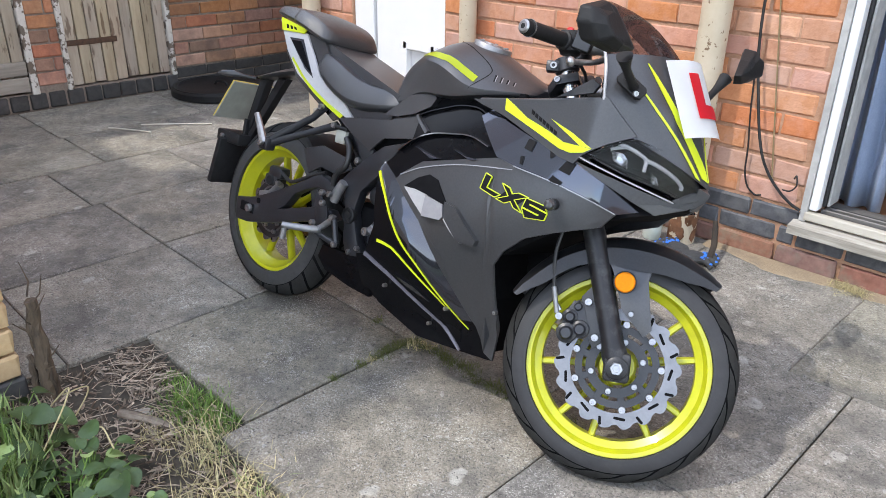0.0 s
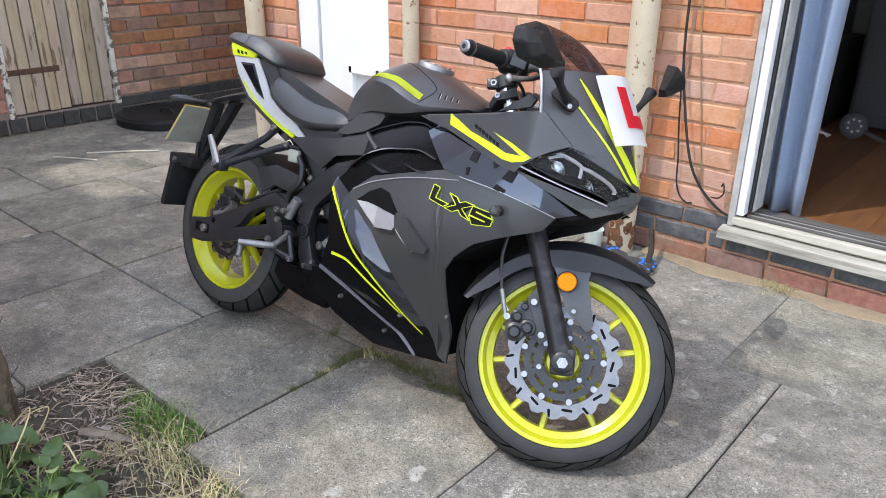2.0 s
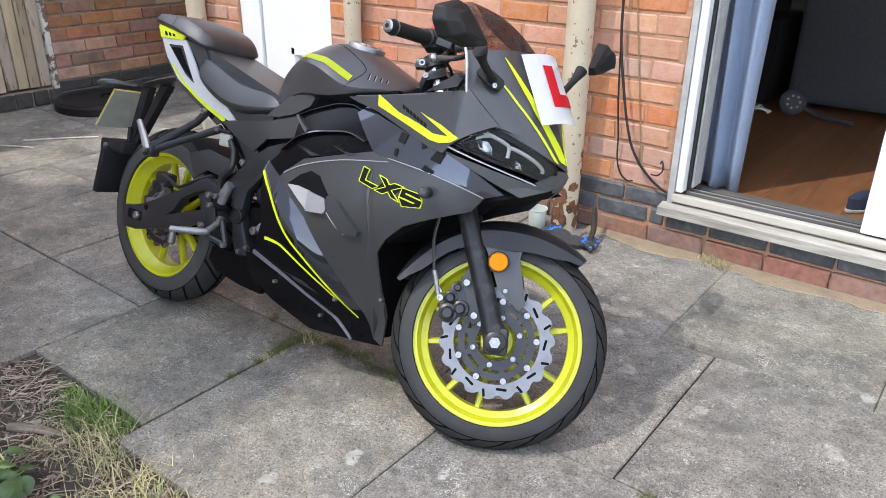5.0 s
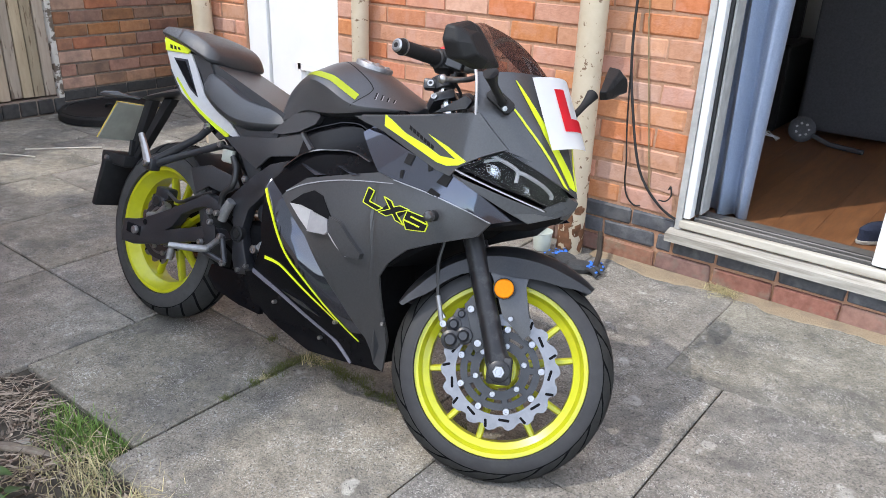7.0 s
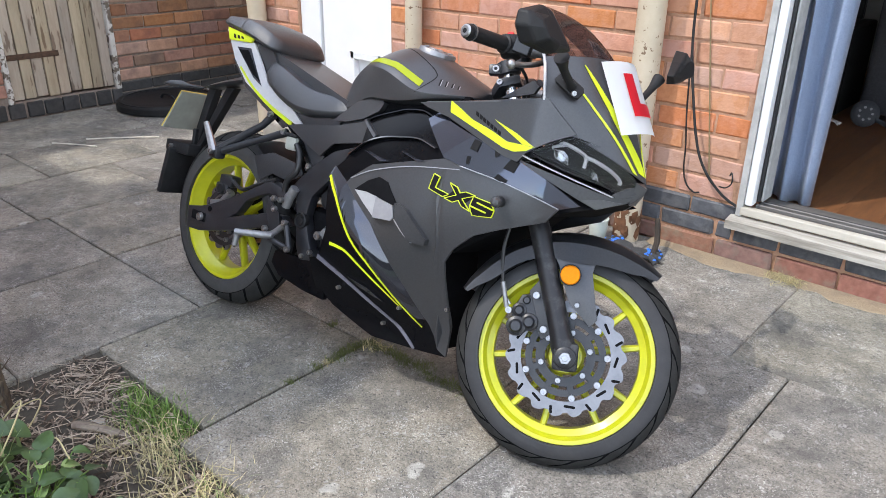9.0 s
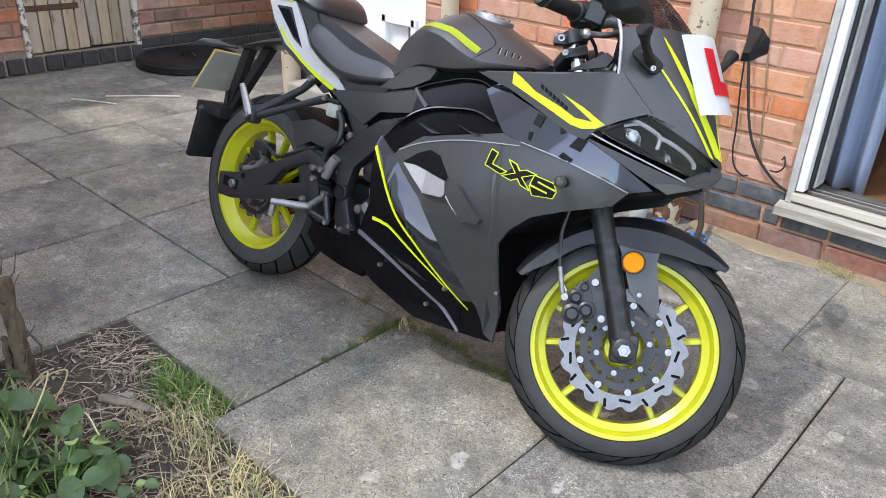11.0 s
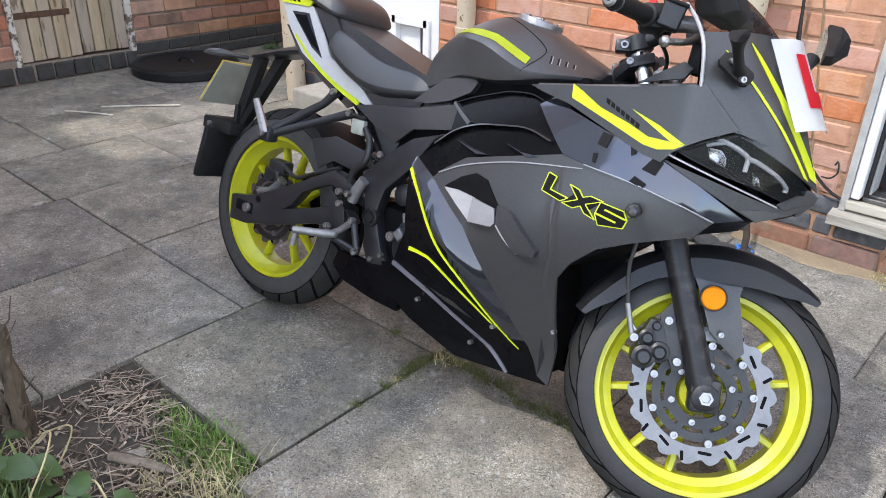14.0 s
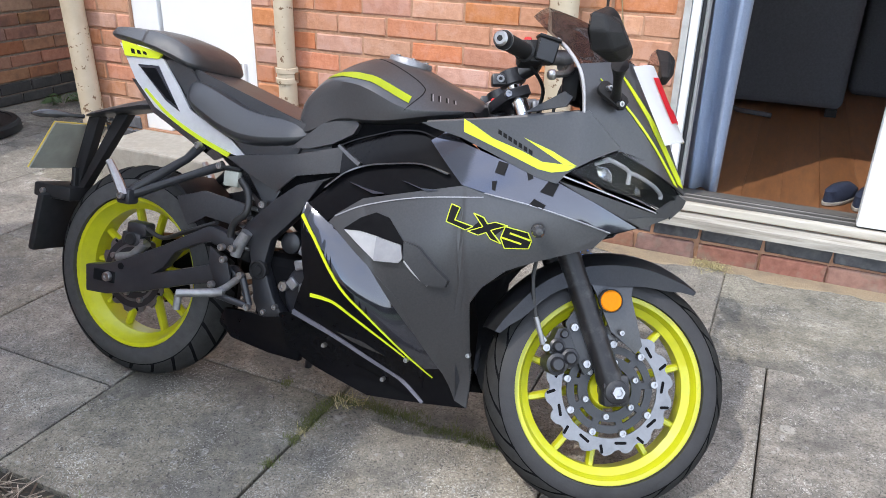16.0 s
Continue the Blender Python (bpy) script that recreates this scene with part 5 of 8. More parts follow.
# mirrors
for s in (-1, 1):
    foot = prism([(-0.034, -0.010), (-0.026, -0.017), (0.026, -0.017), (0.034, -0.010), (0.034, 0.010), (0.026, 0.017), (-0.026, 0.017), (-0.034, 0.010)], 0.010, 0.003)
    aim = Vector((0.55, 0.72 * s, 0.42)).to_track_quat("Z", "Y").to_matrix().to_4x4()
    base = part("mirror_stalk", tube(spline([(1.268, 0.170 * s, 0.893), (1.272, 0.198 * s, 0.908 + 0.003 * s), (1.276, 0.232 * s, 0.930 + 0.010 * s), (1.280, (0.262 if s < 0 else 0.268) * s, 0.960 + 0.018 * s)], 5), [0.012, 0.011, 0.010, 0.0095, 0.009] + [0.009] * 6 + [0.010, 0.011, 0.013, 0.015, 0.017], 12), BLACK_PLASTIC, bike, "black mirror stalk", smooth=True)
    part("mirror_foot", foot, BLACK_PLASTIC, base, smooth=True, at=Matrix.Translation((1.258, 0.162 * s, 0.893)) @ aim @ pose(0, 0, 0, 0, 0, 35 * s))
    for dx, dz in ((-0.012, 0.016), (0.014, -0.012)):
        part("bolt", bolt_mesh(0.006), STEEL, base, smooth=True, at=Matrix.Translation((1.266 + dx, 0.176 * s, 0.892 + dz)) @ pose(0, 0, 0, 0, 0, 40 if s < 0 else 140))
    shell = bmesh.new()
    up, on_x, in_y = (0.002, 0.0, 0.0) if s < 0 else (0.036, 0.020, -0.002)
    if s < 0:
        outl = [(0.258, 0.953), (0.292, 0.994), (0.326, 1.025), (0.350, 1.029), (0.398, 1.008), (0.400, 0.978), (0.380, 0.946), (0.318, 0.938)]
    else:
        outl = [(0.237, 0.985), (0.292, 1.030), (0.345, 1.066), (0.398, 1.062), (0.420, 1.035), (0.430, 1.002), (0.350, 0.980), (0.275, 0.968)]
    front_v, mid_v, back_v = [], [], []
    for y, z in outl:
        yc, zc = 0.338 - in_y, 0.982 + up
        front_v.append(shell.verts.new(((1.294 - 0.30 * (z - zc) if s < 0 else 1.305) + on_x, s * (yc + (y - yc) * 0.55), zc + (z - zc) * 0.55)))
        mid_v.append(shell.verts.new(((1.280 - 0.22 * (z - zc) if s < 0 else 1.288) + on_x - (y - yc) * 0.18, s * (yc + (y - yc) * 0.93), zc + (z - zc) * 0.93)))
        back_v.append(shell.verts.new((1.258 + on_x - (y - yc) * 0.32, s * y, z)))
    for a, b in ((front_v, mid_v), (mid_v, back_v)):
        for i in range(8):
            j = (i + 1) % 8
            shell.faces.new((a[i], a[j], b[j], b[i]))
    shell.faces.new(front_v), shell.faces.new(back_v)
    bmesh.ops.recalc_face_normals(shell, faces=shell.faces[:])
    head = part("mirror", shell, BLACK_PLASTIC, base, "black angular mirror housing")
    bev = head.modifiers.new("soft", "BEVEL")
    bev.width, bev.segments = 0.005, 3
    gl = bmesh.new()
    gl.faces.new([gl.verts.new((1.2565 + on_x - (y - 0.338 + in_y) * 0.32, s * (0.338 - in_y + (y - 0.338 + in_y) * 0.92), 0.982 + up + (z - 0.982 - up) * 0.90)) for y, z in outl])
    bmesh.ops.solidify(gl, geom=gl.faces[:], thickness=0.002)
    part("mirror_glass", gl, MIRROR_GLASS, base)

# side marker on the fairing and the drawn mark beside it
for s in (-1, 1):
    turn = pose(1.156, s * 0.192, 0.612) if s < 0 else pose(1.156, 0.192, 0.612, 0, 0, 180)
    stalk = part("indicator_stem", lathe([(0, -0.006), (0.011, -0.006), (0.013, 0.004), (0.013, 0.02), (0, 0.02)], 14, axis="Y"), BLACK_PLASTIC, bike, "black indicator stem", smooth=True, at=turn)
    part("side_indicator", lathe([(0, -0.030), (0.007, -0.029), (0.0125, -0.023), (0.0145, -0.012), (0.013, -0.004), (0, -0.002)], 9, axis="Y"), SMOKE, stalk, "smoked side indicator", at=pose(0, 0, 0, 0, 20, 25))


def outlined(points, closed=True):
    """An emblem block: a dark field with a lime outline."""
    panel("emblem_field", points, side_width, FLAT_BLACK, fairing, 0.002, 0.003, cuts=1, both=False)
    n = len(points)
    for i in range(n):
        strip_panel("emblem_outline", [points[i], points[(i + 1) % n]], 0.0017, 0.0017, side_width, LIME_TRIM, fairing, 0.0035, 0.004, both=False)


outlined([(0.971, 0.639), (0.990, 0.634), (0.983, 0.607), (1.023, 0.599), (1.008, 0.590), (0.965, 0.601)])
outlined([(1.021, 0.627), (1.043, 0.621), (1.053, 0.609), (1.068, 0.615), (1.094, 0.611), (1.061, 0.597), (1.085, 0.572), (1.062, 0.579), (1.052, 0.591), (1.036, 0.583), (1.013, 0.588), (1.044, 0.602)])
outlined([(1.090, 0.609), (1.137, 0.603), (1.146, 0.587), (1.141, 0.570), (1.093, 0.564), (1.083, 0.584)])
for line in ([(1.101, 0.597), (1.144, 0.588)], [(1.083, 0.586), (1.126, 0.578)]):
    strip_panel("emblem_outline", line, 0.0034, 0.0034, side_width, LIME_TRIM, fairing, 0.0038, 0.004, both=False)

# lower fairing, belly pan, stripes
def lower_width(x, z):
    """The lower fairing: its upper facet leans in under the side fairing."""
    s = (x - 0.608) * 0.72 + (z - 0.56) * 0.69
    return side_width(x, z) - 0.006 - min(0.034, 0.46 * max(0.0, s - 0.004)) * min(1.0, max(0.0, (z - 0.22) / 0.10)) + 0.03 * min(0.0, s)


lower = panel("lower_fairing", [(0.606, 0.589), (0.683, 0.556), (0.689, 0.558), (0.806, 0.482), (0.886, 0.418), (0.922, 0.334), (0.998, 0.176), (1.023, 0.164), (0.916, 0.149), (0.852, 0.173), (0.771, 0.217), (0.688, 0.277), (0.602, 0.327), (0.648, 0.348), (0.650, 0.380), (0.648, 0.460), (0.604, 0.556)], lower_width, FACET, cuts=7, label="gloss black lower fairing")
# below the facet a duller black paints in the dark reflection
for ob in bike.children:
    if ob.name.startswith("lower_fairing"):
        ob.data.materials.append(GLOSS_DEEP)
        for f in ob.data.polygons:
            if (f.center.x - 0.608) * 0.72 + (f.center.z - 0.56) * 0.69 < -0.004 or f.center.z < 0.24:
                f.material_index = 1
strip_panel("lime_line", [(0.608, 0.560), (0.636, 0.530), (0.663, 0.500), (0.731, 0.412), (0.800, 0.353), (0.863, 0.293), (0.936, 0.219)], 0.008, 0.003, lower_width, LIME_TRIM, lower, 0.003)
strip_panel("lime_line", [(0.653, 0.380), (0.690, 0.378), (0.728, 0.367), (0.823, 0.308), (0.879, 0.266)], 0.009, 0.003, lower_width, LIME_TRIM, lower, 0.003)
belly = panel("belly_pan", [(0.560, 0.315), (0.602, 0.327), (0.720, 0.277), (0.850, 0.196), (0.911, 0.146), (0.782, 0.144), (0.639, 0.193), (0.578, 0.228)], lambda x, z: side_width(x, z) - 0.016, GLOSS_DEEP, label="black belly pan")
strip_panel("belly_line", [(0.606, 0.330), (0.640, 0.318), (0.727, 0.282), (0.852, 0.206), (0.916, 0.151)], 0.012, 0.007, side_width, GREY_LINE, belly, -0.004, 0.006)
panel("belly_slot", [(0.715, 0.305), (0.785, 0.290), (0.832, 0.262), (0.760, 0.284)], side_width, GLOSS, belly, -0.002, cuts=1)
for x, z in ((0.884, 0.262), (0.822, 0.196), (0.688, 0.262), (1.024, 0.300)):
    for s in (-1, 1):
        bolt(x, s * (side_width(x, z) + 0.002), z, lower, 0.0055)
bel = bmesh.new()
for x, y, z in ((0.58, 0.12, 0.23), (0.64, 0.10, 0.19), (0.78, 0.08, 0.145), (0.90, 0.035, 0.150), (1.00, 0.040, 0.175), (0.99, 0.065, 0.32), (0.94, 0.11, 0.45), (0.62, 0.13, 0.36)):
    bel.verts.new((x, y, z)), bel.verts.new((x, -y, z))
bmesh.ops.convex_hull(bel, input=bel.verts[:])
part("engine_tray", bel, DARK_IN, bike, "dark plastic tray under the engine")
# filler hull against see-through, the shade behind the panels put into its colour
core = bmesh.new()
for x, y, z in ((0.66, 0.12, 0.55), (0.72, 0.11, 0.70), (0.88, 0.12, 0.76), (1.18, 0.12, 0.70), (1.24, 0.10, 0.62), (1.10, 0.13, 0.54), (1.02, 0.13, 0.45), (0.80, 0.14, 0.42)):
    core.verts.new((x, y, z)), core.verts.new((x, -y, z))
bmesh.ops.convex_hull(core, input=core.verts[:])
part("inner_body", core, DARK_IN, bike, "near-black filler behind the panels, dark for their shade")

# -- tank, seats, tail --
def loft(name, sections, material, parent=None, label="", close=True, sub=1, sharp=None):
    """A skin over cross sections; each is a height line of (half width, z) at its x, mirrored to both sides."""
    bm = bmesh.new()
    rows = []
    for x, sec in sections:
        row = [bm.verts.new((x + (q[2] if len(q) > 2 else 0), -q[0], q[1])) for q in sec]
        row += [bm.verts.new((x + (q[2] if len(q) > 2 else 0), q[0], q[1])) for q in sec[::-1] if q[0] > 1e-5]
        rows.append(row)
    n = len(rows[0])
    crease = bm.edges.layers.float.new("crease_edge")
    for a, b in zip(rows, rows[1:]):
        for i in range(n - 1 if not close else n):
            bm.faces.new((a[i], a[(i + 1) % n], b[(i + 1) % n], b[i]))
    bm.faces.new(rows[0][::-1]), bm.faces.new(rows[-1])
    for a, b in zip(rows, rows[1:]):
        for i, k in (sharp or {}).items():
            for c in (i, n - 1 - i):
                e = bm.edges.get((a[c % n], b[c % n]))
                if e:
                    e[crease] = k
    bmesh.ops.recalc_face_normals(bm, faces=bm.faces[:])
    ob = part(name, bm, material, parent or bike, label, smooth=True)
    if sub:
        ob.modifiers.new("round", "SUBSURF").levels = sub
        ob.modifiers["round"].render_levels = sub
    return ob


tank = loft("fuel_tank", [
    (0.492, [(0.045, 0.745), (0.068, 0.752), (0.048, 0.795), (0.038, 0.806), (0.022, 0.814), (0.0, 0.816)]),
    (0.535, [(0.070, 0.730), (0.094, 0.738), (0.068, 0.838), (0.054, 0.850), (0.030, 0.858), (0.0, 0.860)]),
    (0.580, [(0.082, 0.745), (0.108, 0.755), (0.084, 0.869), (0.068, 0.883), (0.036, 0.895), (0.0, 0.898)]),
    (0.630, [(0.086, 0.775), (0.112, 0.788), (0.113, 0.872), (0.096, 0.893), (0.045, 0.920), (0.0, 0.926)]),
    (0.693, [(0.090, 0.780), (0.125, 0.788), (0.139, 0.869), (0.120, 0.895), (0.050, 0.940), (0.0, 0.948)]),
    (0.750, [(0.090, 0.782), (0.132, 0.790), (0.141, 0.848), (0.118, 0.880), (0.052, 0.936), (0.0, 0.945)]),
    (0.809, [(0.090, 0.790), (0.136, 0.802), (0.141, 0.821), (0.112, 0.852), (0.055, 0.916), (0.0, 0.928)]),
    (0.870, [(0.085, 0.800), (0.120, 0.818), (0.124, 0.827), (0.100, 0.850), (0.050, 0.888), (0.0, 0.900)]),
    (0.940, [(0.060, 0.815), (0.088, 0.830), (0.090, 0.837), (0.072, 0.847), (0.036, 0.865), (0.0, 0.873)]),
    (0.965, [(0.040, 0.820), (0.060, 0.832), (0.062, 0.836), (0.050, 0.842), (0.028, 0.853), (0.0, 0.858)]),
], MATTE, label="satin charcoal fuel tank with a lime stripe", sub=2, sharp={1: 0.95, 2: 0.95, 3: 0.6, 4: 0.4})
part("filler_cap", lathe([(0, 0.003), (0.046, 0.003), (0.050, 0.002), (0.052, -0.001), (0.052, -0.02), (0, -0.02)], 36), CAST, tank, "steel filler cap", smooth=True, at=pose(0.755, 0, 0.942, 0, 10, 0))
part("cap_centre", lathe([(0, 0.006), (0.026, 0.005), (0.028, 0.002), (0, 0.002)], 28), STEEL, tank, smooth=True, at=pose(0.755, 0, 0.942, 0, 10, 0))
for k in range(6):
    part("cap_bolt", bolt_mesh(0.0045, 0.003), STEEL, tank, smooth=True, at=pose(0.755, 0, 0.942, 0, 10, 0) @ pose(0.039 * math.cos(k * math.pi / 3), 0.039 * math.sin(k * math.pi / 3), 0.0035, 90, 0, 0))
for s in (-1, 1):
    st = bmesh.new()
    line = spline([(0.575, 0.070 * s, 0.882), (0.630, 0.100 * s, 0.892), (0.690, 0.124 * s, 0.892), (0.722, 0.124 * s, 0.886), (0.765, 0.122 * s, 0.868), (0.815, 0.118 * s, 0.846)], 5)
    lines = []
    for i, p in enumerate(line):
        w = 0.004 + 0.006 * min(1.0, i / 8)
        lines.append([st.verts.new(p + Vector((0, s * w * 0.9, -w * 0.8))), st.verts.new(p + Vector((0, -s * w * 0.5, w * 0.75)))])
    for a, b in zip(lines, lines[1:]):
        st.faces.new((a[0], a[1], b[1], b[0]))
    bmesh.ops.solidify(st, geom=st.faces[:], thickness=0.003)
    bmesh.ops.recalc_face_normals(st, faces=st.faces[:])
    stripe = part("tank_stripe", st, LIME_TRIM, tank, "lime tank stripe", smooth=True)
    wrap = stripe.modifiers.new("lay", "SHRINKWRAP")
    wrap.target, wrap.offset, wrap.wrap_method = tank, 0.0015, "NEAREST_SURFACEPOINT"
    for k in range(4):
        c = Vector((0.856 + 0.016 * k, s * (0.098 - 0.0065 * k), 0.862 - 0.003 * k))
        up = Vector((-0.0045, -0.0090 * s, 0.0072)) * (1.0 - 0.14 * k)
        slit = part("tank_louvre", tube([c + up * (1 - j / 4) - up * (j / 4) for j in range(5)], 0.0022, 8), FLAT_BLACK, tank, smooth=True)
        ridge = part("louvre_edge", tube([c + Vector((0.0036, 0, 0)) + up * (0.9 - j / 4) - up * (j / 4 - 0.1) for j in range(5)], 0.0011, 6), EDGE, tank, smooth=True)
        for ob, lift in ((slit, 0.0004), (ridge, 0.0008)):
            wrap = ob.modifiers.new("lay", "SHRINKWRAP")
            wrap.target, wrap.offset, wrap.wrap_method = tank, lift, "NEAREST_SURFACEPOINT"
for s in (-1, 1):
    seam = tube(spline([(0.672, 0.040 * s, 0.940), (0.750, 0.068 * s, 0.922), (0.822, 0.084 * s, 0.892), (0.836, 0.098 * s, 0.868), (0.812, 0.139 * s, 0.822)], 8), 0.0014, 6)
    seam = part("tank_seam", seam, FLAT_BLACK, tank, smooth=True)
    wrap = seam.modifiers.new("lay", "SHRINKWRAP")
    wrap.target, wrap.offset, wrap.wrap_method = tank, 0.0006, "NEAREST_SURFACEPOINT"
panel("tank_skirt", [(0.548, 0.728), (0.590, 0.765), (0.632, 0.797), (0.668, 0.796), (0.692, 0.779), (0.680, 0.755), (0.630, 0.726), (0.570, 0.708), (0.521, 0.704)], lambda x, z: 0.100 + 0.10 * max(0.0, 0.797 - z), MATTE, lift=0.006, thick=0.02, label="grey knee panel")
# added sheet whose near-black colour is the shade below the tank
panel("tank_tray", [(0.548, 0.700), (0.600, 0.760), (0.700, 0.802), (0.950, 0.836), (0.975, 0.800), (0.880, 0.755), (0.700, 0.690)], 0.088, DARK_IN, thick=0.02, label="near-black sheet painting the shaded gap under the tank")
seat = loft("rider_seat", [
    (0.188, [(0.080, 0.785), (0.098, 0.810), (0.082, 0.838), (0.0, 0.842)]),
    (0.220, [(0.116, 0.752), (0.132, 0.788), (0.108, 0.838), (0.0, 0.846)]),
    (0.300, [(0.128, 0.712), (0.146, 0.746), (0.118, 0.818), (0.0, 0.832)]),
    (0.380, [(0.124, 0.684), (0.142, 0.714), (0.112, 0.778), (0.0, 0.796)]),
    (0.460, [(0.112, 0.690), (0.128, 0.718), (0.098, 0.768), (0.0, 0.784)]),
    (0.535, [(0.094, 0.704), (0.106, 0.730), (0.080, 0.772), (0.0, 0.786)]),
    (0.566, [(0.074, 0.722), (0.084, 0.742), (0.062, 0.768), (0.0, 0.778)]),
], VINYL, label="black vinyl rider seat", sub=2, sharp={1: 0.3, 2: 0.45})
loft("pillion_seat", [
    (-0.100, [(0.050, 0.922), (0.062, 0.936), (0.048, 0.950), (0.0, 0.954)]),
    (-0.050, [(0.090, 0.918), (0.102, 0.934), (0.082, 0.956), (0.0, 0.966)]),
    (0.060, [(0.112, 0.902), (0.124, 0.918), (0.100, 0.948), (0.0, 0.958)]),
    (0.150, [(0.116, 0.880), (0.130, 0.897), (0.106, 0.932), (0.0, 0.944)]),
    (0.205, [(0.108, 0.856), (0.120, 0.876), (0.096, 0.905), (0.0, 0.915)]),
    (0.222, [(0.086, 0.862), (0.094, 0.874), (0.076, 0.888), (0.0, 0.894)]),
], VINYL, label="black vinyl pillion seat", sub=2, sharp={1: 0.3, 2: 0.5})
loft("pillion_pad", [
    (0.040, [(0.096, 0.906), (0.108, 0.918), (0.090, 0.946), (0.0, 0.956)]),
    (0.062, [(0.115, 0.900), (0.128, 0.916), (0.106, 0.952), (0.0, 0.966)]),
    (0.150, [(0.120, 0.877), (0.134, 0.896), (0.111, 0.937), (0.0, 0.950)]),
    (0.207, [(0.112, 0.852), (0.125, 0.874), (0.101, 0.909), (0.0, 0.920)]),
    (0.226, [(0.088, 0.860), (0.096, 0.873), (0.078, 0.889), (0.0, 0.896)]),
], VINYL, label="raised black vinyl pillion pad", sub=2, sharp={1: 0.3, 2: 0.5})
tail_core = bmesh.new()
for x, y, z in ((-0.06, 0.06, 0.905), (0.05, 0.085, 0.83), (0.12, 0.09, 0.755), (0.33, 0.09, 0.665), (0.60, 0.09, 0.64), (0.62, 0.09, 0.74), (0.50, 0.08, 0.735), (0.36, 0.095, 0.72), (0.24, 0.09, 0.83), (0.13, 0.09, 0.89)):
    tail_core.verts.new((x, y, z)), tail_core.verts.new((x, -y, z))
bmesh.ops.convex_hull(tail_core, input=tail_core.verts[:])
for v in tail_core.verts:
    if v.co.z > 0.76 and v.co.x > 0.25:
        v.co.z = 0.74
part("tail_unit", tail_core, MATTE, bike, "satin charcoal tail unit")
tailp = panel("tail_panel", [(-0.021, 0.910), (0.040, 0.822), (0.110, 0.757), (0.242, 0.694), (0.334, 0.661), (0.387, 0.669), (0.349, 0.699), (0.220, 0.762), (0.176, 0.819), (0.123, 0.879)], 0.104, PALE, curve=0.006, label="pale silver tail panel")
panel("tail_vent", [(0.048, 0.860), (0.112, 0.861), (0.189, 0.754), (0.145, 0.776)], 0.106, BLADE, tailp, 0.005, 0.008, cuts=1)
# near-black inset paints the shaded inside of the vent
panel("tail_vent", [(0.060, 0.853), (0.104, 0.854), (0.176, 0.768), (0.145, 0.784)], 0.106, DARK_IN, tailp, 0.007, 0.010, cuts=1)
panel("tail_emblem", [(-0.010, 0.916), (0.004, 0.878), (0.112, 0.878), (0.122, 0.892)], 0.106, LIME_TRIM, tailp, 0.005, 0.006, cuts=1, label="lime tail emblem")
for k in range(3):
    panel("lettering_bar", [(0.026 + 0.019 * k, 0.886), (0.038 + 0.019 * k, 0.884), (0.033 + 0.019 * k, 0.896 - 0.002 * k), (0.022 + 0.019 * k, 0.898 - 0.002 * k)], 0.106, FLAT_BLACK, tailp, 0.006, 0.007, cuts=0)
strip_panel("tail_line", [(0.075, 0.800), (0.157, 0.741), (0.249, 0.697), (0.345, 0.663)], 0.007, 0.012, 0.106, LIME_TRIM, tailp, 0.004, 0.008)
panel("tail_lower", [(0.020, 0.823), (0.098, 0.742), (0.230, 0.678), (0.296, 0.645), (0.330, 0.660), (0.231, 0.697), (0.096, 0.760), (0.04, 0.822)], 0.098, GLOSS)
panel("seat_cowl", [(0.120, 0.880), (0.200, 0.872), (0.240, 0.820), (0.300, 0.760), (0.380, 0.705), (0.540, 0.706), (0.532, 0.687), (0.387, 0.672), (0.349, 0.702), (0.220, 0.765), (0.176, 0.822)], 0.100, MATTE, label="satin grey seat surround")
# added sheet whose near-black colour is the shade between cover and frame
panel("frame_gap", [(0.395, 0.640), (0.480, 0.560), (0.580, 0.585), (0.660, 0.640), (0.740, 0.690), (0.700, 0.715), (0.560, 0.665), (0.430, 0.660)], 0.092, DARK_IN, thick=0.02, label="near-black sheet painting the shaded gap between cover and frame")
panel("side_cover", [(0.350, 0.661), (0.405, 0.672), (0.542, 0.690), (0.658, 0.722), (0.735, 0.695), (0.662, 0.663), (0.551, 0.641), (0.500, 0.596), (0.418, 0.629)], 0.124, MATTE, curve=0.006, label="satin grey side cover")


def side_plate(name, outline, y, thick, material, parent=None, both=True, label="", bevel=0.004):
    """A cast part of even thickness seen from the side."""
    made = None
    for s in ((-1, 1) if both else (-1,)):
        m = Matrix.Rotation(radians(90), 4, "X")
        ob = part(name, prism(outline, thick, bevel, m), material, parent or bike, label, smooth=True, at=pose(0, s * y + thick / 2, 0))
        made = made or ob
    return made


# -- frame, swing arm, engine --
frame_part = side_plate("frame_spar", [(0.655, 0.654), (0.624, 0.634), (0.594, 0.592), (0.571, 0.551), (0.500, 0.477), (0.487, 0.412), (0.523, 0.334), (0.556, 0.298), (0.488, 0.282), (0.464, 0.323), (0.450, 0.406), (0.433, 0.474), (0.413, 0.491), (0.432, 0.513), (0.499, 0.578), (0.555, 0.620)], 0.112, 0.034, FRAME_BLACK, label="black cast frame spar", bevel=0.007)
part("frame_badge", lathe([(0, -0.006), (0.010, -0.006), (0.012, -0.002), (0.019, -0.002), (0.021, -0.008), (0.024, -0.006), (0.024, 0.01), (0, 0.01)], 24, axis="Y"), BLACK_PLASTIC, frame_part, smooth=True, at=pose(0.474, -0.034, 0.400))
bolt(0.469, -0.036, 0.560, frame_part, 0.009)
for x, z in ((0.500, 0.300), (0.530, 0.318)):
    bolt(x, -0.036, z, frame_part, 0.007)
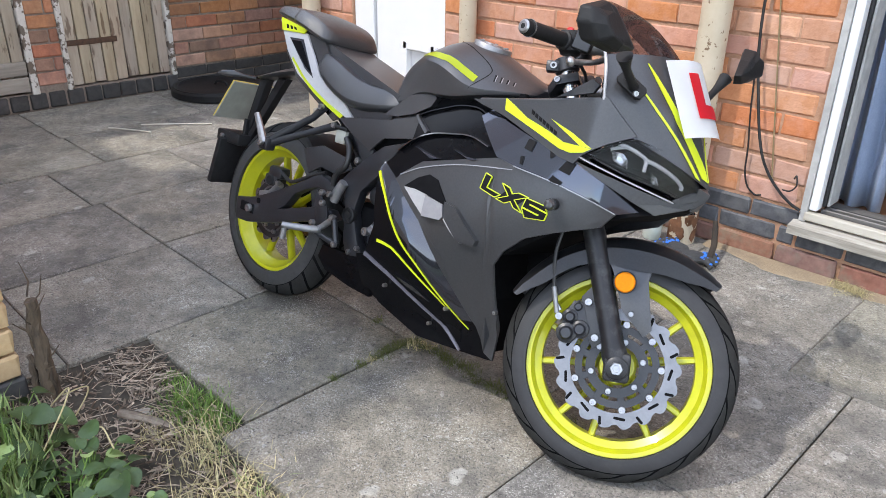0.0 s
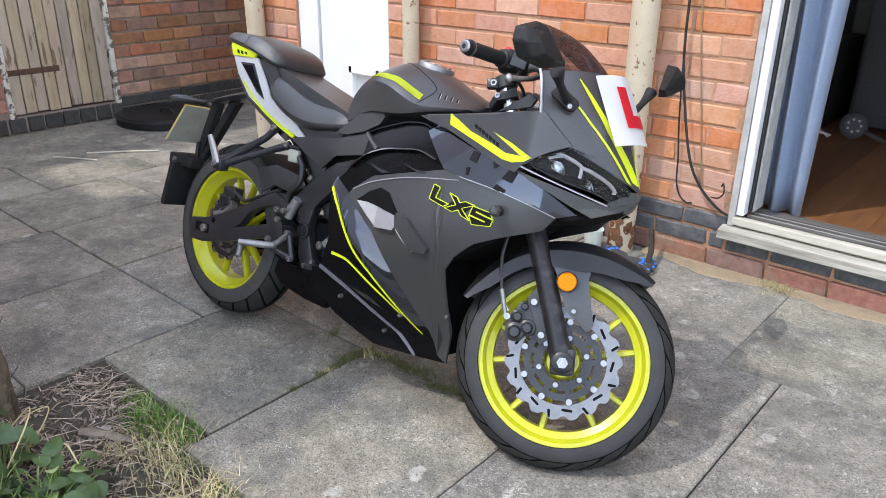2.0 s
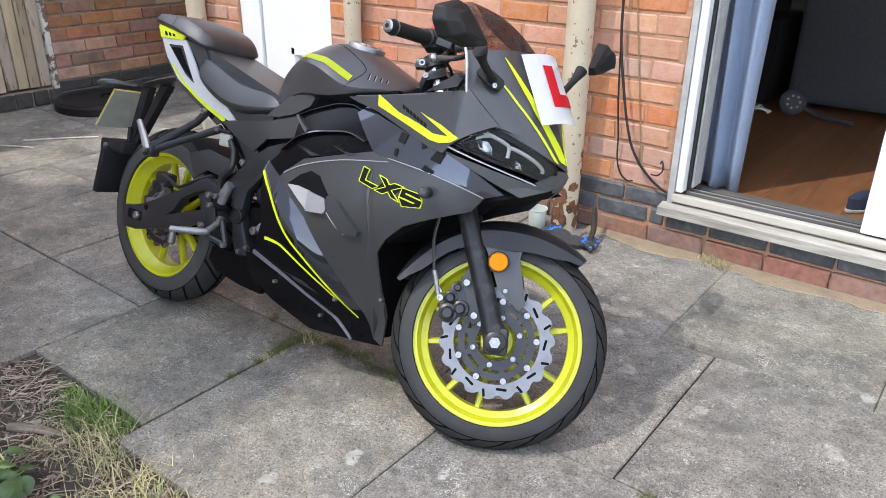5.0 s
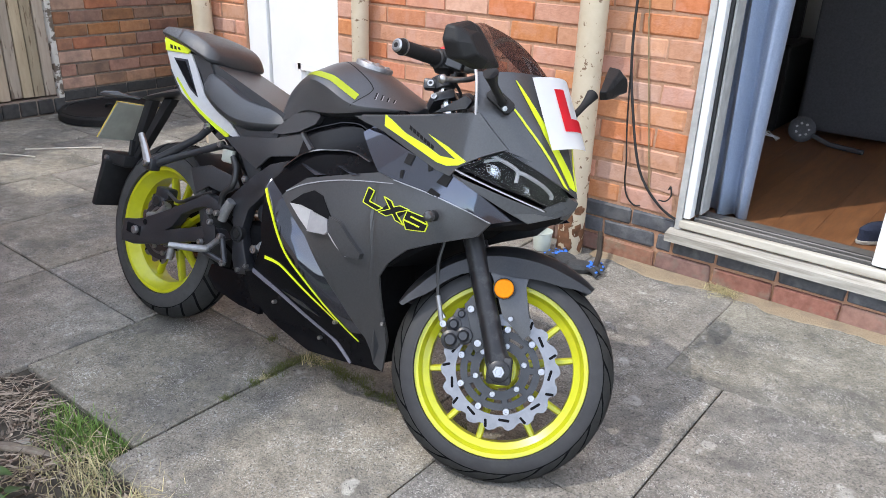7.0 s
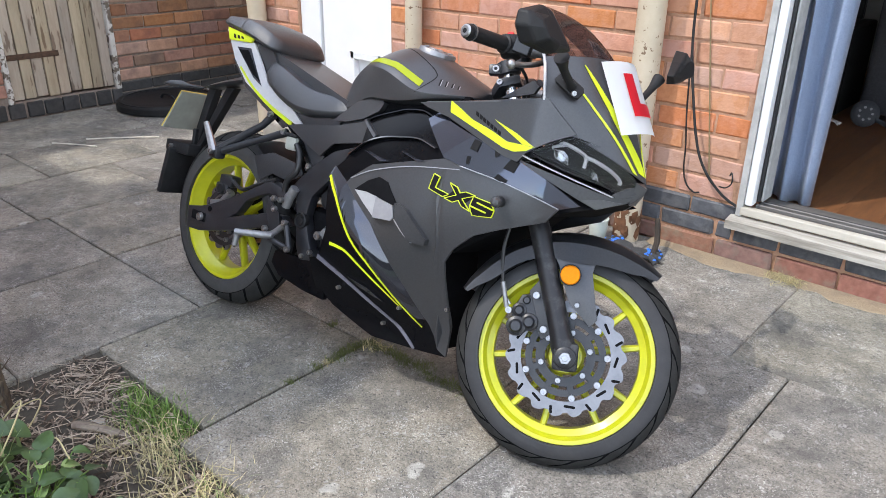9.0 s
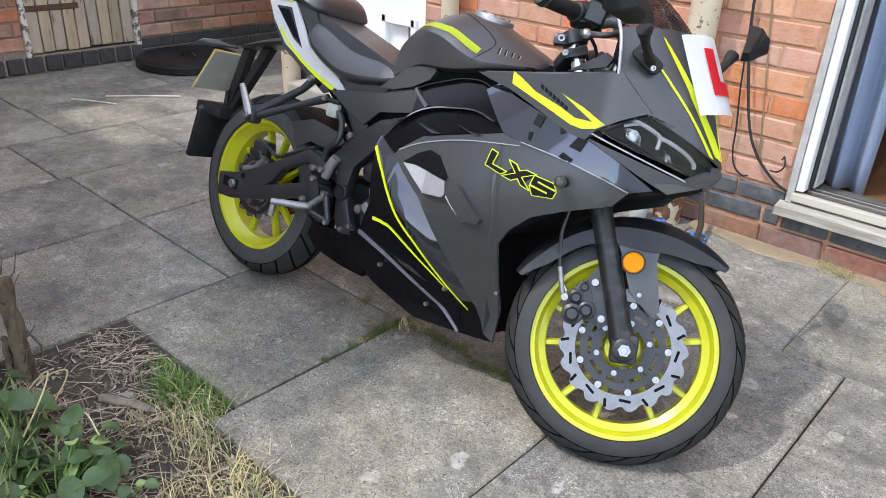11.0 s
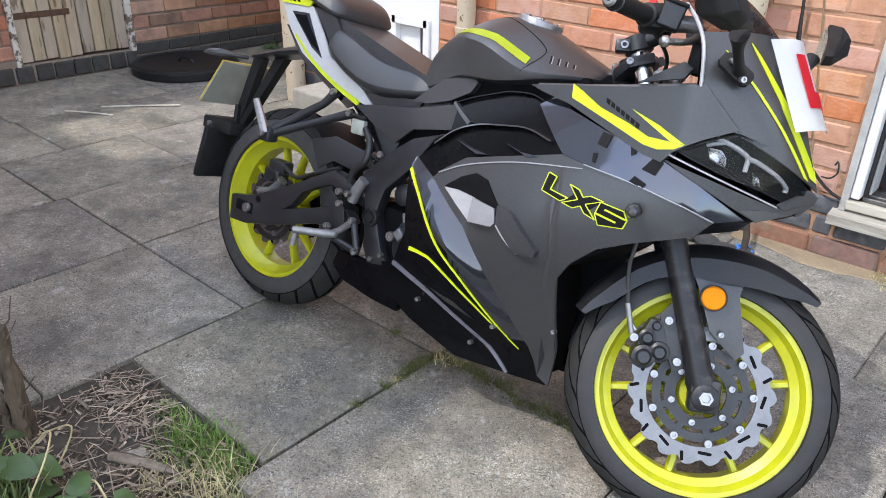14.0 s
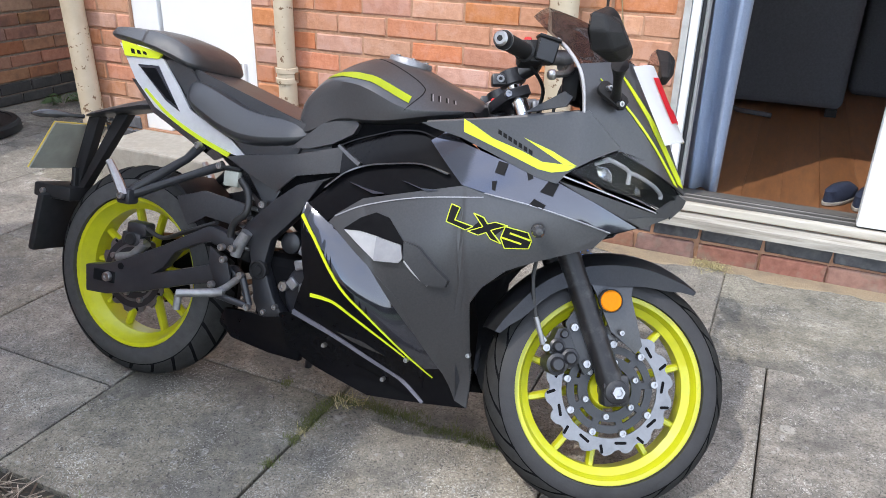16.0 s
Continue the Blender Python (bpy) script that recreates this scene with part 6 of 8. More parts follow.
side_plate("belly_rear", [(0.372, 0.247), (0.413, 0.216), (0.522, 0.200), (0.609, 0.197), (0.600, 0.305), (0.507, 0.292), (0.383, 0.287)], 0.118, 0.02, GLOSS_DEEP, label="black lower engine cover", bevel=0.004)
side_plate("frame_brace", [(0.340, 0.665), (0.372, 0.660), (0.452, 0.520), (0.470, 0.545), (0.500, 0.596), (0.430, 0.632)], 0.100, 0.012, FRAME_BLACK)
swing = side_plate("swing_arm", [(-0.054, 0.324), (0.000, 0.333), (0.047, 0.348), (0.120, 0.380), (0.196, 0.417), (0.304, 0.475), (0.331, 0.487), (0.371, 0.479), (0.415, 0.460), (0.415, 0.430), (0.375, 0.437), (0.332, 0.447), (0.291, 0.433), (0.233, 0.403), (0.198, 0.357), (0.171, 0.338), (0.330, 0.388), (0.400, 0.396), (0.430, 0.372), (0.392, 0.355), (0.275, 0.326), (0.136, 0.282), (0.017, 0.254), (-0.048, 0.251)], 0.122, 0.036, FRAME_BLACK, label="black cast swing arm", bevel=0.006)
part("axle_slot", box(-0.025, 0.048, -0.0385, -0.030, 0.287, 0.319, 0.003), DARK_IN, swing)
bolt(0.028, -0.044, 0.304, swing, 0.013)
part("swing_hole", lathe([(0, -0.004), (0.009, -0.004), (0.009, 0.01), (0, 0.01)], 16, axis="Y"), DARK_IN, swing, at=pose(0.065, -0.034, 0.338))
part("rear_axle", lathe([(0, -0.10), (0.012, -0.10), (0.012, 0.10), (0, 0.10)], 16, axis="Y"), STEEL, bike, smooth=True, at=REAR)
guard("rear_mudguard", 0.307, 30, 66, 0.092, 0.012, REAR, taper=(1.0, 0.95), material=SATIN_DARK)
for s in (-1, 1):
    hp = prism([(0.192, 0.540), (0.279, 0.566), (0.401, 0.550), (0.422, 0.526), (0.362, 0.493), (0.285, 0.502), (0.233, 0.469), (0.211, 0.506)], 0.006, 0.0015, Matrix.Rotation(radians(90), 4, "X"))
    part("hugger_side", hp, SATIN_DARK, bike, "angular black hugger panel", smooth=True, at=pose(0, 0.098 * s + 0.003, 0))
# rear caliper and its arm
rc = bmesh.new()
box(0.02, 0.085, -0.100, -0.055, 0.385, 0.425, 0.010, 2, rc)
box(0.035, 0.10, -0.098, -0.058, 0.415, 0.452, 0.008, 2, rc)
rcal = part("rear_caliper", rc, FRAME_BLACK, bike, "black rear brake caliper", smooth=True)
part("caliper_arm", tube([(0.005, -0.085, 0.345), (0.055, -0.09, 0.358), (0.10, -0.092, 0.40)], 0.013, 10), CAST, rcal, smooth=True)
part("brake_line", tube(spline([(0.10, -0.095, 0.44), (0.16, -0.10, 0.425), (0.24, -0.115, 0.455), (0.34, -0.125, 0.495)], 6), 0.006, 8), BLACK_CABLE, rcal, smooth=True)
part("piston_cap", lathe([(0, -0.105), (0.015, -0.105), (0.018, -0.10), (0.018, -0.09), (0, -0.09)], 16, axis="Y"), BLACK_PLASTIC, rcal, smooth=True, at=pose(0.055, 0, 0.405))
bolt(0.095, -0.100, 0.405, rcal, 0.007)
part("sprocket", ring_bm(0.03, 0.098, 0.060, 0.066, 38, 0.003), DARK_IN, rear_wheel)
for dz in (0.098, -0.098):
    ch = tube([(0, 0.063, 0.30 + dz), (0.42, 0.063, 0.385 + dz * 0.35)], 0.008, 8)
    part("chain", ch, RUST, bike)

# engine block with its visible bits between frame and fairing
eng = bmesh.new()
box(0.44, 0.92, -0.095, 0.10, 0.22, 0.44, 0.03, 2, eng)
engine = part("engine", eng, DARK_IN, bike, "dark engine block with cooling fins")
part("cylinder", box(0.58, 0.74, -0.08, 0.08, 0.42, 0.60, 0.02, 2), DARK_IN, engine)
for k in range(7):
    part("cooling_fin", box(0.57, 0.75, -0.088, 0.088, 0.44 + 0.022 * k, 0.446 + 0.022 * k), DARK_IN, engine)
part("engine_cover", lathe([(0, -0.012), (0.018, -0.011), (0.026, -0.006), (0.028, 0.02), (0, 0.02)], 24, axis="Y"), FRAME_BLACK, engine, smooth=True, at=pose(0.540, -0.098, 0.475))
part("engine_cover", lathe([(0, -0.025), (0.065, -0.022), (0.080, -0.012), (0.085, 0.03), (0, 0.03)], 28, axis="Y"), FRAME_BLACK, engine, smooth=True, at=pose(0.62, -0.095, 0.36))
for x, z, a in ((0.590, 0.462, 20), (0.583, 0.428, -15), (0.565, 0.380, 40), (0.600, 0.372, 0)):
    part("engine_fitting", box(-0.014, 0.014, -0.008, 0.008, -0.010, 0.014, 0.003), CAST, engine, smooth=True, at=pose(x, -0.118, z, 0, a, 0))
bolt(0.545, -0.125, 0.372, engine, 0.013)

# side cover plate and bolt, foot peg group on the right
side_plate("heel_guard", [(0.345, 0.440), (0.400, 0.405), (0.418, 0.352), (0.378, 0.330), (0.345, 0.395)], 0.150, 0.006, FRAME_BLACK, both=False, bevel=0.002)
ctrl = part("foot_control", tube([(0.380, -0.165, 0.330), (0.412, -0.165, 0.350), (0.455, -0.165, 0.388)], 0.009, 10), CAST, bike, "cast foot control bracket", smooth=True)
part("control_rod", tube([(0.455, -0.168, 0.388), (0.482, -0.168, 0.318)], 0.0085, 10), FRAME_BLACK, ctrl, smooth=True)
part("control_rod", tube([(0.380, -0.168, 0.328), (0.482, -0.168, 0.315)], 0.0085, 10), FRAME_BLACK, ctrl, smooth=True)
part("foot_peg", tube([(0.405, -0.170, 0.338), (0.395, -0.200, 0.338), (0.330, -0.245, 0.332)], [0.010, 0.011, 0.009], 12), CAST, ctrl, "cast foot peg", smooth=True)
part("pedal", tube([(0.330, -0.235, 0.332), (0.325, -0.235, 0.290)], 0.009, 10), CAST, ctrl, smooth=True)
part("master_cylinder", tube([(0.412, -0.140, 0.425), (0.420, -0.140, 0.455), (0.440, -0.140, 0.488)], [0.013, 0.015, 0.014], 14), CAST, ctrl, "cast brake cylinder", smooth=True)
for x, z in ((0.455, 0.388), (0.482, 0.316), (0.403, 0.418), (0.425, 0.449), (0.375, 0.352), (0.405, 0.338), (0.395, 0.447)):
    bolt(x, -0.176, z, ctrl, 0.009)
part("brake_hose", tube(spline([(0.385, -0.130, 0.455), (0.395, -0.135, 0.500), (0.428, -0.135, 0.535), (0.425, -0.130, 0.580), (0.395, -0.120, 0.610)], 8), 0.009, 10), BLACK_CABLE, ctrl, smooth=True)
part("brake_reservoir", box(0.340, 0.385, -0.118, -0.085, 0.588, 0.628, 0.006, 2), PLATE_BACK, ctrl, "translucent white fluid reservoir", smooth=True)
part("reservoir_cap", box(0.336, 0.389, -0.122, -0.082, 0.628, 0.638, 0.003), BLACK_PLASTIC, ctrl)
shock = part("shock_absorber", tube([(0.36, -0.02, 0.40), (0.42, -0.02, 0.62)], 0.028, 16), FRAME_BLACK, bike, smooth=True)
coil = [Vector((0.36, -0.02, 0.42)).lerp(Vector((0.415, -0.02, 0.60)), k / 80) + Vector((0, 0.036 * math.cos(k * 0.55), 0)) + Vector((0.036 * math.sin(k * 0.55), 0, 0)) for k in range(81)]
part("spring", tube(coil, 0.006, 8), CAST, shock, smooth=True)

# pillion peg hangers
for s in (-1, 1):
    hang = part("peg_hanger", tube([(0.262, 0.108 * s, 0.678), (0.225, 0.112 * s, 0.640), (0.095, 0.165 * s, 0.535)], [0.013, 0.011, 0.014], 10), FRAME_BLACK, bike, "black pillion peg hanger", smooth=True)
    part("hanger_arm", tube([(0.328, 0.104 * s, 0.636), (0.230, 0.120 * s, 0.594), (0.095, 0.165 * s, 0.528)], [0.013, 0.010, 0.014], 10), FRAME_BLACK, hang, smooth=True)
    part("hanger_joint", box(0.075, 0.118, 0.165 * s - 0.022, 0.165 * s + 0.016, 0.508, 0.548, 0.008, 2), FRAME_BLACK, hang, smooth=True)
    part("pillion_peg", tube([(0.100, 0.185 * s, 0.530), (0.080, 0.186 * s, 0.565), (0.048, 0.187 * s, 0.612)], [0.013, 0.012, 0.009], 8), STEEL, hang, "ribbed cast pillion peg", smooth=True)
    for x, y, z in ((0.262, 0.116, 0.678), (0.328, 0.112, 0.636), (0.100, 0.190, 0.530)):
        bolt(x, s * (y + 0.006), z, hang, 0.009)

# number plate bracket, plate, flap and rear indicators
brkt = loft("plate_bracket", [
    (-0.215, [(0.030, 0.700), (0.036, 0.706), (0.020, 0.714), (0.0, 0.716)]),
    (-0.120, [(0.055, 0.716), (0.062, 0.724), (0.034, 0.737), (0.0, 0.740)]),
    (0.030, [(0.060, 0.752), (0.066, 0.764), (0.040, 0.780), (0.0, 0.784)]),
    (0.150, [(0.066, 0.750), (0.072, 0.768), (0.046, 0.788), (0.0, 0.792)]),
], MATTE, label="satin grey plate bracket", sub=1, sharp={1: 0.9, 2: 0.8})
for s in (-1, 1):
    ind = part("rear_indicator", tube([(-0.180, 0.050 * s, 0.706), (-0.195, 0.085 * s, 0.706), (-0.215, 0.110 * s, 0.706), (-0.250, 0.130 * s, 0.702), (-0.275, 0.135 * s, 0.698)], [0.006, 0.006, 0.012, 0.011, 0.004], 12), SMOKE, brkt, "smoked rear indicator", smooth=True)
for arm in ([(-0.200, 0.706), (-0.160, 0.712), (-0.222, 0.500), (-0.256, 0.500)], [(-0.105, 0.722), (-0.060, 0.728), (-0.205, 0.498), (-0.228, 0.498)]):
    part("bracket_arm", prism(arm, 0.030, 0.004, Matrix.Rotation(radians(90), 4, "X")), BLACK_PLASTIC, brkt, smooth=True, at=pose(0, 0.015, 0))
part("bracket_web", box(-0.236, -0.222, -0.030, 0.030, 0.490, 0.560, 0.003), BLACK_PLASTIC, brkt)
plate_m = pose(-0.278, 0, 0.612, 0, 33, 0)
nplate = part("number_plate", box(-0.004, 0.000, -0.092, 0.092, -0.080, 0.080, 0.0), PLATE_BACK, bike, "rear number plate seen from behind, grey back with yellow edge", at=plate_m)
part("plate_edge", box(-0.0075, -0.0042, -0.094, 0.094, -0.082, 0.082), YELLOW_PLATE, nplate)
part("flap_mount", box(-0.340, -0.205, -0.060, 0.060, 0.465, 0.505, 0.006, 2), BLACK_PLASTIC, bike, smooth=True)
bolt(-0.300, -0.064, 0.484, None, 0.008)
part("mud_flap", box(-0.012, 0.012, -0.085, 0.085, -0.085, 0.085, 0.008, 2), BLACK_PLASTIC, bike, "black rubber mud flap", smooth=True, at=pose(-0.300, 0, 0.395, 0, 10, 0))
# side stand on the far side
part("side_stand", tube([(0.50, 0.11, 0.26), (0.46, 0.20, 0.12), (0.42, 0.262, -0.068)], [0.014, 0.012, 0.012], 10), FRAME_BLACK, bike, "black side stand", smooth=True)


# ---- things in the yard ----
def pipe(name, x, y, r, z0, z1, label, collars=(), lean=0.0):
    ob = thing(name, label, "drainpipe", at=pose(x, y, 0))
    pts = [(lean * (z0 + (z1 - z0) * k / 12), 0, z0 + (z1 - z0) * k / 12) for k in range(13)]
    body = tube(pts, r, 24)
    part("pipe", body, PIPE_PAINT, ob, smooth=True)
    for z in collars:
        c = part("collar", lathe([(r + 0.001, -0.035), (r + 0.008, -0.033), (r + 0.008, -0.012), (r + 0.004, -0.008), (r + 0.004, 0.008), (r + 0.008, 0.012), (r + 0.008, 0.033), (r + 0.001, 0.035)], 24), PIPE_PAINT, ob, "painted pipe collar", smooth=True, at=pose(lean * z, 0, z))
        part("collar_bolt", lathe([(0, -0.03), (0.012, -0.03), (0.012, 0.0), (0, 0.0)], 8), RUST, c, at=pose(r + 0.012, 0, 0.015))
        part("wall_bracket", box(-0.012, 0.012, 0, 0.05, -0.012, 0.012), PIPE_PAINT, c)
    return ob


pipe("drainpipe", -1.278, WALL_Y - 0.085, 0.054, -0.02, 2.9, "cream painted iron drainpipe, rusty and flaking at its foot", [1.60])
pipe("drainpipe", -2.535, WALL_Y - 0.060, 0.042, -0.02, 2.9, "cream painted iron drainpipe with a bolted collar", [0.545])
pipe("drainpipe", -3.775, WALL_Y - 0.070, 0.055, -0.02, 2.9, "cream drainpipe with rust marks at the house corner", [1.55], lean=-0.03)
rust_band = bmesh.new()
for k in range(44):
    a = rnd.uniform(-2.9, 0.3)
    z = abs(rnd.gauss(0, 0.13)) + 0.01
    s = rnd.uniform(0.008, 0.026)
    pts = []
    for i in range(7):
        b = 2 * math.pi * i / 7
        rr = s * rnd.uniform(0.6, 1.2)
        pts.append((a + rr * math.cos(b) / 0.054, z + rr * 1.4 * math.sin(b)))
    rust_band.faces.new([rust_band.verts.new((-1.278 + 0.0555 * math.cos(t), WALL_Y - 0.085 + 0.0555 * math.sin(t), max(0.0, h))) for t, h in pts])
bmesh.ops.solidify(rust_band, geom=rust_band.faces[:], thickness=0.0012)
solid("rust_flakes", rust_band, RUST, "brown rust patches where the pipe's paint flaked", "rust", kind="stuff")

# cables on the wall
def cable(points, r, label):
    return solid("cable", tube(spline(points, 8), r, 8), BLACK_CABLE, label, "cable", group="wall cables", smooth=True)


cable([(-1.150, WALL_Y - 0.020, 2.6), (-1.140, WALL_Y - 0.022, 1.3), (-1.136, WALL_Y - 0.022, 0.95), (-1.118, WALL_Y - 0.022, 0.60), (-1.100, WALL_Y - 0.020, 0.425), (-1.095, WALL_Y - 0.018, 0.33), (-1.078, WALL_Y - 0.014, 0.27), (-1.045, WALL_Y - 0.012, 0.242), (-1.020, WALL_Y - 0.010, 0.245)], 0.0035, "thin black cable hanging down the brick wall")
cable([(-1.138, WALL_Y - 0.030, 2.6), (-1.132, WALL_Y - 0.032, 1.3), (-1.128, WALL_Y - 0.032, 0.85), (-1.085, WALL_Y - 0.040, 0.60), (-1.039, WALL_Y - 0.050, 0.435), (-0.995, WALL_Y - 0.045, 0.345), (-0.940, WALL_Y - 0.035, 0.280), (-0.900, WALL_Y - 0.022, 0.245), (-0.866, WALL_Y - 0.016, 0.228)], 0.0055, "black cable looping down to the patio door")
cable([(-0.945, WALL_Y - 0.014, 0.288), (-0.915, WALL_Y - 0.020, 0.292), (-0.895, WALL_Y - 0.022, 0.318), (-0.903, WALL_Y - 0.016, 0.352), (-0.912, WALL_Y - 0.010, 0.338)], 0.003, "short loop of thin black wire on the wall")

TAN_WIRE = surface("tan_wire", (0.20, 0.15, 0.07), (0.28, 0.21, 0.11), 20, 0.6)
solid("cable", tube(spline([(-1.28, WALL_Y - 0.008, 2.3), (-1.105, WALL_Y - 0.008, 1.10), (-1.087, WALL_Y - 0.008, 0.95), (-1.044, WALL_Y - 0.008, 0.66), (-0.998, WALL_Y - 0.008, 0.353), (-0.990, WALL_Y - 0.006, 0.315)], 8), 0.0028, 6), TAN_WIRE, "thin tan wire running down the bricks", "cable", group="wall cables", smooth=True)

# gates of the outbuilding
def gate(y0, y1, boards, hinge, seed):
    g = thing("plank_gate", "old plank gate with peeling beige paint", "gate", group="outbuilding gates", at=pose(BACK_X - 0.03, 0, 0))
    r = random.Random(seed)
    w = (y1 - y0) / boards
    for k in range(boards):
        b = box(-0.012, 0.012, y0 + k * w + 0.0035, y0 + (k + 1) * w - 0.0035, 0.115 + r.uniform(0, 0.012), 1.93, 0.003)
        part("board", b, GATE_PAINT, g, at=pose(r.uniform(-0.003, 0.003), 0, 0))
    part("backing", box(-0.040, -0.016, y0 + 0.01, y1 - 0.01, 0.13, 1.90), DARK_WOOD, g)
    if hinge:
        h = part("strap_hinge", box(0.013, 0.019, y0 - 0.01, y0 + 0.33, 0.368, 0.404, 0.002), DARK_RUST, g, "rusty strap hinge")
        part("hinge_plate", box(0.012, 0.022, y0 - 0.035, y0 - 0.004, 0.315, 0.455, 0.002), RUST, h)
    return g


DARK_RUST = surface("dark_rusty_iron", (0.05, 0.030, 0.020), (0.12, 0.065, 0.038), 45, 0.85, 0.8, 80)
DARK_WOOD = surface("dark_gap_wood", (0.02, 0.016, 0.012), (0.04, 0.03, 0.022), 20, 0.9)
gate(1.790, 2.462, 9, True, 3)
gate(0.775, 1.530, 10, False, 4)
gate(-0.10, 0.60, 9, False, 5)
for y0, y1 in ((1.752, 1.788), (2.464, 2.500), (1.532, 1.577), (0.742, 0.774), (0.602, 0.640)):
    solid("gate_post", box(BACK_X - 0.05, BACK_X + 0.012, y0, y1, 0.10, 1.95, 0.004), POST_PAINT, "narrow gate post with flaking white paint", "gate post", group="gate posts")
for z0, z1 in ((0.125, 0.215), (0.225, 0.310)):
    solid("loose_board", box(BACK_X - 0.012, BACK_X + 0.014, 0.80, 1.525, z0, z1, 0.004), GREY_WOOD, "grey weathered board nailed across the gate", "board", group="gate boards")

# round black lid on the paving
lid = thing("round_lid", "large round black plastic lid lying on the paving", "lid", at=pose(-4.80, 2.66, 0.002))
part("disc", lathe([(0, 0.050), (0.05, 0.050), (0.20, 0.056), (0.30, 0.058), (0.325, 0.054), (0.335, 0.044), (0.338, 0.004), (0.330, 0.0), (0, 0.0)], 64), BLACK_PLASTIC, lid, smooth=True)
part("rim", lathe([(0.288, 0.0585), (0.292, 0.064), (0.318, 0.062), (0.322, 0.056)], 64), BLACK_PLASTIC, lid, smooth=True)
part("grip", tube(spline([(-0.05, -0.02, 0.052), (-0.03, -0.01, 0.075), (0.03, 0.01, 0.075), (0.05, 0.02, 0.052)], 5), 0.009, 8), BLACK_PLASTIC, lid, smooth=True)

# tub, gloves and stick by the drainpipe
tub = thing("plastic_tub", "small clear plastic tub standing by the drainpipe", "tub", at=pose(-1.372, 2.665, 0.0))
part("tub_body", lathe([(0.030, 0.002), (0.034, 0.0), (0.036, 0.004), (0.040, 0.075), (0.043, 0.078), (0.043, 0.082), (0.039, 0.082), (0.034, 0.008), (0, 0.006)], 24), surface("cloudy_plastic", (0.50, 0.55, 0.50), (0.58, 0.63, 0.58), 12, 0.3), tub, smooth=True)
GLOVE = surface("dark_work_glove", (0.025, 0.027, 0.03), (0.05, 0.052, 0.055), 60, 0.8, 0.4, 200)
BLUE_RUBBER = surface("blue_glove_rubber", (0.02, 0.13, 0.55), (0.03, 0.18, 0.66), 40, 0.4)


def glove(at, seed):
    r = random.Random(seed)
    g = thing("work_glove", "dark work glove with blue rubber grips, lying on the paving", "glove", group="work gloves", at=at)
    palm = lathe([(0, -0.005), (0.035, 0.0), (0.042, 0.018), (0.034, 0.034), (0, 0.040)], 14)
    bmesh.ops.scale(palm, vec=(1.35, 0.9, 1.0), verts=palm.verts)
    part("palm", palm, GLOVE, g, smooth=True)
    for k in range(4):
        a = radians(-36 + 22 * k)
        d = Vector((math.cos(a), math.sin(a), 0))
        pts = [d * 0.035 + Vector((0, 0, 0.018)), d * 0.070 + Vector((0, 0, 0.026)), d * 0.098 + Vector((0, 0, 0.012))]
        part("finger", tube(spline(pts, 4), 0.0105, 8), GLOVE, g, smooth=True)
        for j in range(4):
            part("grip_pad", lathe([(0, 0.005), (0.006, 0.003), (0.008, 0), (0, -0.004)], 8), BLUE_RUBBER, g, smooth=True, at=Matrix.Translation(d * (0.046 + 0.015 * j) + Vector((0, 0, 0.034 - 0.003 * j))))
    return g


glove(pose(-1.215, 2.600, 0.0, 0, 0, 160), 1)
glove(pose(-1.140, 2.575, 0.0, 0, 0, 20), 2)
solid("short_stick", tube([(-1.15, 2.75, 0.11), (-1.10, 2.66, 0.055), (-1.07, 2.56, 0.012)], [0.010, 0.012, 0.012], 8), DARK_WOOD, "dark tool handle leaning by the drainpipe", "stick", smooth=True)

# inside the room
sofa = thing("sofa", "dark grey fabric sofa seen from behind", "sofa", at=pose(0, 0, FLOOR_Z))
part("sofa_back", box(-0.95, -0.18, 4.72, 4.92, 0.045, 0.86, 0.04, 3), SOFA, sofa, smooth=True)
part("sofa_seat", box(-0.93, -0.20, 4.92, 5.55, 0.045, 0.45, 0.04, 3), SOFA, sofa, smooth=True)
part("sofa_foot", box(-0.26, -0.20, 4.74, 4.80, 0.0, 0.045), BLACK_PLASTIC, sofa)
part("sofa_foot", box(-0.93, -0.87, 4.74, 4.80, 0.0, 0.045), BLACK_PLASTIC, sofa)
cush = box(-0.06, 0.34, 5.35, 5.50, 0.62, 0.98, 0.06, 3)
chair = thing("armchair", "dim armchair with a red cushion at the back of the room", "armchair", at=pose(0, 0, FLOOR_Z))
part("armchair_body", box(-0.12, 0.75, 5.45, 6.2, 0.0, 0.62, 0.05, 3), SOFA, chair, smooth=True)
part("cushion", cush, surface("red_cushion", (0.35, 0.02, 0.03), (0.42, 0.03, 0.04), 60, 0.9), chair, "red cushion", smooth=True)
cab = thing("tv_stand", "black television stand in the dim room", "tv stand", at=pose(0, 0, FLOOR_Z))
part("stand_body", box(-1.60, -1.06, 4.75, 5.25, 0.0, 0.50, 0.01), BLACK_PLASTIC, cab)
part("screen", box(-1.58, -1.08, 4.95, 5.0, 0.52, 1.05, 0.008), BLACK_PLASTIC, cab)
vac = thing("vacuum_head", "round grey vacuum cleaner head with a tube lying on the floor", "vacuum cleaner", at=pose(-0.875, 4.60, FLOOR_Z))
part("disc_head", lathe([(0, -0.018), (0.045, -0.020), (0.060, -0.016), (0.072, -0.006), (0.072, 0.012), (0, 0.02)], 28, axis="Y"), SOFA, vac, smooth=True, at=pose(0, 0, 0.074, -12, 0, 20))
